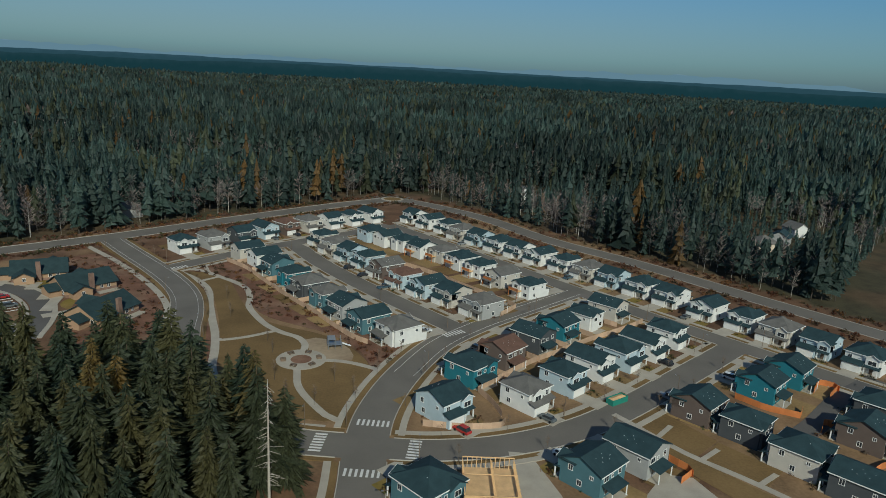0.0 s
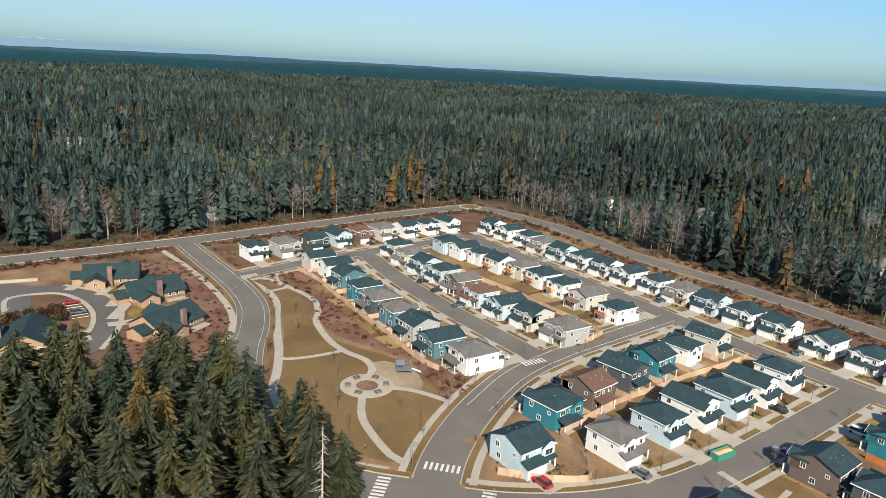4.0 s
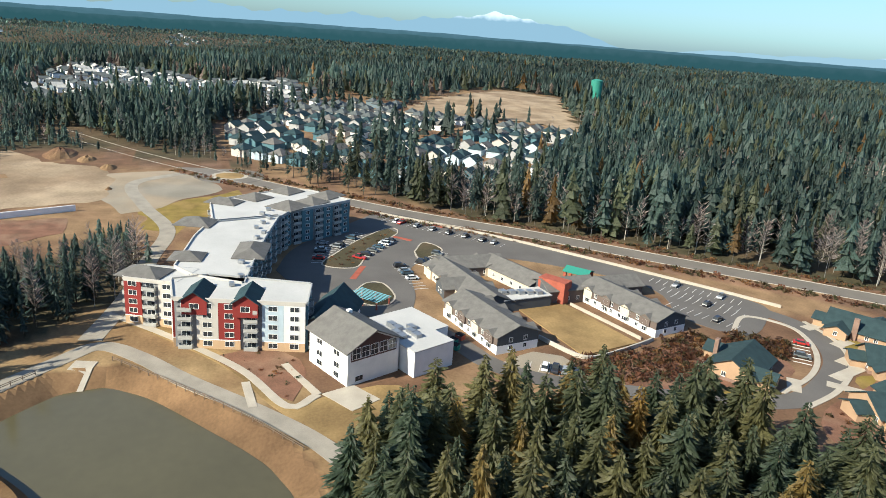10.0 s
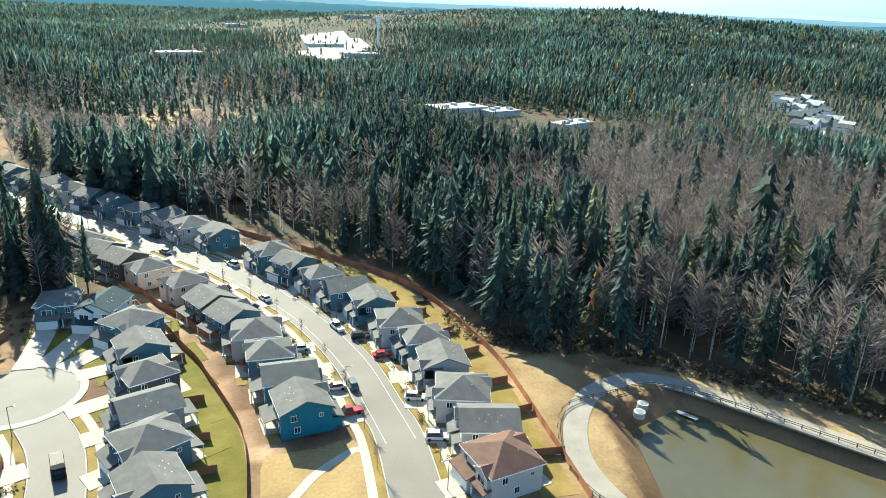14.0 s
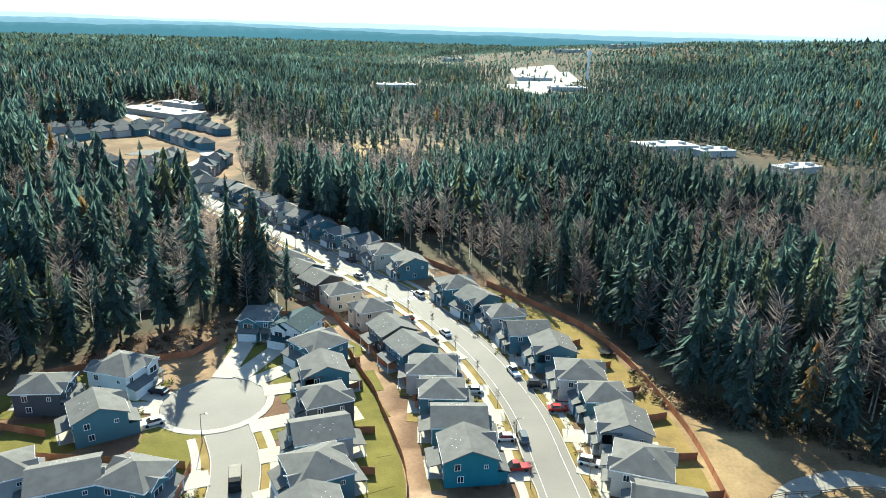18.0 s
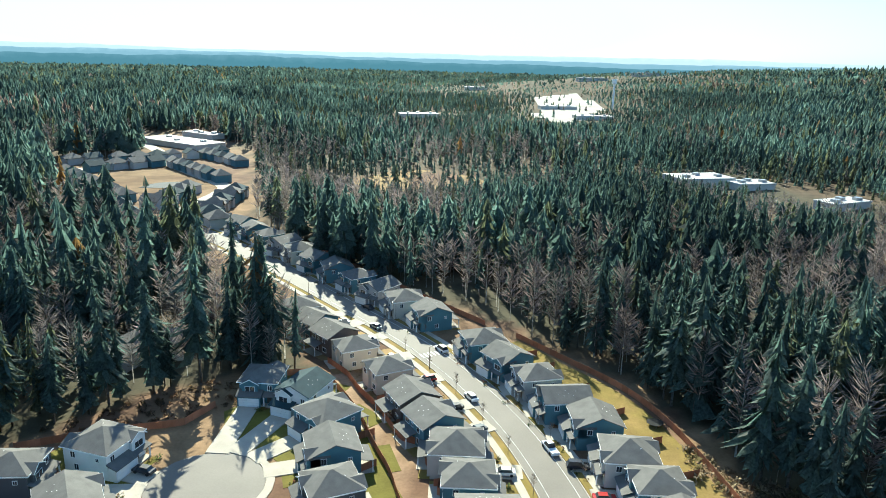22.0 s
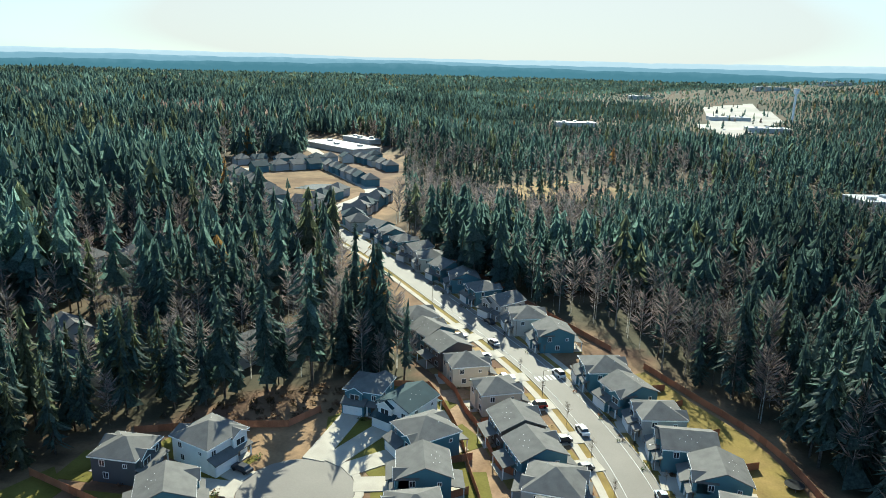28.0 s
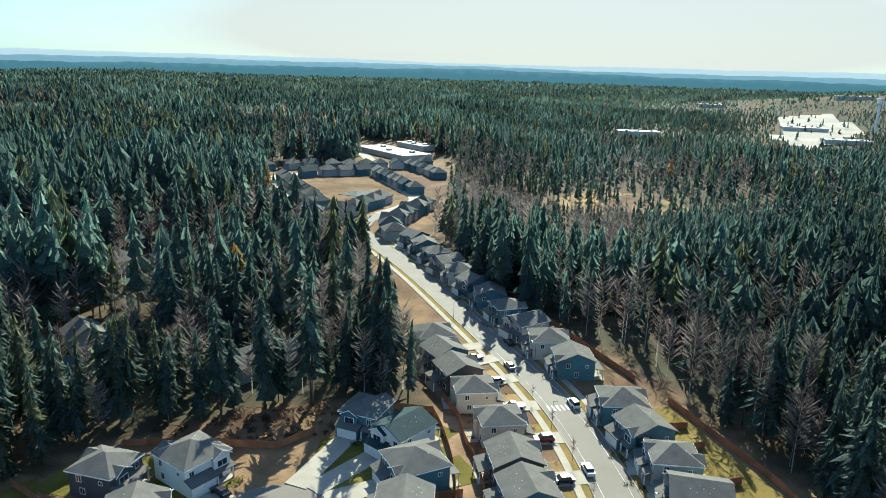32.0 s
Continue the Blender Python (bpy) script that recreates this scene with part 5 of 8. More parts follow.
part("wall_run", strip(bmesh.new(), curve([(-307, -68), (-311, -56), (-317, -40), (-331, -10)], 3.0), 0.6, -0.3, 2.6), M["trim"], crib)


def draped(name, poly, mat, label, cell=14.0, lift=0.6):
    """A patch laid over hilly ground."""
    xs = np.arange(min(p[0] for p in poly), max(p[0] for p in poly) + cell, cell)
    ys = np.arange(min(p[1] for p in poly), max(p[1] for p in poly) + cell, cell)
    gx, gy = np.meshgrid(xs, ys)
    v = np.stack([gx, gy, height(gx, gy) + lift], -1).reshape(-1, 3)
    i = (np.arange(len(ys) - 1)[:, None] * len(xs) + np.arange(len(xs) - 1)).ravel()
    q = np.stack([i, i + 1, i + 1 + len(xs), i + len(xs)], 1)
    c = v[q].mean(1)
    q = q[inside(poly, c[:, 0], c[:, 1])]
    me = bpy.data.meshes.new(name)
    me.from_pydata(v.tolist(), [], q.tolist())
    me.materials.append(M[mat])
    tagged(new(name, me), label, "ground", kind="structure")


draped("graded_hill", [(-739, 242), (-846, 325), (-1003, 476), (-871, 494), (-749, 439), (-582, 376), (-511, 326), (-634, 355), (-667, 320), (-681, 289), (-665, 231)], "sand", "pale graded building land on a rise")


def window_grid(parent, a, b, rows, n, size=(1.2, 1.4), inset=2.0):
    """Rows of windows on the wall from a to b, whose outside is on its right."""
    a, b = Vector(a), Vector(b)
    way = (b - a).normalized()
    turn = math.degrees(math.atan2(way.y, way.x))
    for z in rows:
        for k in range(n):
            q = a + way * (inset + ((b - a).length - 2 * inset) * (k + 0.5) / n)
            part("window", WINDOWS[size], None, parent, at=pose(q.x, q.y, z, 0, 0, turn))


def wing(parent, a, b, width, eave, pitch, wall, roof, rows=(0.9,), n=6, bays=0, over=0.6):
    """A long gabled wing from a to b."""
    a, b = Vector(a), Vector(b)
    way = b - a
    m = pose(*((a + b) / 2), 0, 0, 0, math.degrees(math.atan2(way.y, way.x)))
    L, w = way.length / 2, width / 2
    body = part("wing_wall", gable_body(bmesh.new(), -L, L, -w, w, -0.3, eave, pitch, "x"), M["siding"], parent, at=m)
    body.color = (*WALLS[wall], 1)
    if eave > 5:
        part("pale_base", box(bmesh.new(), -L - 0.1, -w - 0.05, -0.3, L + 0.1, w + 0.05, 2.55), M["trim"], parent, "pale ground storey", at=m)
    top = part("wing_roof", gable(bmesh.new(), -L, L, -w, w, eave, pitch, "x", over, 0.25), M["shingle"], parent, at=m)
    top.color = (*ROOFS[roof], 1)
    for sgn in (-1, 1):
        g = bmesh.new()
        p = [(sgn * (L + 0.02), -w + 0.05, 0), (sgn * (L + 0.02), w - 0.05, 0), (sgn * (L + 0.02), w - 0.05, eave), (sgn * (L + 0.02), 0, eave + w * pitch - 0.1), (sgn * (L + 0.02), -w + 0.05, eave)]
        p = p if sgn > 0 else p[::-1]
        solid(g, p, [(a_ + sgn * 0.06, b_, c_) for a_, b_, c_ in p])
        gp = part("end_panel", g, M["siding"], parent, at=m)
        gp.color = (*WALLS["charcoal"], 1)
    at = lambda u, v: (m @ Vector((u, v, 0)))[:2]
    window_grid(parent, at(-L, -w), at(L, -w), rows, n)
    window_grid(parent, at(L, w), at(-L, w), rows, n)
    window_grid(parent, at(L + 0.08, -w), at(L + 0.08, w), rows, 2)
    window_grid(parent, at(-L - 0.08, w), at(-L - 0.08, -w), rows, 2)
    for s in (-1, 1):
        for k in range(bays):
            u = -L + 2 * L * (k + 0.5) / bays
            y0, y1 = sorted((s * (w - 1.5), s * (w + 0.55)))
            bw = part("bay_wall", gable_body(bmesh.new(), u - 1.9, u + 1.9, y0, y1, 2.56 if eave > 5 else 0, eave + 0.05, 0.5, "y"), M["siding"], parent, at=m)
            bw.color = (*WALLS["cream" if k % 2 else "brown"], 1)
            br = part("bay_roof", gable(bmesh.new(), u - 1.9, u + 1.9, min(y0, s * (w - 4)), max(y1, s * (w - 4)), eave + 0.05, 0.5, "y", 0.3, 0.15), M["shingle"], parent, at=m)
            br.color = (*ROOFS[roof], 1)
            e = at(u - s * -1.9, s * (w + 0.56)), at(u + s * -1.9, s * (w + 0.56))
            for z in rows:
                window_grid(parent, e[1] if s < 0 else e[1], e[0] if s < 0 else e[0], (z,), 1, (1.8, 1.4), 0.5)
    return m


home = tagged(new("care_home"), "low cream and brown care home with grey gabled roofs", "building")
wing(home, (-174.3, 178), (-207, 170), 13, 5.2, 0.36, "brown", "grey", (0.9, 3.2), 8, 4)
wing(home, (-171.3, 125.5), (-200, 119.5), 14, 5.2, 0.36, "brown", "grey", (0.9, 3.2), 7, 4)
wing(home, (-198, 129.5), (-238, 124), 13, 3.6, 0.4, "cream", "grey", (0.9,), 8, 4)
wing(home, (-237, 122.5), (-238.5, 147), 12, 3.6, 0.42, "brown", "grey", (0.9,), 5, 2)
wing(home, (-239, 144), (-213, 153), 12, 3.7, 0.42, "cream", "grey", (0.9,), 5, 0)
wing(home, (-208.5, 150), (-210, 169), 12, 4.6, 0.4, "brown", "grey", (1.0,), 4, 0)
wing(home, (-209, 166), (-211, 188), 11, 4.0, 0.42, "brown", "grey", (1.0,), 4, 0)
wing(home, (-216, 117), (-216, 125), 9, 3.7, 0.5, "brown", "grey", (1.0,), 1, 0)
part("stair_tower", box(bmesh.new(), -5, -2.5, -0.2, 5, 2.5, 7.6), M["brick"], home, "red brick stair tower", at=pose(-206.5, 154.3, 0, 0, 0, 35))
low_ = part("kitchen_wall", box(bmesh.new(), -4, -9, -0.2, 4, 9, 3.8), M["siding"], home, at=pose(-203.5, 141, 0, 0, 0, 8))
low_.color = (*WALLS["charcoal"], 1)
part("kitchen_roof", box(bmesh.new(), -4.2, -9.2, 3.81, 4.2, 9.2, 4.1), M["roof_white"], home, "white flat roof", at=pose(-203.5, 141, 0, 0, 0, 8))
for k in range(5):
    part("roof_unit", box(bmesh.new(), -1.1, -1.0, 4.105, 1.1, 1.0, 5.3), M["steel"], home, "grey rooftop air unit", at=pose(-204.4 + 0.5 * k, 134.5 + 3.0 * k, 0, 0, 0, 8))
wall_ = tagged(new("retaining_wall"), "pale concrete retaining wall round the lawn", "wall", kind="structure")
part("wall_run", strip(bmesh.new(), curve([(-178, 135.5), (-170, 138.5), (-163.5, 142), (-163, 148), (-168.5, 164.5), (-171, 170)], 2.0), 0.45, -0.3, 1.25), M["kerb"], wall_)
part("wall_run", strip(bmesh.new(), curve([(-201, 158), (-172, 166.5)], 4.0), 0.35, -0.3, 1.0), M["concrete"], wall_)
arter = tagged(new("verge_wall"), "long pale low wall between car park and arterial", "wall", kind="structure")
part("wall_run", strip(bmesh.new(), curve([(-320, 120), (-285, 157), (-254, 184), (-206, 221), (-188, 234)], 4.0), 0.5, -0.3, 1.1), M["concrete"], arter)

hall = tagged(new("community_hall"), "tall white community hall with grey gabled roof", "building")
hw = part("wall", gable_body(bmesh.new(), -8.6, 8.6, -7.8, 7.8, -0.3, 9.4, 0.5, "x"), M["siding"], hall, at=pose(-170.3, 79, 0, 0, 0, 24))
hw.color = (*WALLS["white"], 1)
hr = part("roof", gable(bmesh.new(), -8.6, 8.6, -7.8, 7.8, 9.4, 0.5, "x", 0.9, 0.3), M["shingle"], hall, at=pose(-170.3, 79, 0, 0, 0, 24))
hr.color = (*ROOFS["grey"], 1)
mm = pose(-170.3, 79, 0, 0, 0, 24)
for sgn in (-1, 1):
    g = bmesh.new()
    x_ = 8.62 * sgn
    face_ = [(x_, -6.9, 6.4), (x_, 6.9, 6.4), (x_, 6.9, 9.3), (x_, 0, 12.8), (x_, -6.9, 9.3)]
    solid(g, face_[::sgn], [(x_ + 0.08 * sgn, b_, c_) for a_, b_, c_ in face_][::sgn])
    gp = part("gable_panel", g, M["siding"], hall, "dark brown gable panel", at=mm)
    gp.color = (0.09, 0.05, 0.04, 1)
c_ = lambda u, v: (mm @ Vector((u, v, 0)))[:2]
for a_, b_, n_, z_ in ((c_(-8.6, -7.8), c_(8.6, -7.8), 2, (0.8, 3.4, 6.6)), (c_(8.7, -7.8), c_(8.7, 7.8), 5, (6.9, 8.3)), (c_(8.62, -7.8), c_(8.62, -1), 1, (0.8,)), (c_(8.6, 7.8), c_(-8.6, 7.8), 2, (3.4,)), (c_(-8.7, 7.8), c_(-8.7, -7.8), 5, (6.9, 8.3))):
    window_grid(hall, a_, b_, z_, n_, (2.4, 1.5), 1.0)
part("chimney", box(bmesh.new(), -6.3, 1.6, 10.5, -5.1, 2.8, 13.2), M["trim"], hall, "white chimney", at=mm)
kitchen = tagged(new("service_block"), "white flat-roofed service block with rooftop units", "building")
for x_, y_, sx, sy, h_ in ((-169.5, 96, 6.4, 6.6, 6.9), (-181, 96, 8.0, 8.0, 6.2), (-177, 89, 6, 4, 6.4)):
    w_ = part("wall", box(bmesh.new(), -sx, -sy, -0.3, sx, sy, h_), M["siding"], kitchen, at=pose(x_, y_, 0, 0, 0, 24))
    w_.color = (*WALLS["white"], 1)
    part("roof", box(bmesh.new(), -sx - 0.1, -sy - 0.1, h_ + 0.003, sx + 0.1, sy + 0.1, h_ + 0.3), M["roof_white"], kitchen, "white membrane roof", at=pose(x_, y_, 0, 0, 0, 24))
for k in range(7):
    part("roof_unit", box(bmesh.new(), -1.2, -0.9, 0, 1.2, 0.9, 1.3), M["steel"], kitchen, "grey rooftop air unit", at=pose(-170 - 2.6 * (k % 4), 91.5 + 4 * (k // 4) - 0.8 * (k % 2), 6.85, 0, 0, 24))
lodge = tagged(new("entry_hall"), "brown entry hall with steep dark roof", "building")
wing(lodge, (-181, 70.5), (-204, 82), 11, 5.2, 0.85, "brown", "dark", (1.0,), 3, 0, 1.0)
terrace = zone("terrace", [(-157, 69), (-148, 74.5), (-152, 82), (-160, 77)], "concrete", 0.2, "pale concrete terrace by the hall", "terrace", False)
canopy = tagged(new("trellis"), "pale blue timber pergola beside the drive", "pergola")
canopy.matrix_basis = pose(-212, 92, 0, 0, 0, 40)
for k in range(8):
    part("beam", box(bmesh.new(), -6, -3.5 + k, 2.6, 6, -3.3 + k, 2.8), M["pergola"], canopy)
for x_ in (-5.5, 0, 5.5):
    for y_ in (-3.3, 3.3):
        part("post", box(bmesh.new(), x_ - 0.2, y_ - 0.2, 0, x_ + 0.2, y_ + 0.2, 2.6), M["brick"], canopy)
porch_ = tagged(new("porte_cochere"), "dark green canopy on brick piers over the entrance", "canopy")
porch_.matrix_basis = pose(-222, 172, 0, 0, 0, 40)
part("roof", gable(bmesh.new(), -4.5, 4.5, -3.5, 3.5, 4.0, 0.35, "x", 0.3, 0.25), M["tank"], porch_)
for x_ in (-4, 4):
    for y_ in (-3, 3):
        part("pier", box(bmesh.new(), x_ - 0.5, y_ - 0.5, 0, x_ + 0.5, y_ + 0.5, 4.0), M["brick"], porch_)

# ---- apartments ----
apart = tagged(new("apartment_building"), "five-storey white and red apartment block with flat white roof", "building")
FRONT = [("white", 1), ("red", 1), ("white", 0), ("beige", 1), ("red", 1), ("white", 0), ("pale_blue", 1)]
# darker tones for the north-facing sides, their shade painted in
REAR_SHADED = [("slate", 1), ("grey", 0), ("slate", 1), ("charcoal", 0)]
WALLS["red"] = (0.22, 0.035, 0.03)
slab = box(bmesh.new(), -1.8, -1.5, -0.12, 1.8, 0.0, 0.06)
for bar in ((-1.8, -1.5, 0.95, 1.8, -1.42, 1.05), (-1.8, -1.5, 0.16, 1.8, -1.46, 0.9), (-1.8, -1.42, 0.16, -1.74, 0.0, 1.05), (1.74, -1.42, 0.16, 1.8, 0.0, 1.05)):
    box(slab, *bar)
BALCONY = mesh_of("balcony", slab, M["far_grey"])
count = [0, 0]


def apartment(points, h=13.4):
    if sum(a[0] * b[1] - b[0] * a[1] for a, b in zip(points, points[1:] + points[:1])) < 0:
        points = points[::-1]
    core = bmesh.new()
    solid(core, [(*q, -0.3) for q in points], [(*q, h - 0.02) for q in points])
    part("core", core, M["roof_white"], apart)
    lid = bmesh.new()
    mid = sum((Vector(q) for q in points), Vector((0, 0))) / len(points)
    big = [Vector(q) + (Vector(q) - mid).normalized() * 0.5 for q in points]
    solid(lid, [(*q, h) for q in big], [(*q, h + 0.3) for q in big])
    part("roof", lid, M["roof_white"], apart, "white membrane roof")
    for a, b in zip(points, points[1:] + points[:1]):
        a, b = Vector(a), Vector(b)
        n = max(1, round((b - a).length / 5.2))
        way = (b - a) / n
        turn = math.degrees(math.atan2(way.y, way.x))
        rear = -way.x / way.length > 0.25
        rim = part("parapet", box(bmesh.new(), -(b - a).length / 2, -0.62, h - 0.35, (b - a).length / 2, -0.2, h + 0.75), M["siding"], apart, "pale roof parapet", at=pose(*((a + b) / 2), 0, 0, 0, turn))
        # the parapet follows: greyer on the shaded north sides
        rim.color = (*WALLS["grey" if rear else "beige"], 1)
        for k in range(n):
            count[rear] += 1
            tone, kind = REAR_SHADED[count[1] % 4] if rear else FRONT[count[0] % 7]
            q = a + way * (k + 0.5)
            m = pose(q.x, q.y, 0, 0, 0, turn)
            w = way.length / 2
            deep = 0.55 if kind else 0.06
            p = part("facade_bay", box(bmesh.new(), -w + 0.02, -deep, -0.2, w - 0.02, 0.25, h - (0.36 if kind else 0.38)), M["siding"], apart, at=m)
            # balcony bays get dark grey, painting in the shade of a deep recess
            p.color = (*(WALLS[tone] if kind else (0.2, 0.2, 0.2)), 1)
            if kind and not rear:
                part("base_course", box(bmesh.new(), -w + 0.01, -deep - 0.06, -0.2, w - 0.01, 0.2, 2.5), M["tan"], apart, "tan brick base", at=m)
                part("string_course", box(bmesh.new(), -w + 0.01, -deep - 0.08, 2.51, w - 0.01, 0.2, 2.72), M["trim"], apart, "white string course", at=m)
            for s in range(5):
                z = 0.8 + 2.62 * s
                if kind == 0:
                    part("balcony", BALCONY, None, apart, at=m @ pose(0, -deep, z - 0.65))
                    part("window", WINDOWS[(2.4, 1.5)], None, apart, at=m @ pose(0, -deep, z - 0.3))
                else:
                    part("window", WINDOWS[(1.8, 1.4) if rear else (2.4, 1.5)], None, apart, at=m @ pose(0, -deep - (0.06 if s == 0 and not rear else 0), z))


apartment([(-207, 22), (-201, 35.5), (-211, 41), (-216, 27)], 13.0)
apartment([(-203, 34.5), (-189, 35.5), (-180.5, 68), (-194.5, 71), (-205, 44)])
apartment([(-198, 53), (-206, 40), (-214, 35), (-244, 40), (-262, 45), (-269, 69), (-242, 62), (-224, 58)])
apartment([(-261, 46), (-292, 45), (-312, 76), (-310, 86), (-292, 100), (-284, 88), (-276, 74), (-268, 69.5)])
for x_, y_, a_, sx, sy, z_ in ((-210, 27, 63, 6, 4.5, 13.5), (-226, 57, -12, 8, 4.5, 13.9), (-222, 38, -12, 4, 4.5, 13.9), (-260, 40, -20, 5, 6, 13.9), (-290, 50, -30, 4, 6, 13.9), (-282, 74, 45, 6, 6, 13.9), (-289, 84, 45, 5, 5, 13.9), (-300, 92, 45, 5, 6, 13.9), (-308, 76, 45, 5, 5, 13.9), (-297, 62, 45, 5, 5, 13.9)):
    hb = part("hip_roof", hip(bmesh.new(), -sx, sx, -sy, sy, z_, 0.4, 0.5, 0.25), M["shingle"], apart, "grey shingle roof cap", at=pose(x_, y_, 0, 0, 0, a_))
    hb.color = (*ROOFS["grey"], 1)
for x_, y_ in ((-190, 41), (-186, 53.5)):
    m_ = pose(x_ + 0.5, y_, 0, 0, 0, 166)
    gw = part("gable_wall", gable_body(bmesh.new(), -2.75, 7, -3.2, 3.2, 9.6, 13.6, 0.7, "x"), M["siding"], apart, "red gable front", at=m_)
    gw.color = (*WALLS["red"], 1)
    gr = part("gable_roof", gable(bmesh.new(), -2.75, 7, -3.2, 3.2, 13.6, 0.7, "x", 0.6, 0.25), M["shingle"], apart, at=m_)
    gr.color = (*ROOFS["dark"], 1)
    part("window", WINDOWS[(2.4, 1.5)], None, apart, at=m_ @ pose(-2.75, 0, 11.2, 0, 0, -90))
for k in range(14):
    part("roof_unit", box(bmesh.new(), -0.9, -0.7, 0, 0.9, 0.7, 0.9), M["steel"], apart, "grey rooftop air unit", at=pose(-196 - 6.2 * k, 50 + 1.1 * k + (k % 3) * 1.6, 13.9, 0, 0, 20 * k))


# ---- cottages ----
def cottage(x, y, a, k):
    c = tagged(new("cottage"), "brown cottage with dark green roof and stone chimney", "house", "cottages by the care home")
    c.matrix_basis = pose(x, y, 0, 0, 0, a)
    for x0, x1, y0, y1, e, p, ax in ((-9, 9, -6.5, 6.5, 3.0, 0.55, "x"), (-7.5, -0.5, -10.5, -2, 2.8, 0.5, "y"), (1.5, 8, 4, 10.5, 2.8, 0.5, "y"), (8, 13, -3, 3.4, 2.7, 0.45, "x")):
        part("wall", gable_body(bmesh.new(), x0, x1, y0, y1, -0.3, e, p, ax), M["cottage"], c)
        r_ = part("roof", gable(bmesh.new(), x0, x1, y0, y1, e, p, ax, 0.7, 0.25), M["shingle"], c)
        r_.color = (0.028, 0.047, 0.05, 1)
    part("chimney", box(bmesh.new(), -0.7, 6.5, -0.2, 0.9, 7.6, 7.4), M["stone"], c, "brown stone chimney")
    part("garage_door", box(bmesh.new(), -6.6, -10.6, 0.05, -1.4, -10.45, 2.3), M["tan"], c)
    part("stone_base", box(bmesh.new(), -9.06, -6.56, -0.2, 9.06, 6.56, 1.0), M["stone"], c, "brown stone base course")
    for s, u, e in (("f", 3.5, -6.56), ("f", 6.8, -6.56), ("b", -6, 6.56), ("b", -3.5, 6.56), ("b", 4.7, 10.5), ("l", 1.5, -9.06), ("l", -4.0, -9.06), ("r", 4.8, 9.06)):
        m = {"f": pose(u, e, 1.1), "b": pose(u, e, 1.1, 0, 0, 180), "l": pose(e, u, 1.1, 0, 0, -90), "r": pose(e, u, 1.1, 0, 0, 90)}[s]
        part("window", WINDOWS[(1.2, 1.4)], None, c, at=m)
    part("patio", box(bmesh.new(), -9, 6.6, -0.2, -1.2, 9.8, 0.12), M["concrete"], c, "concrete patio")


for k, (x, y, a) in enumerate(((-149, 183, 122), (-164, 243, -150), (-141, 232, -125), (-120, 207, -105))):
    cottage(x, y, a, k)
    disc("cottage_lawn", x + (6, 4, 8, 6)[k], y + (-9, -12, -14, -10)[k], 7, "yard_grass", 0.045, "small lawn beside a cottage", "lawn", 14)
for p_ in ([(-172.5, 236), (-171, 228)], [(-160, 235), (-158, 227)], [(-151.5, 230.5), (-147.5, 218)], [(-144, 222), (-140, 208)], [(-142, 195.5), (-136, 190)], [(-138, 181.8), (-133, 178)], [(-131, 209.5), (-138, 203)]):
    ribbon("cottage_drive", p_, 3.6, "concrete", 0.15, "short pale concrete drive to a cottage", "driveway")
for k, (x, y) in enumerate(((-178.5, 109), (-181, 112), (-175, 108.3))):
    bin_ = tagged(new("waste_container"), ("dark green", "rusty brown", "dark green")[k] + " steel waste container in the service yard", "container", "containers of the service yard")
    bin_.matrix_basis = pose(x, y, 0.1, 0, 0, 24 + 8 * k)
    skin = M["tank"] if k != 1 else M["brick"]
    bm = bmesh.new()
    solid(bm, [(-1.2, -0.8, 0.1), (1.2, -0.8, 0.1), (1.2, 0.8, 0.1), (-1.2, 0.8, 0.1)], [(-1.2, -1.0, 1.5), (1.2, -1.0, 1.5), (1.2, 0.9, 1.7), (-1.2, 0.9, 1.7)])
    part("body", bm, skin, bin_)
    lid_ = bmesh.new()
    solid(lid_, [(-1.25, -1.05, 1.51), (1.25, -1.05, 1.51), (1.25, 0.95, 1.71), (-1.25, 0.95, 1.71)], [(-1.25, -1.05, 1.57), (1.25, -1.05, 1.57), (1.25, 0.95, 1.77), (-1.25, 0.95, 1.77)])
    cover = part("lid", lid_, M["rubber"], bin_, "black lid")
    part("handle", box(bmesh.new(), -0.4, -1.12, 1.5, 0.4, -1.055, 1.56), M["steel"], cover, "steel handle")


# ---- fences ----
def panel_mesh(mat, high):
    """A fence panel 2.4 m long: boards as shallow folds in one sheet with a back, and a cap."""
    bm = bmesh.new()
    xs = [k * 0.2 for k in range(13)]
    ring_ = [(x, -0.04 if k % 2 else -0.015, 0) for k, x in enumerate(xs)] + [(x, 0.03, 0) for x in xs[::-1]]
    solid(bm, ring_, [(a, b, high - (0.03 if k % 3 == 0 else 0)) for k, (a, b, _) in enumerate(ring_)])
    return mesh_of("panel", bm, mat)


PANELS = {k: panel_mesh(M[k], 1.75) for k in ("cedar", "pale_cedar", "orange_cedar")}
POSTS = {k: mesh_of("post", box(bmesh.new(), -0.07, -0.07, -0.2, 0.07, 0.07, 1.85), M[k]) for k in PANELS}


def fence(points, mat, label, smooth=True):
    line = curve(points, 2.4) if smooth else [Vector(q) for q in points]
    # even steps of one panel
    out, left = [line[0]], 2.4
    for a, b in zip(line, line[1:]):
        d = (b - a).length
        while d >= left:
            a = a + (b - a).normalized() * left
            d -= left
            out.append(a)
            left = 2.4
        left -= d
    f = tagged(new("fence"), label, "fence")
    for k, (a, b) in enumerate(zip(out, out[1:])):
        m = pose(a.x, a.y, 0.03, 0, 0, math.degrees(math.atan2(b.y - a.y, b.x - a.x)))
        part("panel", PANELS[mat], None, f, at=m)
        if k % 5 == 0:
            part("post", POSTS[mat], None, f, at=m)


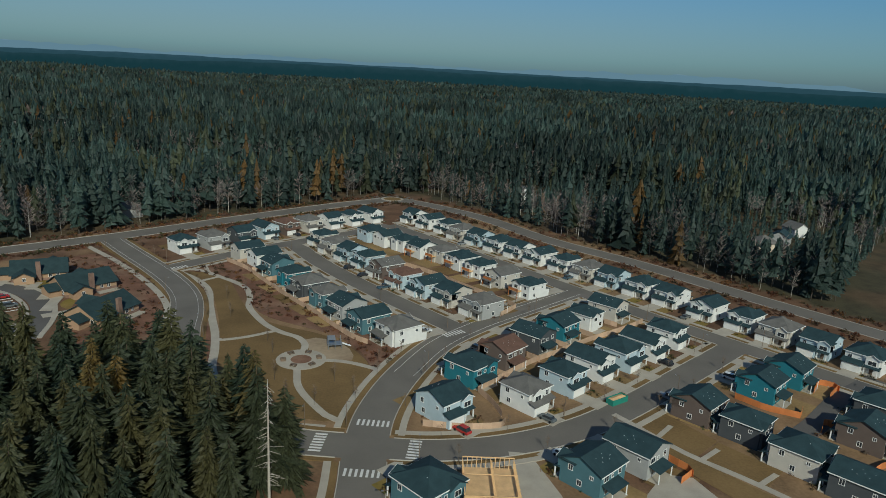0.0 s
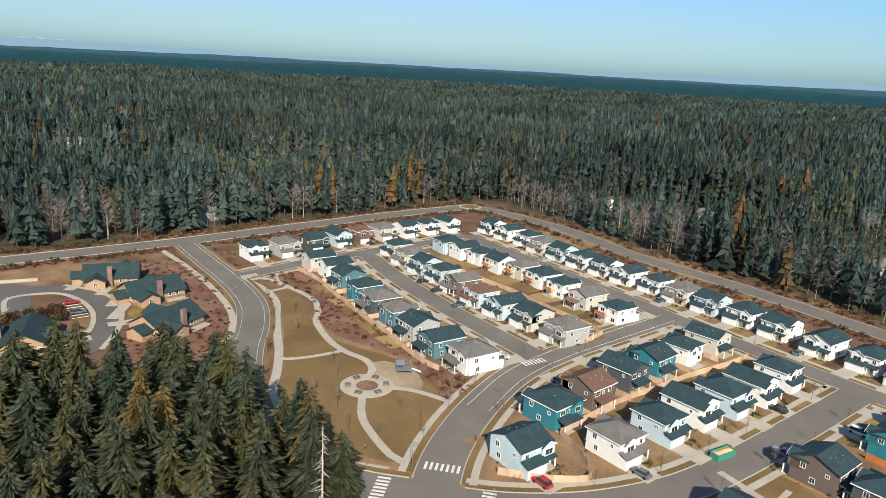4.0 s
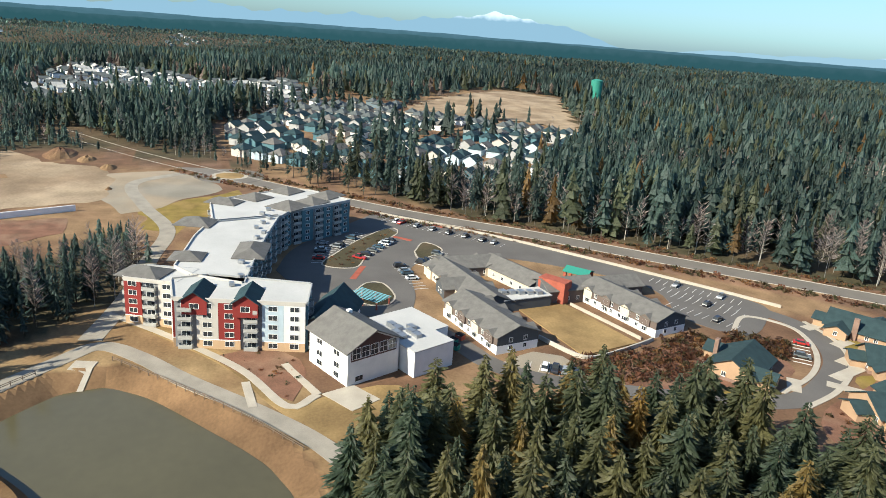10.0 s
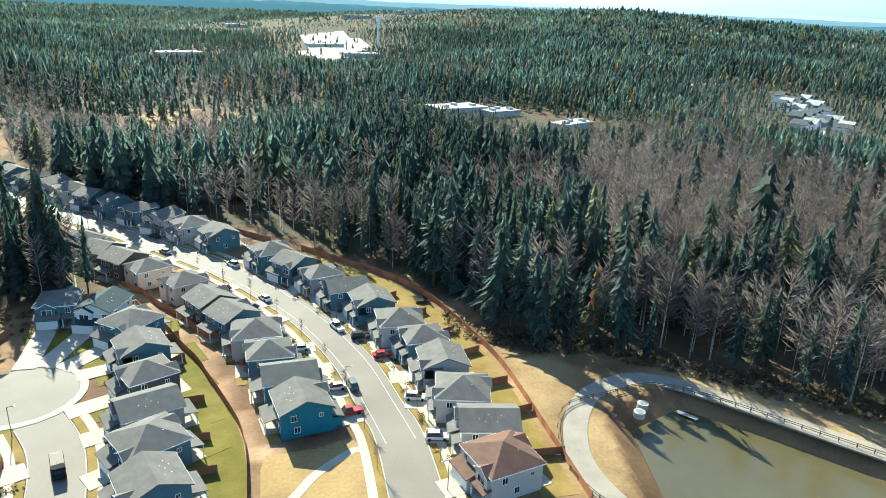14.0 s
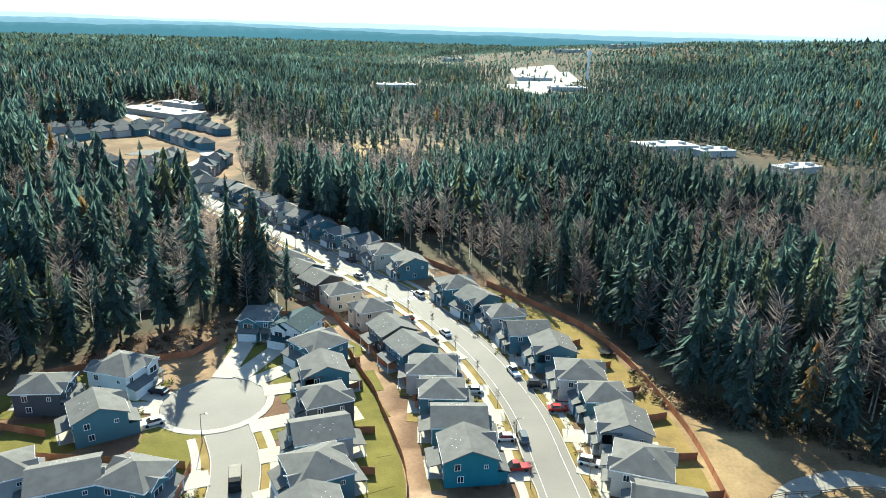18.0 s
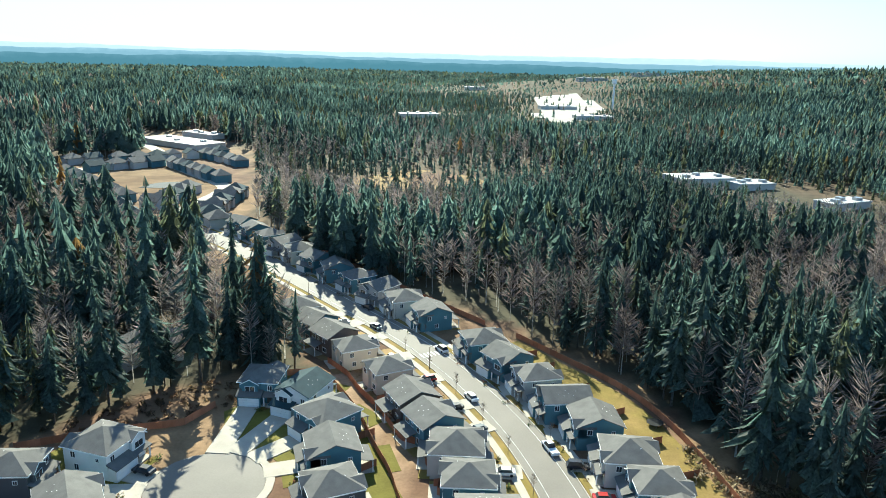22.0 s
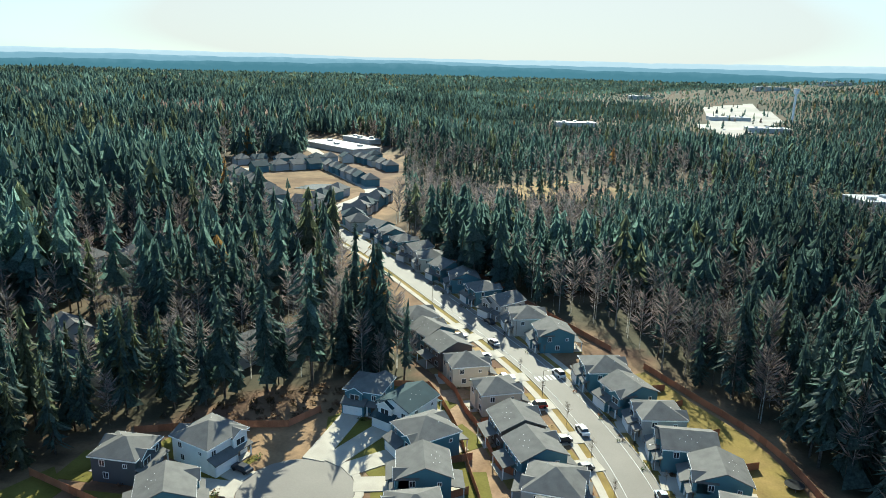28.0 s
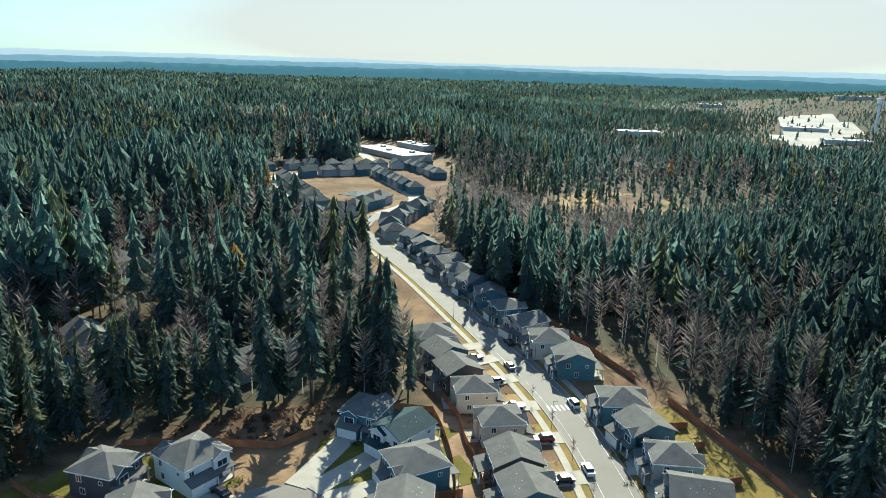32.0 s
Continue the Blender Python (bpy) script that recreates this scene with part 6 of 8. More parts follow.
def dividers(places, turn_street, mat, a0, a1, every=1, turn=None):
    for p, q in list(zip(places, places[1:]))[::every]:
        mid = (Vector(p) + Vector(q)) / 2
        a = facing(mid.x, mid.y, turn_street)[0] if turn is None else turn
        m = pose(mid.x, mid.y, 0, 0, 0, a)
        fence([(m @ Vector((0, a0, 0)))[:2], (m @ Vector((0, a1, 0)))[:2]], mat, "wooden fence between two back yards", False)


RED_FENCE, PALE_FENCE = "red-brown cedar board fence round back yards", "pale cedar board fence round back yards"
fence([(-69, -44), (-69, -68), (-68.5, -93), (-65.4, -111), (-60, -133), (-52, -149.6), (-39, -165), (-25, -181)], "cedar", RED_FENCE)
fence([(-16, -189), (5, -210), (30, -236), (60, -268)], "cedar", RED_FENCE)
fence([(-11, -50), (-9.8, -73), (-4.5, -90), (-1.2, -98.5), (1.1, -105), (6.2, -115), (12, -127.5), (20.5, -141), (27.6, -149.7)], "cedar", RED_FENCE)
fence([(26, -155), (19.4, -148.2), (14.2, -139.3), (8, -131), (0.8, -118), (-4.6, -116), (-6, -108), (-9.5, -106), (-9, -99), (-13, -98), (-12.5, -90), (-16, -88), (-15.5, -78), (-19, -70)], "cedar", RED_FENCE, False)
fence([(26, -148), (34, -146), (46, -141)], "cedar", RED_FENCE)
fence([(66, -72.5), (50, -72.5), (31.5, -72.5)], "cedar", RED_FENCE, False)
fence([(31.5, -72.5), (29.5, -58)], "cedar", RED_FENCE, False)
fence([(88, -84), (76, -82), (64, -80)], "cedar", RED_FENCE, False)
fence([(80, -104), (66, -112), (50, -118), (46, -128)], "cedar", RED_FENCE, False)
S4 = [(-15, -166), (-22, -155), (-29, -145), (-35, -134), (-41, -124), (-46, -111), (-50, -101), (-52, -89), (-53, -76), (-55, -64), (-54, -52)]
dividers(S4, "south", "cedar", 5.5, 16.2)
dividers([(18, -119), (14, -106), (11, -93), (9, -80), (7, -68), (5, -56)], "court", "cedar", 4.5, 13.5)
dividers([(7, -145), (-1, -131), (-7, -121), (-13, -110), (-16, -99), (-20, -88), (-22, -77)], "south", "cedar", 4.5, 8.6)
dividers([(1.6 + k * 9.9, -186 - k * 10.4) for k in range(7)], "south", "cedar", 4.5, 12)
fence([(-105, 278), (-94, 269), (-84, 257), (-74, 245), (-64, 233.5), (-55, 224), (-46, 213), (-37, 203), (-31, 199)], "pale_cedar", PALE_FENCE)
dividers([(-98, 286), (-88, 278), (-79, 267), (-69, 255), (-60, 244), (-51, 234), (-42, 224), (-33, 214)], "inner", "pale_cedar", 4.5, 10.5, turn=134)
fence([(3, 172), (10, 182), (19, 194), (28, 203), (39, 215), (51, 226), (62, 238)], "pale_cedar", PALE_FENCE)
fence([(-10, 151.5), (0, 151.2), (9, 153.5), (10.5, 157)], "pale_cedar", PALE_FENCE)
fence([(3, 172), (7, 165), (9.5, 158)], "pale_cedar", PALE_FENCE)
dividers([(0, 181), (9, 194), (19, 208), (28, 219), (38, 230), (48, 242)], "main", "pale_cedar", 4.5, 10, turn=-129)
dividers([(27, 179), (36, 190), (46, 199), (55, 208), (65, 219)], "east", "pale_cedar", 4.5, 9.5, turn=48)
fence([(-66, 322), (-52, 308), (-40, 298), (-29, 288), (-16, 277), (-6, 266), (4, 256), (13, 247)], "pale_cedar", PALE_FENCE)
fence([(13, 247), (16, 243), (9, 231)], "pale_cedar", PALE_FENCE, False)
for p in ([(46.8, 144.1), (51, 139.4), (46.3, 134.2)], [(73.6, 179.9), (79.4, 173.8), (87.3, 170.5), (89.9, 175.5)], [(97.9, 186.9), (102, 193.7), (106.5, 190.8), (100.7, 183.9)], [(89.4, 163.4), (92.3, 168.7), (96.9, 159.1)], [(100, 152), (108, 158), (112, 166)], [(90, 143), (96, 148), (100, 150)]):
    fence(p, "orange_cedar", "bright orange cedar fence beside a new house", False)

# ---- cars ----
CAR_TONES = [((0.7, 0.7, 0.68), "white"), ((0.03, 0.03, 0.035), "black"), ((0.25, 0.26, 0.27), "silver grey"), ((0.06, 0.1, 0.13), "dark blue"), ((0.35, 0.03, 0.025), "red"), ((0.12, 0.13, 0.13), "grey"), ((0.7, 0.7, 0.68), "white"), ((0.03, 0.03, 0.035), "black"), ((0.25, 0.26, 0.27), "silver grey")]


def make_car(long, high, cab):
    c = new("car")
    w = 0.9
    side = [(-long / 2, 0.35), (long / 2, 0.35), (long / 2, 0.75), (long / 2 - 0.15, 0.92), (-long / 2 + 0.1, 0.98), (-long / 2, 0.8)]
    bm = bmesh.new()
    solid(bm, [(x, w, z) for x, z in side], [(x, -w, z) for x, z in side])
    part("body", bm, M["carpaint"], c)
    top = [(cab[0], 0.95), (cab[1], 0.93), (cab[1] - 0.75, high), (cab[0] + 0.35, high)]
    bm = bmesh.new()
    solid(bm, [(x, (w - 0.06) if z < 1.2 else (w - 0.2), z) for x, z in top], [(x, (-w + 0.06) if z < 1.2 else (-w + 0.2), z) for x, z in top])
    part("cabin", bm, M["glass"], c, "dark glass cabin")
    part("car_roof", box(bmesh.new(), cab[0] + 0.4, -w + 0.24, high + 0.003, cab[1] - 0.8, w - 0.24, high + 0.05), M["carpaint"], c)
    for x in (-long * 0.31, long * 0.31):
        for y in (-w + 0.02, w - 0.02):
            bm = tube(bmesh.new(), 0, 0, -0.12, 0.12, 0.34, 0.34, 12)
            part("wheel", bm, M["rubber"], c, at=pose(x, y, 0.34, 90, 0, 0))
    return c


CARS = [make_car(4.6, 1.48, (-1.7, 1.35)), make_car(4.8, 1.75, (-2.2, 1.3)), make_car(5.6, 1.85, (-0.7, 1.7))]
parked = []


def park(x, y, a, group="cars parked on the estate", z=0.12, tone=None):
    if any(math.dist((x, y), p) < 2.4 for p in parked):
        return
    parked.append((x, y))
    kind = rc.choice((0, 0, 1, 1, 2))
    c = copy_thing(CARS[kind], pose(x, y, z, 0, 0, a))
    rgb, word = CAR_TONES[tone] if tone is not None else rc.choice(CAR_TONES)
    for o in c.children:
        o.color = (*rgb, 1)
    tagged(c, f"{word} {('saloon car', 'sport utility car', 'pickup truck')[kind]} parked on paved ground", "car", group)


for x, y, a, far, street in PLACED:
    reach = far - ROADS[street][1] / 2
    if 8.5 < reach < 22 and rc.random() < (0.42 if street in ("south", "court") else 0.3) and math.dist((x, y), (-20, 20)) < 330:
        m = pose(x, y, 0, 0, 0, a)
        q = m @ Vector((-1.85 + rc.choice((-1.2, 1.2)), -8.8, 0))
        park(q.x, q.y, a + 90, z=0.22)
for k, s in ((4, 1), (9, -1), (14, 1), (19, -1), (24, 1), (27, -1), (33, 1)):
    line = curve(SOUTH[1:9], 5.0)
    if k < len(line) - 1:
        q, w = line[k], (line[k + 1] - line[k]).normalized()
        park(q.x - s * 3.6 * w.y, q.y + s * 3.6 * w.x, math.degrees(math.atan2(w.y, w.x)), tone=(0, 1, 0, 2, 5, 0, 1)[k % 7])


def stalls(a, b, depth, fill_share, name="parking_lines"):
    """A row of stalls from a to b, lines at right angles on its left, some with cars."""
    a, b = Vector(a), Vector(b)
    way = (b - a).normalized()
    side = Vector((-way.y, way.x))
    bm = bmesh.new()
    n = int((b - a).length / 2.7)
    for k in range(n + 1):
        q = a + way * 2.7 * k
        strip(bm, [q, q + side * depth], 0.14, 0.0, 0.14)
        if k < n and rc.random() < fill_share:
            c = q + way * 1.35 + side * depth * 0.5
            park(c.x, c.y, math.degrees(math.atan2(side.y, side.x)), "cars in the car park", 0.12)
    tagged(part(name, bm, M["paint"]), "white painted parking bay lines", "marking", kind="stuff")


stalls((-222, 205), (-194, 225), -5.2, 0.25)
stalls((-212, 203), (-188, 219), -5.0, 0.2)
stalls((-203, 199), (-180, 212), 5.0, 0.25)
stalls((-198, 196), (-176, 207), -5.0, 0.2)
stalls((-312, 122), (-268, 164), -5.2, 0.45)
stalls((-251, 97), (-278, 119), 5.0, 0.6)
stalls((-262, 82), (-292, 104), -5.0, 0.4)
stalls((-252, 84), (-280, 90), 5.0, 0.3)
stalls((-246, 108), (-220, 110), 5.0, 0.35)
stalls((-262, 130), (-247, 116), 5.0, 0.5)
stalls((-160, 219), (-147, 207), -5.0, 0.5)
stalls((-160, 124), (-152, 136), 5.0, 0.5)
for c in CARS:
    for o in [*c.children, c]:
        bpy.data.objects.remove(o)

# ---- building site and small things ----
site = tagged(new("timber_frame_house"), "house under construction, bare yellow timber frame", "house")
site.matrix_basis = pose(6, 124, 0, 0, 0, 4)
part("deck", box(bmesh.new(), -5.5, -7, 2.6, 5.5, 7, 2.85), M["timber"], site)
part("slab", box(bmesh.new(), -5.6, -7.1, -0.2, 5.6, 7.1, 0.2), M["concrete"], site, "concrete slab")
stud = mesh_of("stud", box(bmesh.new(), -0.07, -0.07, 0, 0.07, 0.07, 2.4), M["timber"])
for z in (0.2, 2.86):
    for k in range(12):
        for y in (-6.9, 6.9):
            part("stud", stud, None, site, at=pose(-5.4 + 0.98 * k, y, z))
    for k in range(1, 14):
        for x in (-5.4, 5.4, 0.6):
            part("stud", stud, None, site, at=pose(x, -6.9 + 0.98 * k, z))
for y in (-6.9, 6.9, 0.5):
    part("plate", box(bmesh.new(), -5.5, y - 0.08, 5.26, 5.5, y + 0.08, 5.45), M["timber"], site)
part("sheathing", box(bmesh.new(), -5.6, -7.06, 2.86, -2.2, -6.98, 5.3), M["timber"], site, "plywood sheathing")
skip = tagged(new("skip_container"), "teal steel waste container full of rubble", "container")
skip.matrix_basis = pose(40, 172, 0.1, 0, 0, 40)
for x0, y0, x1, y1 in ((-3, -1.2, -2.92, 1.2), (2.92, -1.2, 3, 1.2), (-2.92, -1.2, 2.92, -1.12), (-2.92, 1.12, 2.92, 1.2)):
    part("side", box(bmesh.new(), x0, y0, 0.15, x1, y1, 1.6), M["tank"], skip)
part("rubble", hip(bmesh.new(), -2.9, 2.9, -1.1, 1.1, 1.2, 0.35, 0.0, 0.1), M["timber"], skip, "pile of rubble")
part("floor", box(bmesh.new(), -3, -1.2, 0, 3, 1.2, 0.15), M["tank"], skip)
tramp = tagged(new("trampoline"), "round dark trampoline on a back lawn", "trampoline")
tramp.matrix_basis = pose(-57, -132, 0.1)
part("mat", tube(bmesh.new(), 0, 0, 0.75, 0.82, 1.9, 1.9, 18), M["rubber"], tramp)
for k in range(4):
    part("leg", tube(bmesh.new(), 1.7 * math.cos(k * 1.571), 1.7 * math.sin(k * 1.571), 0, 0.75, 0.05, 0.05, 6), M["steel"], tramp)


truck = tagged(new("delivery_truck"), "dark truck with a pale load parked on the court", "truck")
truck.matrix_basis = pose(21.6, -69, 0.1, 0, 0, 108)
part("chassis", box(bmesh.new(), -3.4, -1.1, 0.5, 3.4, 1.1, 0.8), M["rubber"], truck)
cab_ = bmesh.new()
solid(cab_, [(1.5, -1.1, 0.81), (3.5, -1.1, 0.81), (3.5, 1.1, 0.81), (1.5, 1.1, 0.81)], [(1.6, -1.0, 2.5), (3.0, -1.0, 2.5), (3.0, 1.0, 2.5), (1.6, 1.0, 2.5)])
part("cab", cab_, M["rubber"], truck)
part("windscreen", box(bmesh.new(), 3.05, -0.85, 1.6, 3.3, 0.85, 2.2), M["glass"], truck)
part("load", hip(bmesh.new(), -3.3, 1.3, -1.05, 1.05, 1.7, 0.12, 0.0, 0.2), M["gravel"], truck, "pale stacked load")
part("bed", box(bmesh.new(), -3.4, -1.15, 0.81, 1.4, 1.15, 1.69), M["rubber"], truck)
for x in (-2.2, 2.3):
    for y in (-1.0, 1.0):
        wheel = part("wheel", tube(bmesh.new(), 0, 0, -0.14, 0.14, 0.48, 0.48, 12), M["rubber"], truck, at=pose(x, y, 0.46, 90, 0, 0))
        part("rim", tube(bmesh.new(), 0, 0, -0.16, 0.16, 0.26, 0.26, 12), M["steel"], wheel, "steel rim")


def street_lamp(x, y, a):
    s = tagged(new("street_lamp"), "slim dark street lamp beside the kerb", "street lamp", "street lamps on the estate")
    s.matrix_basis = pose(x, y, 0.1, 0, 0, a)
    part("pole", tube(bmesh.new(), 0, 0, 0, 6.4, 0.09, 0.06, 8), M["rail"], s)
    part("arm", box(bmesh.new(), 0, -0.04, 6.3, 1.1, 0.04, 6.38), M["rail"], s)
    head = part("head", box(bmesh.new(), 0.8, -0.14, 6.2, 1.4, 0.14, 6.3), M["steel"], s, "flat lamp head")
    part("lens", box(bmesh.new(), 0.9, -0.1, 6.17, 1.32, 0.1, 6.197), M["trim"], head, "pale lamp lens")


for key, every in (("south", 9), ("main", 8), ("cross", 9), ("inner", 9), ("east", 9), ("boulevard", 9), ("court", 8)):
    line = curve(ROADS[key][0], 4.0)
    for k in range(3, len(line) - 1, every):
        w = (line[k + 1] - line[k]).normalized()
        s = 1 if (k // every) % 2 else -1
        o = ROADS[key][1] / 2 + 0.8
        q = line[k] + Vector((-w.y, w.x)) * s * o
        if q.y > -260:
            street_lamp(q.x, q.y, math.degrees(math.atan2(w.y, w.x)) - 90 * s)

for ob in [o for o in bpy.data.objects if o.name.split(".")[0] in ("patio_post", "porch_post", "patio", "patio_roof") or (o.name.split(".")[0] == "window" and o.parent.name.split(".")[0] == "house" and o.matrix_basis.translation.z < 2)]:
    q = (ob.parent.matrix_basis @ ob.matrix_basis).translation
    row_s4 = ob.parent.location.x < -14 and -170 < ob.parent.location.y < -45 and (ob.parent.location.x < -26 or ob.parent.location.y < -150)
    if math.dist(q[:2], (-20, 20)) > 265 or (row_s4 and ob.name.startswith(("patio_roof", "patio_post"))):
        bpy.data.objects.remove(ob)

# ---- young street trees ----
twigs_ = tube(bmesh.new(), 0, 0, -0.2, 1.9, 0.05, 0.035, 6)
SAPLING_TRUNK = mesh_of("trunk", twigs_, M["bark"])
crown_ = bmesh.new()
rs = random.Random(31)
for k in range(46):
    a, z = rs.uniform(0, 6.283), rs.uniform(1.7, 3.6)
    reach, rise = rs.uniform(0.35, 1.0) * (1.15 - abs(z - 2.5) * 0.35), rs.uniform(0.35, 1.1)
    c, s_ = math.cos(a), math.sin(a)
    crown_.faces.new([crown_.verts.new(p) for p in ((0.02 * s_, -0.02 * c, z), (-0.02 * s_, 0.02 * c, z), (c * reach, s_ * reach, z + rise))])
    crown_.faces.new([crown_.verts.new(p) for p in ((c * reach * 0.4, s_ * reach * 0.4, z + rise * 0.4), (c * reach * 0.45, s_ * reach * 0.45, z + rise * 0.42 + 0.05), (c * reach - s_ * 0.4, s_ * reach + c * 0.4, z + rise * 0.9))])
SAPLING_CROWN = mesh_of("crown", crown_, M["rail"])


def sapling(x, y, z=0.1):
    tree = tagged(new("young_tree"), "slim leafless young tree staked beside a street", "tree", "young street trees")
    s = rs.uniform(0.85, 1.5)
    tree.matrix_basis = pose(x, y, z, 0, 0, rs.uniform(0, 360)) @ Matrix.Diagonal((s, s, s, 1))
    part("trunk", SAPLING_TRUNK, None, tree)
    part("crown", SAPLING_CROWN, None, tree, "bare grey twigs")


for name, off, gap_, lo, hi in (("boulevard", 6.4, 16, 20, 150), ("main", 6.3, 16, 60, 170), ("main", -6.3, 17, 62, 160), ("east", 5.7, 17, 18, 130), ("east", -5.7, 19, 20, 130), ("south", 5.9, 15, 20, 170), ("south", -5.9, 16, 20, 170)):
    line = beside(curve(ROADS[name][0], 1.0), off)
    for k in range(lo, min(hi, len(line) - 1), gap_):
        q = line[k]
        if all(to_line([np.array(p) for p in FAR_LINES[o]], q.x, q.y) > ROADS[o][1] / 2 + 1 for o in ROADS if o != name):
            sapling(q.x, q.y)
for x, y in ((-62, 196), (-58, 188), (-60, 176), (-52, 170), (-46, 160), (-38, 158), (-36, 172), (-74, 226), (-80, 214), (-68, 216), (-88, 232), (-84, 240), (-30, 168), (-26, 186)):
    sapling(x, y, 0.02)

# ---- far estates ----
FAR_WALL = mesh_of("house", gable_body(bmesh.new(), -4.8, 4.8, -5.5, 5.5, -6, 4.7, 0.62, "y"), M["siding"])
FAR_ROOF = mesh_of("roof", gable(bmesh.new(), -4.8, 4.8, -5.5, 5.5, 4.7, 0.62, "y", 0.6, 0.3), M["shingle"])
FAR_WALL2 = mesh_of("house", gable_body(box(bmesh.new(), -5, -5.5, -6, 5, 5.5, 4.8), -1, 3, -6.6, -5, -6, 4.4, 0.6, "y"), M["siding"])
FAR_ROOF2 = mesh_of("roof", gable(hip(bmesh.new(), -5, 5, -5.5, 5.5, 4.8, 0.62, 0.6, 0.3), -1, 3, -6.6, -2.5, 4.4, 0.6, "y", 0.4, 0.2), M["shingle"])
far_homes = []


def far_house(x, y, a, wall, roof, group):
    hipped = rc.random() < 0.7
    h = tagged(new("house", FAR_WALL2 if hipped else FAR_WALL), f"two-storey {WALL_WORDS[wall]} house with {ROOF_WORDS[roof]} roof among trees", "house", group)
    h.matrix_basis = pose(x, y, float(height(x, y)), 0, 0, a)
    h.color = (*WALLS[wall], 1)
    t = part("roof", FAR_ROOF2 if hipped else FAR_ROOF, None, h)
    t.color = (*ROOFS[roof], 1)
    far_homes.append((x, y))


def far_rows(name, poly, turn, gap_x, gap_y, label, keep=0.8):
    """Houses too far off to pick apart: pale walls and roofs in one mesh."""
    bm = bmesh.new()
    c, s = math.cos(radians(turn)), math.sin(radians(turn))
    for i in range(-40, 41):
        for k in range(-40, 41):
            u, v = i * gap_x, k * gap_y
            x, y = poly[0][0] + c * u - s * v, poly[0][1] + s * u + c * v
            if inside(poly, np.array(x), np.array(y)) and rc.random() < keep:
                w, d = rc.uniform(4.5, 6), rc.uniform(5, 7)
                z = float(height(x, y))
                q = len(bm.verts)
                box(bm, -w, -d, -3, w, d, 5.0, rc.choice((0, 0, 2)))
                gable(bm, -w, w, -d, d, 5.0, 0.5, rc.choice("xy"), 0.6, 0.3, rc.choice((1, 1, 3)))
                bm.verts.ensure_lookup_table()
                bmesh.ops.transform(bm, matrix=pose(x + rc.uniform(-2, 2), y + rc.uniform(-2, 2), z, 0, 0, turn + rc.choice((0, 90)) + rc.uniform(-8, 8)), verts=bm.verts[q:])
                far_homes.append((x, y))
    ob = part(name, bm, [M["trim"], M["far_roof"], M["far_slate"], M["far_grey"]])
    tagged(ob, label, "houses", kind="stuff")


def estate(poly, turn, gap_x, gap_y, walls, roofs, group, keep=1.0):
    c, s = math.cos(radians(turn)), math.sin(radians(turn))
    spots_ = []
    for i in range(-40, 41):
        for k in range(-40, 41):
            u, v = i * gap_x + rc.uniform(-1, 1), k * gap_y + (4 if k % 2 else -4)
            x, y = poly[0][0] + c * u - s * v, poly[0][1] + s * u + c * v
            if inside(poly, np.array(x), np.array(y)) and not inside(GREEN, np.array(x), np.array(y)) and rc.random() < keep:
                spots_.append((math.dist((x, y), (-60, 30)), x, y, turn + (180 if k % 2 else 0) + rc.uniform(-6, 6)))
    spots_.sort()
    for _, x, y, a in spots_[:140]:
        far_house(x, y, a, rc.choice(walls), rc.choice(roofs), group)
    bm = bmesh.new()
    for _, x, y, a in spots_[140:]:
        q = len(bm.verts)
        tone = rc.choice((0, 1, 1, 2))
        box(bm, -5, -5.5, -6, 5, 5.5, 4.4, tone)
        hip(bm, -5, 5, -5.5, 5.5, 4.4, 0.66, 0.7, 0.3, 3)
        bm.verts.ensure_lookup_table()
        bmesh.ops.transform(bm, matrix=pose(x, y, float(height(x, y)), 0, 0, a), verts=bm.verts[q:])
        far_homes.append((x, y))
    tagged(part("far_estate_houses", bm, [M["trim"], M["far_grey"], M["far_slate"], M["far_roof"]]), "far houses with dark roofs, pale and slate walls", "houses", kind="stuff")


WEST = [(-356, 194), (-366, 166), (-388, 138), (-408, 110), (-436, 86), (-460, 64), (-520, 60), (-591, 57), (-700, 120), (-753, 151), (-765, 190), (-760, 238), (-690, 235), (-655, 300), (-600, 345), (-590, 385), (-520, 335), (-478, 300), (-391, 230)]
GREEN = [(-520, 186), (-570, 190), (-604, 254), (-540, 240)]
estate(WEST, 48, 14.2, 22.5, ["white", "beige", "grey", "slate", "pale_blue", "grey", "slate"], ["dark", "dark", "dark", "grey"], "houses of the western estate", 0.84)
zone("estate_green", GREEN, "yard_grass", 0.1, "green lawn among the houses", "lawn")
far_rows("distant_houses", [(-692, -106), (-684, -66), (-737, -41), (-714, 30), (-742, 116), (-873, 168), (-1020, 158), (-963, 52), (-1213, -110), (-1118, -148), (-804, -130)], 20, 16, 24, "distant pale houses with dark roofs among trees", 0.75)
far_rows("distant_town", [(-1600, -560), (-2300, -380), (-2700, -900), (-1900, -900)], 10, 42, 60, "distant pale houses of a town in the forest", 0.5)
far_rows("distant_village", [(-2100, -120), (-2600, 70), (-2900, -60)], 10, 40, 50, "distant pale houses of a village in the forest", 0.5)
SF = "houses of the far southern estate"
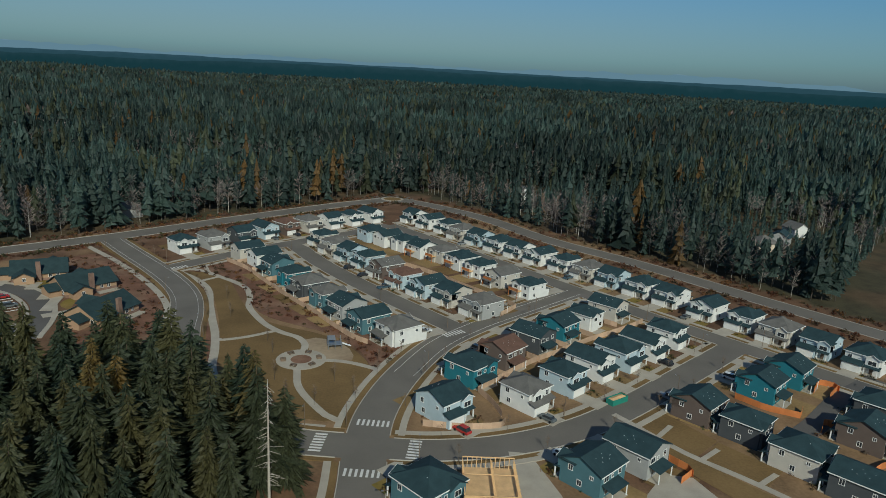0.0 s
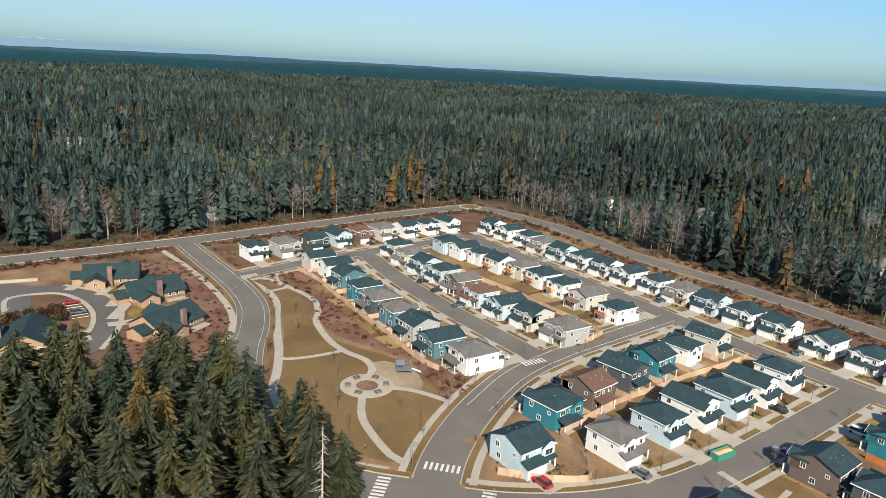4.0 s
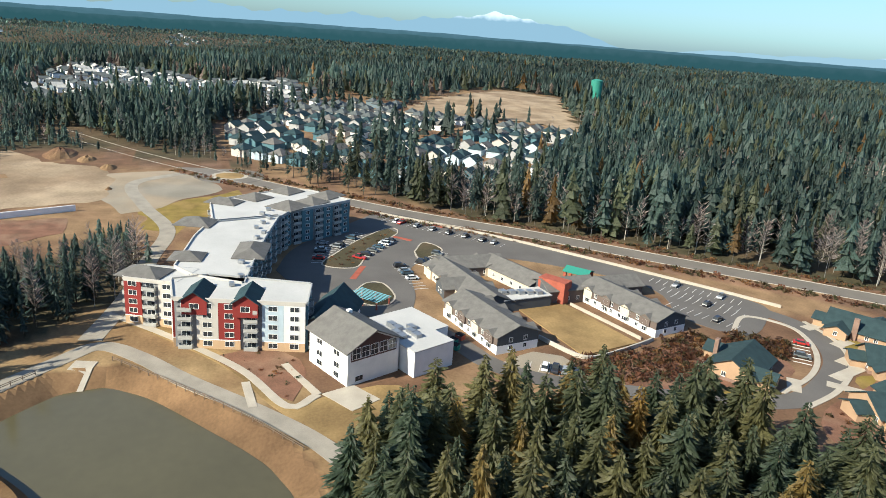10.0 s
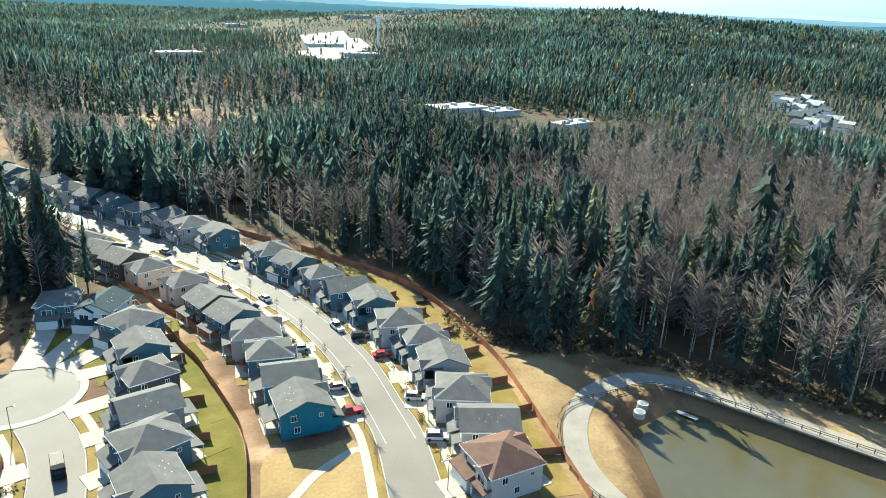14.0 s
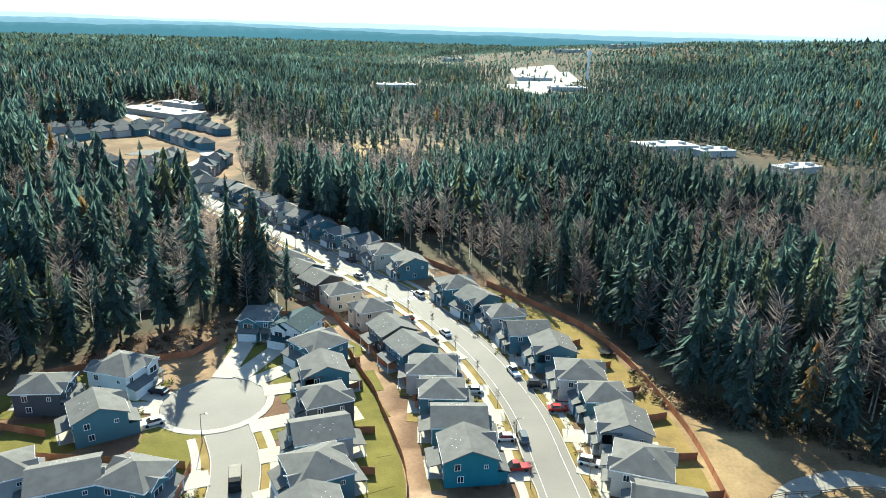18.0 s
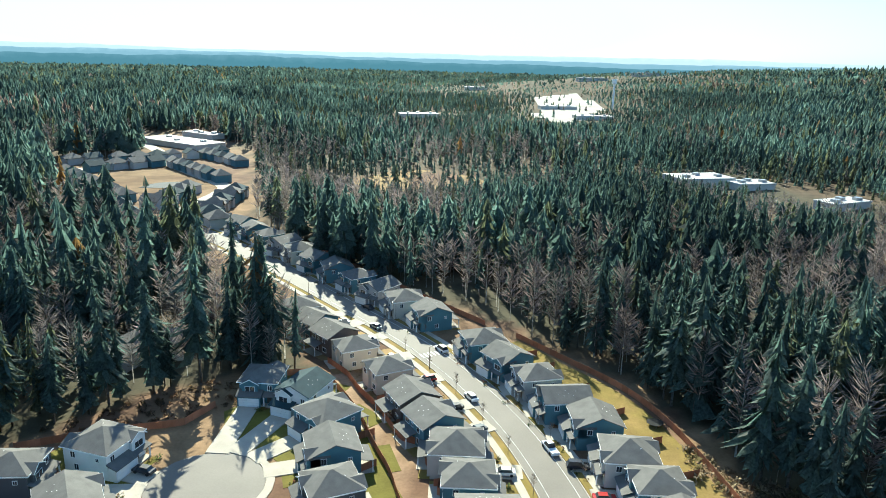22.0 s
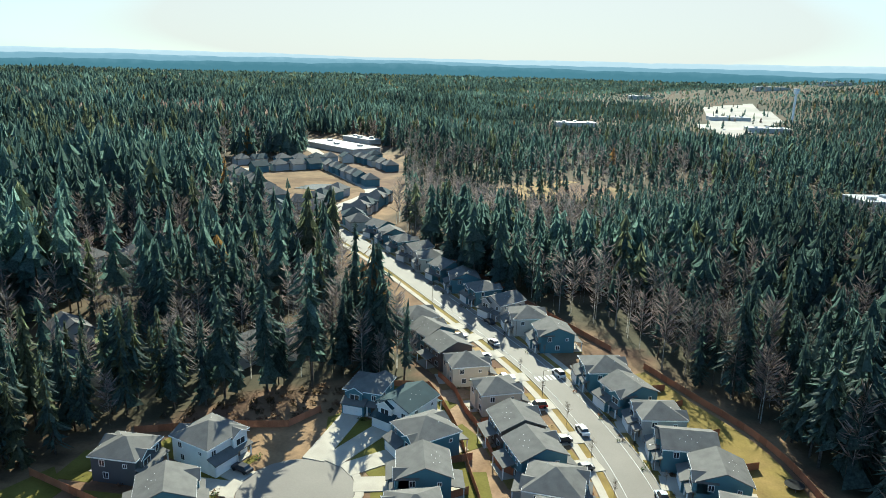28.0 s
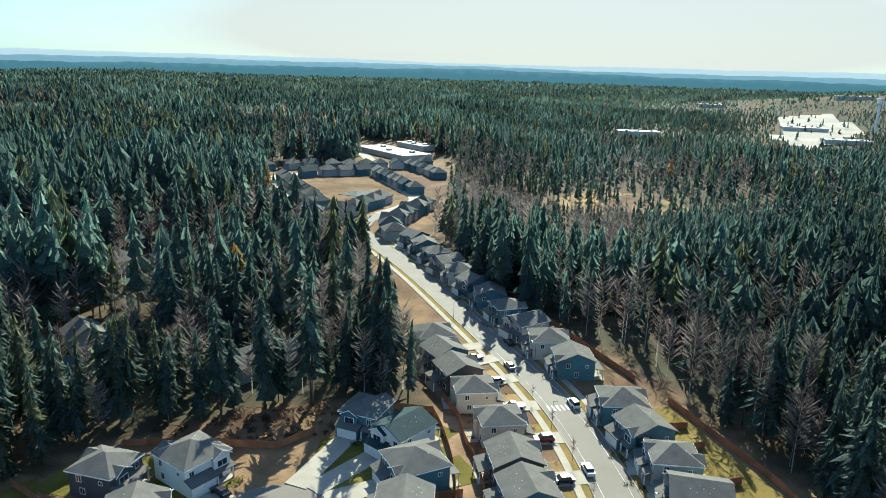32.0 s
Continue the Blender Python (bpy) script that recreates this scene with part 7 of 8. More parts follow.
for k, (x, y, a) in enumerate([(259, -409, 50), (248, -399, 50), (237, -389, 50), (228, -381, 50), (219, -373, 50), (210, -366, 50), (202, -358, 50), (187, -344, 50),
                               (256, -433, 150), (247, -446, 150), (237, -454, 150), (228, -463, 150), (300, -442, 150), (287, -458, 150), (277, -466, 150), (262, -476, 150), (250, -482, 150), (240, -491, 150),
                               (213, -463, 40), (204, -455, 40), (195, -447, 40), (187, -439, 40), (178, -431, 40), (170, -423, 40), (160, -415, 40), (232, -500, 40), (221, -507, 40), (210, -512, 40), (201, -505, 40), (192, -498, 40), (181, -489, 40), (172, -480, 40), (206, -530, 40),
                               (163, -331, 80), (162, -341, 80), (163, -352, 80), (162, -362, 80), (163, -373, 80),
                               (133, -370, -85), (132, -360, -85), (131, -350, -85), (130, -340, -85), (129, -330, -80), (127, -320, -75), (123, -310, -60), (115, -299, -50),
                               (182, -309, 120), (163, -303, 130), (152, -292, 130), (141, -280, 130), (174, -317, 120)]):
    far_house(x, y, a, ("slate", "grey", "beige", "slate")[k % 4], ("grey", "grey", "dark")[k % 3], SF)
far_rows("distant_houses_south", [(-530, -600), (-565, -575), (-440, -380), (-405, -390)], 30, 15, 22, "distant pale houses along a bright street")
LONELY = [(-226, 516), (-176, 528), (-190, 545), (-184, 348), (30, 475), (85, 459), (149, 362), (165, 380), (184, 406), (133, -139), (111, -122), (172, -212), (162, -223), (151, -234), (72, -153), (80, -146), (154, -191), (185, -200), (-420, 560), (-330, 470), (-640, 753), (-480, 700)]
for k, (x, y) in enumerate(LONELY):
    far_house(x, y, k * 47, ("white", "beige", "cream", "grey")[k % 4], ("grey", "dark", "grey")[k % 3], "houses in the forest")


def warehouse(x, y, a, sx, sy, h, label="large pale flat-roofed building among the trees"):
    b = tagged(new("warehouse"), label, "building", "flat-roofed buildings far off")
    b.matrix_basis = pose(x, y, float(height(x, y)), 0, 0, a)
    w = part("wall", box(bmesh.new(), -sx, -sy, -5, sx, sy, h), M["siding"], b)
    w.color = (*WALLS["beige"], 1)
    part("roof", box(bmesh.new(), -sx - 0.3, -sy - 0.3, h + 0.01, sx + 0.3, sy + 0.3, h + 0.8), M["roof_white"], b, "white membrane roof")
    for k in range(3):
        part("roof_unit", box(bmesh.new(), -2, -2, h + 0.81, 2, 2, h + 2.4), M["steel"], b, at=pose(sx * (k - 1) * 0.6, sy * 0.3 * (-1) ** k, 0))


for w in ((-158, -478, 20, 21, 12, 6), (-190, -470, 20, 14, 9, 4), (-222, -405, 30, 16, 7, 4), (40, -1590, 10, 25, 12, 6), (-230, -1700, 15, 36, 10, 6), (-380, -1820, 15, 36, 10, 6), (262, -580, 150, 41, 15, 4), (268, -640, 150, 23, 7, 4), (-665, -535, 60, 27, 10, 5), (-570, -420, 60, 49, 10, 5), (-655, -290, 50, 16, 10, 4), (-1041, -317, 30, 19, 9, 5), (-620, -200, 10, 12, 9, 4), (-480, -640, 40, 23, 10, 5), (95, -950, 20, 27, 12, 5), (-110, -1150, 10, 30, 12, 5), (-150, -1010, 10, 27, 12, 5)):
    warehouse(*w)
zone("far_pond_bank", [(243, -414), (237, -438), (224, -466), (191, -437), (154, -399), (176, -374), (194, -370)], "bank", 0.06, "brown bank of a distant pond", "ground")
zone("far_pond", [(199, -383), (195, -401), (178, -408), (172, -396), (175, -386)], "water", 0.25, "still distant pond water", "water")
zone("far_clearing", [(78, -428), (42, -404), (6, -428), (-8, -458), (28, -492), (60, -480)], "dry_grass", 0.05, "ochre forest clearing", "ground")
zone("far_lot", [(-195, -400), (-255, -380), (-250, -425), (-196, -440)], "gravel", 0.05, "pale distant car park", "ground")
draped("graded_land", [(-70, -1000), (-108, -915), (-190, -1180), (-172, -1450), (-88, -1400)], "pale_gravel", "pale graded land far off", 18.0, 1.0)
zone("shop_lot", [(-640, -330), (-680, -255), (-628, -190), (-575, -250), (-560, -330)], "gravel", 0.05, "pale distant car park of shops", "ground")
ribbon("far_street", [(-545, -590), (-480, -470), (-415, -385)], 9, "concrete", 0.1, label="pale distant street between houses")
ribbon("far_street", [(-480, 150), (-560, 210), (-640, 290), (-720, 330), (-800, 380)], 10, "gravel", 0.1, label="pale street of the western estate")
ribbon("far_street", [(147, -345), (146, -375), (152, -400), (190, -440), (222, -475), (250, -520), (280, -560), (340, -630)], 10, "concrete", 0.1, label="pale street of the far southern estate")
ribbon("far_street", [(160, -310), (187, -334), (247, -389), (275, -420), (262, -450), (232, -480)], 9, "concrete", 0.1, label="pale street of the far southern estate")

tank = tagged(new("water_tank"), "tall green cylindrical water tank above the forest", "water tank")
tank.matrix_basis = pose(-705, 451, 0)
part("shell", tube(bmesh.new(), 0, 0, -2, 46, 6.2, 6.2, 28), M["tank"], tank)
part("dome", tube(bmesh.new(), 0, 0, 46.01, 47.5, 6.2, 1.0, 28), M["tank"], tank)
tower = tagged(new("water_tower"), "slim white water tower above the forest", "water tower")
tower.matrix_basis = pose(-203, -1178, 0)
part("stem", tube(bmesh.new(), 0, 0, -2, 46, 1.6, 1.6, 12), M["trim"], tower)
part("bowl", tube(bmesh.new(), 0, 0, 46.01, 53, 3.6, 4.2, 18), M["trim"], tower)

# ---- forest ----
rng = np.random.default_rng(4)


def scatter(r0, r1, gap, jitter=0.46):
    """Jittered places between two distances from the middle, where no ground is cleared."""
    n = int(r1 / gap) + 1
    gx, gy = np.meshgrid(np.arange(-n, n + 1) * gap - 20, np.arange(-n, n + 1) * gap + 40)
    gx = gx + rng.uniform(-jitter, jitter, gx.shape) * gap
    gy = gy + rng.uniform(-jitter, jitter, gy.shape) * gap
    x, y = gx.ravel(), gy.ravel()
    r = np.hypot(x + 20, y - 40)
    keep = (r >= r0) & (r < r1)
    side = np.degrees(np.arctan2(-(x + 20), y - 40)) % 360
    keep &= (side < 241) | (side > 325) | (r < 260)
    x, y = x[keep], y[keep]
    keep = np.ones(len(x), bool)
    for k, poly in enumerate(CLEARED):
        thin = rng.random(len(x)) < {2: 0.12, 3: 0.1, 5: 0.34, 7: 0.05, 9: 0.15, 10: 0.25, 12: 0.6, 13: 0.6, 15: 0.5}.get(k, 0.0)
        keep &= ~inside(poly, x, y) | thin
    for hx, hy in far_homes:
        if r0 - 60 < math.hypot(hx + 20, hy - 40) < r1 + 60:
            keep &= np.hypot(x - hx, y - hy) > 11
    for name in ("arterial", "arterial_east", "south"):
        keep &= to_line([np.array(q) for q in FAR_LINES[name][::2]], x, y) > 13
    return x[keep], y[keep]


def room(x, y):
    """The greatest height of the trees: low young growth round the clearings."""
    best = np.full(len(x), 99.0)
    for poly in [CLEARED[k] for k in (1, 5, 6, 7, 8, 9, 10, 11, 12, 13, 15)]:
        c = np.mean(poly, 0)
        far = math.dist(c, (-20, -20))
        near = np.hypot(x - c[0], y - c[1]) < 420 + 0.3 * far
        d = to_line([np.array(p) for p in poly + poly[:1]], x[near], y[near])
        best[near] = np.minimum(best[near], np.where(inside(poly, x[near], y[near]), 13, 7.5 + d * 82 / far))
    for pond in (POND_A, POND_B):
        near = np.hypot(x + 120, y) < 190
        best[near] = np.minimum(best[near], 13 + 0.6 * to_line([np.array(p) for p in pond + pond[:1]], x[near], y[near]))
    for hx, hy in [p for p in LONELY if p != (-184, 348)]:
        d = np.hypot(x - hx, y - hy)
        near = d < (55 if hy > 0 else 20)
        best[near] = np.minimum(best[near], (7 if hy > 0 else 10) + d[near] * 82 / math.dist((hx, hy), (-25, 15)))
    return best


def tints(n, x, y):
    """Needle colours: stands of dark and paler green, tinted teal to stand in for haze, with some olive and a few rusty
    crowns.
    """
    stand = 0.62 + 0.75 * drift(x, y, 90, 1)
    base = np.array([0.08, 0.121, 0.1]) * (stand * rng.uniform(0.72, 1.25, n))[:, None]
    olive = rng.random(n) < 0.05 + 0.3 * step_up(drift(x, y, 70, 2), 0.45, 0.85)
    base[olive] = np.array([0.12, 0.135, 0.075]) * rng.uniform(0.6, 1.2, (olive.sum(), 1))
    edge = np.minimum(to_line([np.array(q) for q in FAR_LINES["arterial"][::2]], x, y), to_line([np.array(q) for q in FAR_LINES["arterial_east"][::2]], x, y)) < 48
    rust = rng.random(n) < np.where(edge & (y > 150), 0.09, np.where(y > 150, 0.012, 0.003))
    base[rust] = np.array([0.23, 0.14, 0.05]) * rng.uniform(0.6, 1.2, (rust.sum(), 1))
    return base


def growth(n, x, y, tall):
    """Tree heights: stands of one age, uneven within, lower round the clearings."""
    stand = 0.7 + 0.36 * drift(x, y, 75, 3) + 0.2 * drift(x, y, 24, 4)
    stand = stand * (1 + 0.24 * step_up(x, 15, 45) * step_up(-y, 105, 140) * step_up(y, -420, -330))
    return np.minimum(tall * stand * np.clip(rng.normal(1.0, 0.18, n), 0.5, 1.45), room(x, y) * rng.uniform(0.62, 1.05, n))


def spray_mesh(name, x, y, tall, boughs, wide):
    """Many firs in one mesh: drooping boughs round a leaning stem, no two alike."""
    n = len(x)
    z = height(x, y)
    h = growth(n, x, y, tall)
    fat = rng.uniform(0.65, 1.3, n)
    foot = rng.uniform(0.04, 0.32, n)
    t = np.sort(rng.random((n, boughs)), 1) ** 0.95
    low = foot[:, None] + (0.99 - foot[:, None]) * t
    a = rng.uniform(0, 6.28, (n, boughs))
    lop = 1 + 0.35 * np.sin(a + rng.uniform(0, 6.28, (n, 1)) + 9 * t)
    q = (wide * (1.0 - t) ** 0.62 + 0.018) * (h * fat)[:, None] * rng.uniform(0.45, 1.2, (n, boughs)) * lop * np.minimum(1, 0.55 + 3 * t)
    drop = q * rng.uniform(0.1, 0.85, (n, boughs))
    w = q * rng.uniform(0.08, 0.17, (n, boughs)) * (90 / boughs) ** 0.42 + 0.05
    lean = rng.normal(0, 0.015, (n, 2)) * h[:, None]
    cx, cy = x[:, None] + lean[:, :1] * low, y[:, None] + lean[:, 1:] * low
    c, s = np.cos(a), np.sin(a)
    zz = z[:, None] + low * h[:, None]
    tilt = rng.uniform(-0.8, 0.8, (n, boughs)) * w
    v = np.zeros((n, boughs, 4, 3))
    for i, (along, side, down) in enumerate(((0.02, 0, 0.16), (0.6, 1, -0.55), (1.0, 0, -1.0), (0.6, -1, -0.55))):
        v[:, :, i, 0] = cx + c * q * along - s * w * side
        v[:, :, i, 1] = cy + s * q * along + c * w * side
        v[:, :, i, 2] = zz + (drop * down + tilt * side if down < 0 else 0.12 * q + 0.3)
    i = np.arange(n * boughs) * 4
    f = np.concatenate([np.stack([i, i + 1, i + 2], 1), np.stack([i, i + 2, i + 3], 1)])
    shade = rng.uniform(0.6, 1.4, (n, boughs, 1))
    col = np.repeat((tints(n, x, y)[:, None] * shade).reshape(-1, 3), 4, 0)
    v = v.reshape(-1, 3)
    wd = 0.0095 * h
    st = np.stack([np.stack([x + wd, y, z], 1), np.stack([x - wd, y + wd, z], 1), np.stack([x - wd, y - wd, z], 1), np.stack([x + lean[:, 0], y + lean[:, 1], z + h], 1)], 1)
    i = len(v) + np.arange(n)[:, None] * 4
    f = np.concatenate([f, np.concatenate([i + [0, 1, 3], i + [1, 2, 3], i + [2, 0, 3]])])
    v = np.concatenate([v, st.reshape(-1, 3)])
    col = np.concatenate([col, np.tile(np.array([[0.2, 0.17, 0.14]]), (4 * n, 1))])
    return fill(name, v, f, col)


def skirt_mesh(name, x, y, tall, tiers, wide, leafless=None):
    """Many firs in one mesh: ragged drooping skirts of boughs, one above another, round a leaning stem."""
    n, k = len(x), 5 + (tiers > 4) + (tiers > 6)
    z = height(x, y)
    h = growth(n, x, y, tall)
    fat = rng.uniform(0.65, 1.3, n)
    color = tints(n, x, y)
    if leafless is not None:
        h, fat = np.where(leafless, h * 0.7, h), np.where(leafless, fat * 1.3, fat)
        color[leafless] = np.array([0.2, 0.155, 0.125]) * rng.uniform(0.65, 1.35, (leafless.sum(), 1))
    foot = rng.uniform(0.06, 0.3, (n, 1))
    t = (np.arange(tiers)[None] + rng.uniform(-0.3, 0.3, (n, tiers))).clip(0) / tiers
    r = (wide * (1.0 - t) ** rng.uniform(0.5, 0.95, (n, 1)) + 0.014) * (h * fat)[:, None] * rng.uniform(0.75, 1.2, (n, tiers))
    rim = foot + (0.97 - foot) * t
    top = np.minimum(1.0, rim + (1.0 - foot) * (1.15 + rng.uniform(0, 0.5, (n, tiers))) / tiers)
    top[:, -1] = 1.0
    lean = rng.normal(0, 0.018, (n, 2)) * h[:, None]
    a0 = rng.uniform(0, 6.28, (n, tiers, 1)) + np.arange(k) * 6.283 / k + rng.uniform(-0.3, 0.3, (n, tiers, k))
    half = 3.1416 / k * rng.uniform(0.75, 1.3, (n, tiers, k))
    lop = 1 + 0.22 * np.sin(a0 + rng.uniform(0, 6.28, (n, 1, 1)))
    v = np.zeros((n, tiers, k, 3, 3))
    for i, side in ((0, 0), (1, -1), (2, 1)):
        at = (top if i == 0 else rim)[:, :, None] + np.zeros((n, tiers, k))
        q = 0.06 * r[:, :, None] if i == 0 else r[:, :, None] * lop * rng.uniform(0.4, 1.3, (n, tiers, k))
        a = a0 + side * half
        v[..., i, 0] = x[:, None, None] + lean[:, 0, None, None] * at + np.cos(a) * q
        v[..., i, 1] = y[:, None, None] + lean[:, 1, None, None] * at + np.sin(a) * q
        v[..., i, 2] = z[:, None, None] + at * h[:, None, None] - (0.25 * q * rng.uniform(0.2, 1.6, (n, tiers, k)) if i else 0)
    shade = rng.uniform(0.82, 1.18, (n, tiers, k, 1))
    col = np.repeat((color[:, None, None] * shade).reshape(-1, 3), 3, 0)
    v = v.reshape(-1, 3)
    f = np.arange(len(v)).reshape(-1, 3)
    if tiers > 4:
        wd = 0.0095 * h
        st = np.stack([np.stack([x + wd, y, z], 1), np.stack([x - wd, y + wd, z], 1), np.stack([x - wd, y - wd, z], 1), np.stack([x + lean[:, 0], y + lean[:, 1], z + h], 1)], 1)
        i = len(v) + np.arange(n)[:, None] * 4
        f = np.concatenate([f, np.concatenate([i + [0, 1, 3], i + [1, 2, 3], i + [2, 0, 3]])])
        v = np.concatenate([v, st.reshape(-1, 3)])
        col = np.concatenate([col, np.tile(np.array([[0.2, 0.17, 0.14]]), (4 * n, 1))])
    return fill(name, v, f, col)


def fin_mesh(name, x, y, tall, fins, wide, leafless=None):
    """Many far trees in one mesh: upright sprays round a leaning stem; leafless ones are lower, rounder and brown."""
    n = len(x)
    z = height(x, y)
    h = growth(n, x, y, tall)
    fat = rng.uniform(0.65, 1.35, n)
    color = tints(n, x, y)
    if leafless is not None:
        h, fat = np.where(leafless, h * 0.74, h), np.where(leafless, fat * 1.35, fat)
        color[leafless] = np.array([0.2, 0.155, 0.125]) * rng.uniform(0.65, 1.35, (leafless.sum(), 1))
    foot = 0.3
    t = (np.arange(fins)[None] + rng.uniform(0.0, 0.9, (n, fins))) / fins
    low = foot + (0.92 - foot) * t
    top = np.minimum(1.0, low + (0.2 + 1.3 / fins) * rng.uniform(0.8, 1.2, (n, fins)))
    top[:, -1] = 1.0
    a = rng.uniform(0, 6.28, (n, 1)) + np.arange(fins)[None] * 2.4 + rng.uniform(-0.5, 0.5, (n, fins))
    q = wide * (1.04 - t) ** 0.7 * rng.uniform(0.75, 1.25, (n, fins)) * (h * fat)[:, None]
    lean = rng.normal(0, 0.02, (n, 2)) * h[:, None]
    cx, cy = x[:, None] + lean[:, :1] * low, y[:, None] + lean[:, 1:] * low
    c, s = np.cos(a), np.sin(a)
    back = rng.uniform(0.35, 0.75, (n, fins)) * q
    v = np.zeros((n, fins, 3, 3))
    v[:, :, 0] = np.stack([x[:, None] + lean[:, :1] * top, y[:, None] + lean[:, 1:] * top, z[:, None] + top * h[:, None]], -1)
    v[:, :, 1] = np.stack([cx + c * q - s * 0.3 * q, cy + s * q + c * 0.3 * q, z[:, None] + low * h[:, None] - 0.25 * q], -1)
    v[:, :, 2] = np.stack([cx - c * back - s * 0.3 * q, cy - s * back + c * 0.3 * q, z[:, None] + (low + 0.03) * h[:, None]], -1)
    f = np.arange(n * fins * 3).reshape(-1, 3)
    col = np.repeat((color[:, None] * rng.uniform(0.85, 1.15, (n, fins, 1))).reshape(-1, 3), 3, 0)
    return fill(name, v.reshape(-1, 3), f, col)


def fill(name, v, f, color, mat="needles"):
    me = bpy.data.meshes.new(name)
    me.vertices.add(len(v))
    me.vertices.foreach_set("co", np.ascontiguousarray(v, np.float32).ravel())
    me.loops.add(f.size)
    me.loops.foreach_set("vertex_index", np.ascontiguousarray(f, np.int32).ravel())
    me.polygons.add(len(f))
    me.polygons.foreach_set("loop_start", np.arange(len(f), dtype=np.int32) * 3)
    me.update(calc_edges=True)
    at = me.attributes.new("tint", "FLOAT_COLOR", "POINT")
    at.data.foreach_set("color", np.concatenate([color, np.ones((len(v), 1))], 1).astype(np.float32).ravel())
    me.materials.append(M[mat])
    return me


def bare_mesh(name, x, y, tall, twigs):
    """Leafless trees: a pale stem and many thin rising branches."""
    n = len(x)
    z, h = height(x, y), np.minimum(tall * rng.uniform(0.6, 1.15, n), room(x, y) * rng.uniform(0.9, 1.2, n))
    t = rng.uniform(0.28, 0.97, (n, twigs))
    t[:, 0] = 0
    a = rng.uniform(0, 6.28, (n, twigs))
    stem = (np.arange(twigs) == 0)[None]
    reach = rng.uniform(0.3, 1.15, (n, twigs)) * 0.2 * h[:, None] * np.sqrt(np.clip(1.05 - ((t - 0.5) / 0.55) ** 2, 0.05, 1))
    reach = np.where(stem, 0.02 * h[:, None], reach)
    rise = np.where(stem, 1.0, rng.uniform(0.02, 0.2, (n, twigs))) * h[:, None]
    wide = np.where(stem, 0.008, 0.16 / twigs) * h[:, None] * rng.uniform(0.6, 1.5, (n, twigs))
    v = np.zeros((n, twigs, 4, 3))
    c, s = np.cos(a), np.sin(a)
    bx, by, bz = x[:, None] + 0 * t, y[:, None] + 0 * t, z[:, None] + t * h[:, None]
    v[:, :, 0] = np.stack([bx - s * wide, by + c * wide, bz], -1)
    v[:, :, 1] = np.stack([bx + s * wide, by - c * wide, bz], -1)
    v[:, :, 2] = np.stack([bx + c * reach, by + s * reach, bz + rise], -1)
    v[:, :, 3] = np.stack([bx + c * reach * 0.6, by + s * reach * 0.6, bz + rise * 0.5 - wide * 2.4], -1)
    i = np.arange(n * twigs) * 4
    f = np.concatenate([np.stack([i, i + 1, i + 2], 1), np.stack([i, i + 3, i + 2], 1)])
    grey = rng.random((n, 1))
    col = (np.array([0.26, 0.205, 0.185]) * grey + np.array([0.17, 0.155, 0.14]) * (1 - grey)) * rng.uniform(0.75, 1.35, (n, 1))
    col = np.repeat(col, twigs * 4, 0).reshape(n, twigs, 4, 3)
    col[:, 0] = np.array([0.42, 0.39, 0.34])
    return fill(name, v.reshape(-1, 3), f, col.reshape(-1, 3), "twigs")


def forest(name, r0, r1, gap, tall, tiers, sides, twigs, label, wide=0.17):
    x, y = scatter(r0, r1, gap)
    wood = np.zeros(len(x), bool)
    for poly in BARE:
        wood |= inside(poly, x, y)
    clump = 0.6 * drift(x, y, 60, 5) + 0.4 * drift(x, y, 22, 6)
    share = np.where(wood, np.where(clump > 0.31, 0.95, 0.42), 0.03 + 0.5 * step_up(clump, 0.57, 0.72))
    share = np.maximum(share, np.where((y < -60) & (y > -900) & (x > -60), 0.1 + 0.62 * step_up(clump, 0.42, 0.6), 0.0))
    edge = np.minimum(to_line([np.array(q) for q in FAR_LINES["arterial"][::2]], x, y), to_line([np.array(q) for q in FAR_LINES["arterial_east"][::2]], x, y)) < 42
    share = np.maximum(share, np.where(edge & (y > 150), 0.42, 0.0))
    bare = rng.random(len(x)) < share
    if twigs:
        bx, by = x[bare], y[bare]
        tagged(new(name.replace("fir", "bare_tree"), bare_mesh(name, bx, by, tall * np.where(by > 150, 0.72, 0.82), twigs)), "leafless grey-brown winter trees", "forest", kind="stuff")
        x, y = x[~bare], y[~bare]
    state = rng.bit_generator.state
    me = spray_mesh(name, x, y, tall, tiers, wide) if sides == 0 else (skirt_mesh if sides == 1 else fin_mesh)(name, x, y, tall, tiers, wide, None if twigs else bare)
    tagged(new(name, me), label, "forest", kind="stuff")
    if sides == 0:                                  # the dense inner boughs of the same trees
        rng.bit_generator.state = state
        tagged(new(name.replace("forest", "inner_boughs"), skirt_mesh(name, x, y, tall, 11, wide * 0.55)), "dense inner boughs of the firs", "forest", kind="stuff")


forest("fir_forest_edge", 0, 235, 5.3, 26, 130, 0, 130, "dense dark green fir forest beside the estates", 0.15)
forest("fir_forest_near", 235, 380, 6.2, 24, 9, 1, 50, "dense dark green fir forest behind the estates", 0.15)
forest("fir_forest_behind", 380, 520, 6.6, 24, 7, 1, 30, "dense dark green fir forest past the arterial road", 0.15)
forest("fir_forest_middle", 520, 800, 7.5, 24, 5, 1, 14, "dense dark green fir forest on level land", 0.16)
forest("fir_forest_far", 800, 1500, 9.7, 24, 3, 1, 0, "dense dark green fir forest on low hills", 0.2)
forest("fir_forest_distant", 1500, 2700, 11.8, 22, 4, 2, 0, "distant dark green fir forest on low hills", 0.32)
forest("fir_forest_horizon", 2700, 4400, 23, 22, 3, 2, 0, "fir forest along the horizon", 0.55)


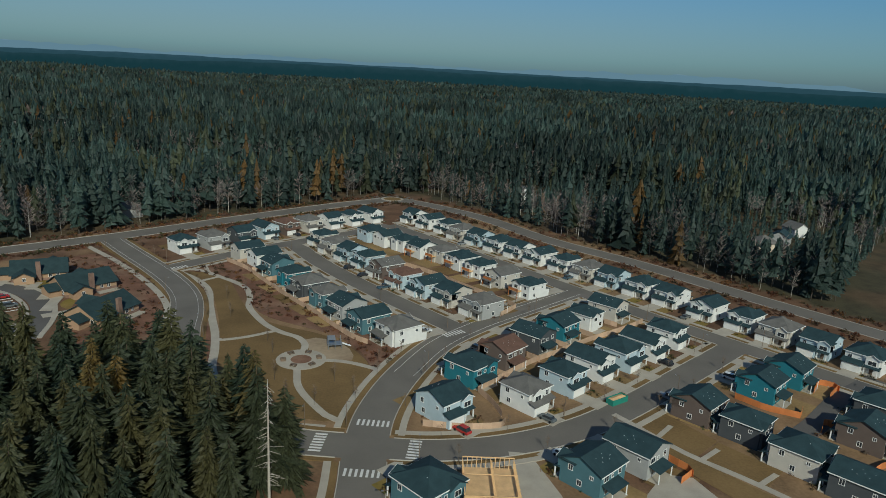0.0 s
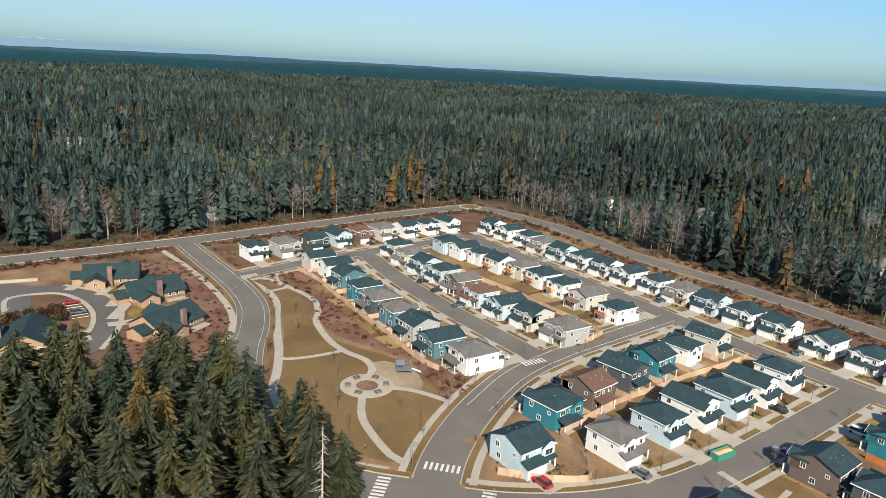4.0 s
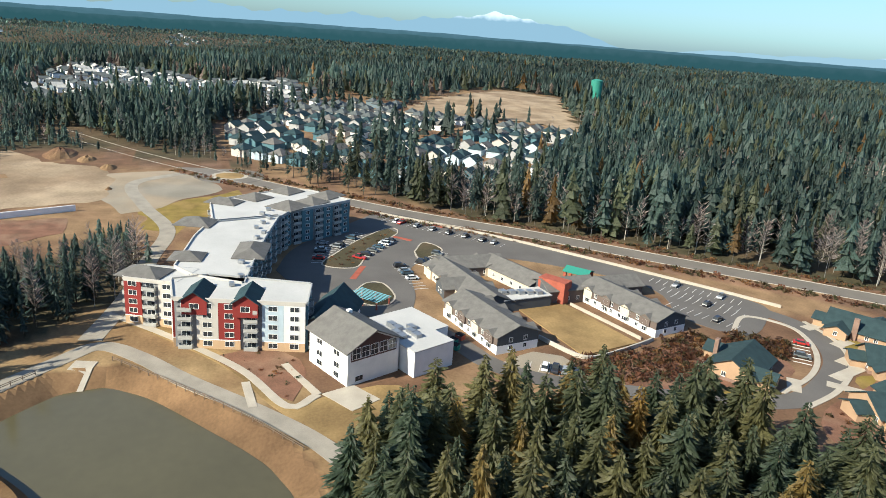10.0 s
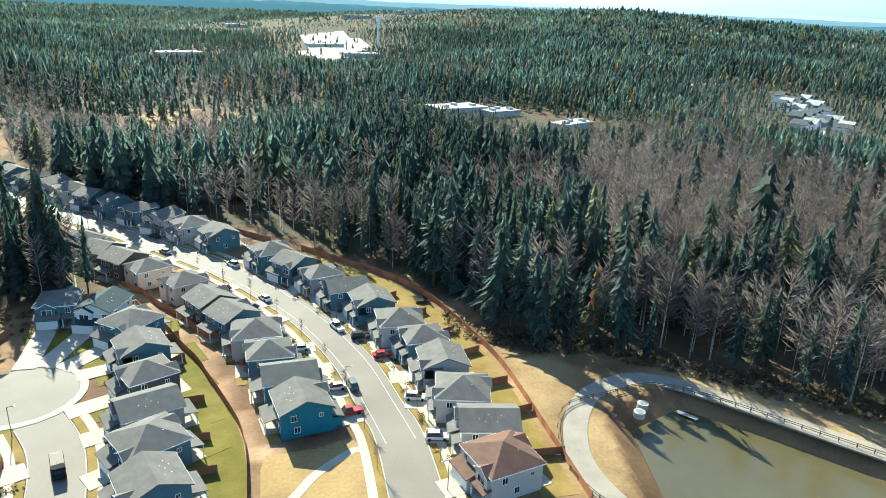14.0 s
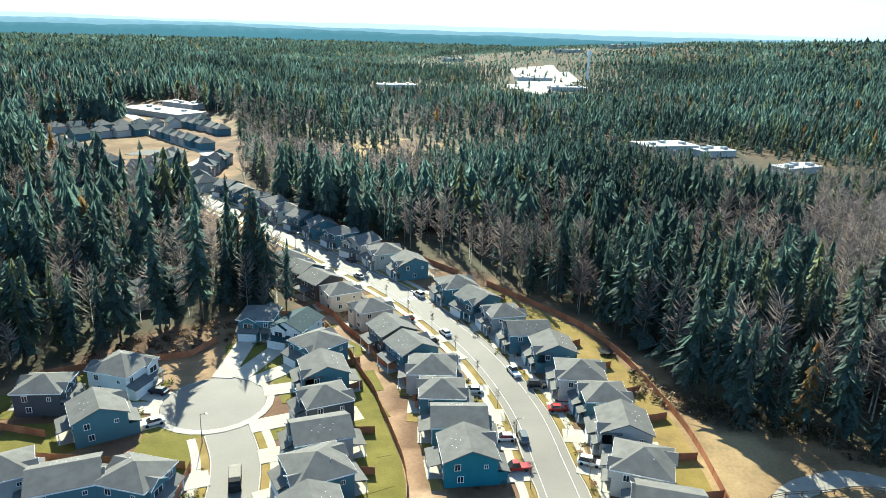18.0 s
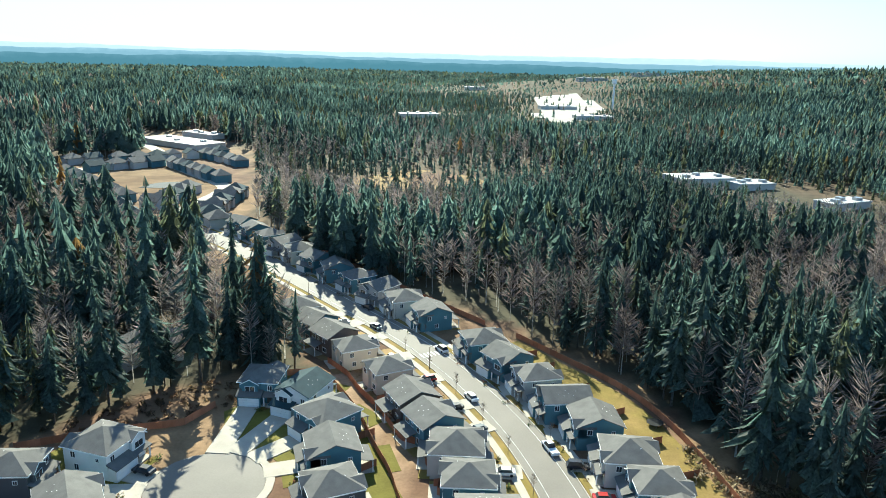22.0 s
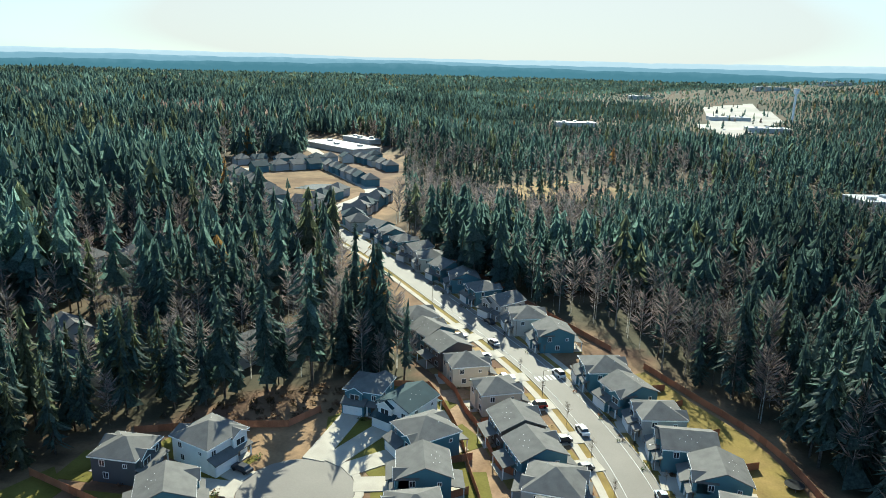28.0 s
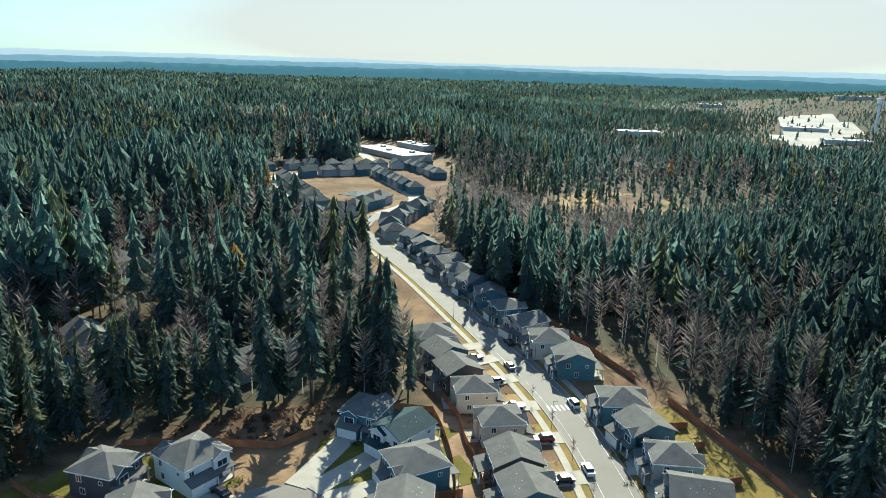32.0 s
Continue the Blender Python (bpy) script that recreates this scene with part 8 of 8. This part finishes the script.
rows = [np.array(q) for q in FAR_LINES["arterial"]]
rx, ry = rng.uniform(-470, -300, 900), rng.uniform(60, 260, 900)
gap_ = to_line(rows, rx, ry)
ok = (gap_ > 17) & (gap_ < 40) & (ry - rx * 0.98 > 470) & (rng.random(900) < 0.55)
tagged(new("fir_belt", spray_mesh("fir_belt", rx[ok], ry[ok], 25, 90, 0.13)), "tall thin firs between the arterial and the western estate", "forest", kind="stuff")


def bushes(name, poly, gap, size, colors, label, share=1.0, line=None, reach=0):
    """Low ragged shrubs: clumps of small leaves or twigs over an area."""
    xs, ys = [p[0] for p in poly], [p[1] for p in poly]
    gx, gy = np.meshgrid(np.arange(min(xs), max(xs), gap), np.arange(min(ys), max(ys), gap))
    x = (gx + rng.uniform(-0.5, 0.5, gx.shape) * gap).ravel()
    y = (gy + rng.uniform(-0.5, 0.5, gy.shape) * gap).ravel()
    keep = inside(poly, x, y) & (rng.random(len(x)) < share)
    if line:
        d = to_line([np.array(q) for q in FAR_LINES[line]], x, y)
        keep &= (d > reach[0]) & (d < reach[1])
    for key, (_, w) in ROADS.items():
        keep &= to_line([np.array(q) for q in FAR_LINES[key]], x, y) > w / 2 + 1.2
    x, y = x[keep], y[keep]
    n, m = len(x), 22
    s = size * rng.uniform(0.5, 1.4, (n, 1))
    a, e = rng.uniform(0, 6.28, (n, m)), rng.uniform(0.05, 1.0, (n, m))
    q = np.sqrt(rng.random((n, m))) * s
    c = np.stack([x[:, None] + q * np.cos(a), y[:, None] + q * np.sin(a), 0.05 + e * s * 0.9 * (1 - 0.5 * q / s)], -1)
    v = c[:, :, None, :] + rng.normal(0, 0.3, (n, m, 3, 3)) * s[:, :, None, None]
    v[..., 2] = np.maximum(v[..., 2], 0.02)
    col = np.array(colors)[rng.integers(0, len(colors), n)] * rng.uniform(0.7, 1.3, (n, 1))
    f = np.arange(n * m * 3).reshape(-1, 3)
    tagged(new(name, fill(name, v.reshape(-1, 3), f, np.repeat(col, m * 3, 0))), label, "shrubs", kind="stuff")


def garden_shrubs(name, homes, label):
    """Small evergreen and rusty clumps in the front beds of houses."""
    x, y = [], []
    for hx, hy, a, far, street in homes:
        m = pose(hx, hy, 0, 0, 0, a)
        for _ in range(9):
            q = m @ Vector((rng.uniform(0.8, 5.2), -6.4 - abs(rng.normal(0, 1.2)), 0) if rng.random() < 0.6 else (rng.choice((-5.4, 5.4)) + rng.normal(0, 0.3), rng.uniform(-7, 8), 0))
            x.append(q.x)
            y.append(q.y)
    x, y = np.array(x), np.array(y)
    n, m = len(x), 16
    s = rng.uniform(0.25, 0.75, (n, 1))
    a, e = rng.uniform(0, 6.28, (n, m)), rng.uniform(0.1, 1.0, (n, m))
    q = np.sqrt(rng.random((n, m))) * s
    c = np.stack([x[:, None] + q * np.cos(a), y[:, None] + q * np.sin(a), 0.12 + e * s * 1.1 * (1 - 0.5 * q / s)], -1)
    v = c[:, :, None, :] + rng.normal(0, 0.3, (n, m, 3, 3)) * s[:, :, None, None]
    v[..., 2] = np.maximum(v[..., 2], 0.05)
    tones = np.array([(0.06, 0.09, 0.035), (0.09, 0.1, 0.035), (0.17, 0.085, 0.045), (0.2, 0.14, 0.06), (0.1, 0.07, 0.04)])
    col = tones[rng.integers(0, 5, n)] * rng.uniform(0.7, 1.3, (n, 1))
    tagged(new(name, fill(name, v.reshape(-1, 3), np.arange(n * m * 3).reshape(-1, 3), np.repeat(col, m * 3, 0))), label, "shrubs", kind="stuff")


garden_shrubs("front_garden_shrubs", [h for h in PLACED if h[1] > 0], "low evergreen and rusty shrubs in the front beds")
garden_shrubs("street_garden_shrubs", [h for h in PLACED if h[1] < 0], "low shrubs beside the porches and drives")
RUSTY = [(0.2, 0.085, 0.045), (0.15, 0.08, 0.05), (0.26, 0.13, 0.05), (0.12, 0.09, 0.04)]
bushes("brambles", [(-164, 140), (-166, 166), (-176, 186), (-164, 190), (-166, 200), (-158, 194), (-146, 166), (-148, 146), (-156, 132)], 1.9, 1.3, RUSTY, "reddish brown brambles on a bank")
bushes("bank_shrubs", [(-122, 264), (-100, 280), (-82, 258), (-60, 236), (-36, 210), (-18, 196), (-24, 178), (-33, 194), (-46, 206), (-72, 220), (-94, 254)], 2.6, 0.8, RUSTY, "rusty shrubs on a mulched bank", 0.6)
bushes("slope_shrubs", [(-176, 262), (-158, 276), (-134, 258), (-112, 230), (-104, 214), (-95, 186), (-112, 180), (-126, 190), (-118, 222), (-140, 246), (-166, 252)], 3.0, 0.75, RUSTY, "young shrubs in rows on a mulched slope", 0.7)
bushes("verge_shrubs", [(-420, 20), (-420, 100), (-60, 480), (-40, 430), (-300, 110)], 2.2, 1.1, RUSTY + [(0.1, 0.1, 0.045)], "brown shrubs along the arterial verge", 0.75, "arterial", (8, 15))
bushes("east_verge_shrubs", [(-70, 460), (60, 400), (200, 230), (180, 180), (-60, 420)], 2.6, 1.1, RUSTY, "brown shrubs along the road verge", 0.6, "arterial_east", (7, 15))
bushes("boulevard_shrubs", [(-170, 310), (-110, 270), (-70, 150), (-90, 140), (-110, 200), (-180, 290)], 2.4, 0.6, RUSTY, "low rusty shrubs beside the boulevard", 0.45, "boulevard", (7.2, 10.5))
bushes("wood_scrub", [(-60, -112), (-74, -98), (-92, -94), (-138, -58), (-186, -8), (-190, -14), (-140, -68), (-94, -103), (-70, -112), (-62, -124)], 1.9, 1.3, [(0.2, 0.15, 0.1), (0.12, 0.1, 0.05), (0.24, 0.19, 0.12)], "tangled dry scrub along the edge of the wood", 0.8)
bushes("island_shrubs", [(-255.6, 85.8), (-279.2, 103), (-294, 117.5), (-288.4, 119.5), (-265.8, 102.5), (-248, 94.4), (-247.3, 88)], 2.4, 0.6, RUSTY, "low brown shrubs on a parking island", 0.5)
bushes("apartment_shrubs", [(-181, 45), (-184, 57), (-176, 66), (-165, 65), (-157, 61), (-164, 56)], 2.6, 0.55, RUSTY + [(0.05, 0.07, 0.03)], "low dark shrubs in the apartment bed", 0.5)
bushes("curve_brambles", [(-173, 199), (-161, 213), (-152, 205), (-156, 194), (-166, 192)], 1.7, 1.4, RUSTY, "dense rusty brambles inside the road bend")
bushes("yard_scrub", [(30, -146), (52, -140), (82, -112), (60, -112), (44, -128)], 2.4, 0.9, [(0.2, 0.12, 0.07), (0.1, 0.07, 0.04)], "brown scrub behind the court", 0.7)
bushes("strip_scrub", [(20, -150), (30, -162), (16, -152), (6, -140), (-4, -118), (4, -118)], 2.0, 0.6, [(0.22, 0.15, 0.08), (0.12, 0.1, 0.04)], "dry scrub between two fences", 0.5)


# ---- distant ranges ----
def far_range(name, yaw0, yaw1, far, peak, rough_, mat, label, seed, base=84):
    """A range of far hills: a long ridge with its own foot, seen only from one side."""
    r_ = random.Random(seed)
    ph = [r_.uniform(0, 6.28) for _ in range(6)]
    bm = bmesh.new()
    rows = [[], [], []]
    n = int((yaw1 - yaw0) * 4)
    for k in range(n + 1):
        a = radians(yaw0 + (yaw1 - yaw0) * k / n)
        t = k / n
        env = min(1, 6 * t, 6 * (1 - t)) ** 0.8
        h = sum(math.sin(a * f_ + p) / (1 + i * rough_) for i, (f_, p) in enumerate(zip((6, 15, 31, 67, 130, 260), ph)))
        top = base * min(1, 12 * t, 12 * (1 - t)) + peak * env * (0.62 + 0.25 * h)
        for row, (d, z) in zip(rows, ((far - 60, -40), (far - 25, top * 0.6 - 16), (far, top))):
            row.append(bm.verts.new((-20 - math.sin(a) * d, 40 + math.cos(a) * d, z)))
    for lo, hi in zip(rows, rows[1:]):
        for k in range(n):
            bm.faces.new((lo[k + 1], lo[k], hi[k], hi[k + 1]))
    tagged(part(name, bm, mat), label, "backdrop", kind="structure")


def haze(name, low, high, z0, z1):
    """Glowing far hills, blue haze painted into the colour; snow or a paler tone above a height."""
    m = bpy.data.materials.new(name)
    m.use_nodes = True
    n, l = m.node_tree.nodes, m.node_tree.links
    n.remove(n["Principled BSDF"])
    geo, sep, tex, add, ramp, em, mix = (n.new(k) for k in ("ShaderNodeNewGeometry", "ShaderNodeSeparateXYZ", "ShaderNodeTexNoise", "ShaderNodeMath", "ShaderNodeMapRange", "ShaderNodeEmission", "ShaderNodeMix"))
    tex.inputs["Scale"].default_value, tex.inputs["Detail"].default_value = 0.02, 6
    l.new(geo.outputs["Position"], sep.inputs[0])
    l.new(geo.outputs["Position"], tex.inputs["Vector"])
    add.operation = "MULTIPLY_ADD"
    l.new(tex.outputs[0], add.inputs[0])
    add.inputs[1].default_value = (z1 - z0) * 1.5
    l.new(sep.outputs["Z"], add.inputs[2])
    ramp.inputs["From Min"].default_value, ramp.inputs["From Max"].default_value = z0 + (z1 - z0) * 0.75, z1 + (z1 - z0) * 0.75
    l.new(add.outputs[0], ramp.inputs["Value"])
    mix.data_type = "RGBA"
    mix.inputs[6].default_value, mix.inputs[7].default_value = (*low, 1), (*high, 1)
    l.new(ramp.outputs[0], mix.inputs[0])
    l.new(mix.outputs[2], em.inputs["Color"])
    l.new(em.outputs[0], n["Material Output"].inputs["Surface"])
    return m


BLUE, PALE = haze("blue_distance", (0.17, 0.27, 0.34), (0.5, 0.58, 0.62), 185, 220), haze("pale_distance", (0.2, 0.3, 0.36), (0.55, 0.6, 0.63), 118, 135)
# darker in the north, brighter in the south: sun-side haze put into the colours
TEAL, DIM = haze("hazy_woods_north", (0.018, 0.052, 0.06), (0.03, 0.066, 0.078), 20, 60), haze("hazy_hills_north", (0.04, 0.085, 0.105), (0.06, 0.11, 0.14), 60, 90)
MIST, GLOW = haze("hazy_woods_south", (0.045, 0.1, 0.125), (0.07, 0.13, 0.16), 20, 60), haze("hazy_hills_south", (0.12, 0.19, 0.23), (0.17, 0.24, 0.28), 60, 90)
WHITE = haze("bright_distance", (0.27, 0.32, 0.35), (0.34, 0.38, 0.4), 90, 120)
far_range("distant_mountains", 56, 122, 4880, 150, 1.2, BLUE, "far mountain range in painted blue haze with snow on top", 3)
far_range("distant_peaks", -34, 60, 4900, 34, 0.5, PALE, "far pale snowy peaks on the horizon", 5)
far_range("distant_ridge", 118, 252, 4890, 24, 1.5, WHITE, "far hills on the horizon in painted pale haze", 9)
far_range("wooded_ridge", -45, 142, 4640, 26, 0.9, TEAL, "far wooded ridge in painted teal haze", 21, 40)
far_range("wooded_hills", -45, 142, 4760, 16, 1.1, DIM, "far wooded hills in painted blue haze", 22, 66)
far_range("misty_ridge", 112, 255, 4640, 26, 0.9, MIST, "far wooded ridge in painted mist", 23, 30)
far_range("misty_hills", 112, 255, 4760, 22, 1.1, GLOW, "far hills in painted bright mist", 24, 58)


def fir_variant(seed):
    """A fir of drooping boughs, ragged and uneven round its stem; its trunk and its crown."""
    r = random.Random(seed)
    h = 26.0
    bm = bmesh.new()
    tube(bm, 0, 0, -0.3, h * 0.96, 0.34, 0.04, 8)
    trunk = mesh_of("trunk", bm, M["bark"])
    v, f = [], []
    tiers = 50
    p1, p2 = r.uniform(0, 6.28), r.uniform(0, 6.28)
    for k in range(tiers):
        t = 0.08 + 0.91 * k / tiers
        reach = 0.25 * h * (1 - t) ** 0.66 * (1 + 0.15 * math.sin(t * 23 + p1)) + 0.2
        for j in range(28 if t < 0.8 else 13):
            a = r.uniform(0, 6.283)
            q = reach * r.uniform(0.35, 1.15) * (1 + 0.28 * math.sin(2 * a + p2 + 7 * t) + 0.14 * math.sin(5 * a + p1 + 19 * t))
            z = t * h + r.uniform(-0.5, 0.5)
            c, s = math.cos(a), math.sin(a)
            w, drop, roll = 0.06 * q + 0.09, q * r.uniform(-0.12, 0.75), r.uniform(-0.35, 0.35)
            b = len(v)
            for along, side, down in ((0.12, 0, 0.2), (0.65, 1, -0.55 * drop - roll), (1.0, 0, -drop), (0.65, -1, -0.55 * drop + roll)):
                v.append((c * q * along - s * w * side, s * q * along + c * w * side, z + down))
            f += [(b, b + 1, b + 2), (b, b + 2, b + 3)]
    me = bpy.data.meshes.new("crown")
    me.from_pydata(v, [], f)
    me.materials.append(M["fir"])
    return trunk, me


FIRS = [fir_variant(k) for k in range(5)]
r = random.Random(8)
spots = []
while len(spots) < 140:
    q = (r.uniform(-135, -30), r.uniform(60, 165))
    if inside(COPSE, np.array(q[0]), np.array(q[1])) and all(math.dist(q, p) > 4.3 for p in spots) and math.dist(q, (-36, 112)) > 6.5:
        spots.append(q)
for x, y in spots:
    tree = tagged(new("fir_tree"), "tall dark green fir tree in a dense copse", "tree", "firs of the copse")
    s = r.uniform(0.72, 1.08)
    tree.matrix_basis = pose(x, y, 0, 0, 0, r.uniform(0, 360)) @ Matrix.Diagonal((s * r.uniform(0.85, 1.2), s * r.uniform(0.85, 1.2), s, 1))
    trunk, crown = r.choice(FIRS)
    part("trunk", trunk, None, tree)
    part("crown", crown, None, tree)
twig = bmesh.new()
solid(twig, [(0, -0.05, 0), (0, 0.05, 0), (0, 0, 0.1)], [(3.4, -0.012, -0.7), (3.4, 0.012, -0.7), (3.4, 0, -0.68)])
SNAG_BRANCH = mesh_of("branch", twig, M["snag"])
snag = tagged(new("dead_tree"), "tall pale dead tree with bare branches at the copse edge", "tree")
snag.matrix_basis = pose(-36.5, 115.5, 0)
part("trunk", tube(bmesh.new(), 0, 0, -0.3, 27, 0.32, 0.05, 8), M["snag"], snag)
for k in range(56):
    a, z = r.uniform(0, 360), 5 + 0.385 * k
    part("branch", SNAG_BRANCH, None, snag, at=pose(0, 0, z, 0, 0, a) @ Matrix.Diagonal((r.uniform(0.5, 1.1) * (1.25 - z / 30), 1, 1, 1)))
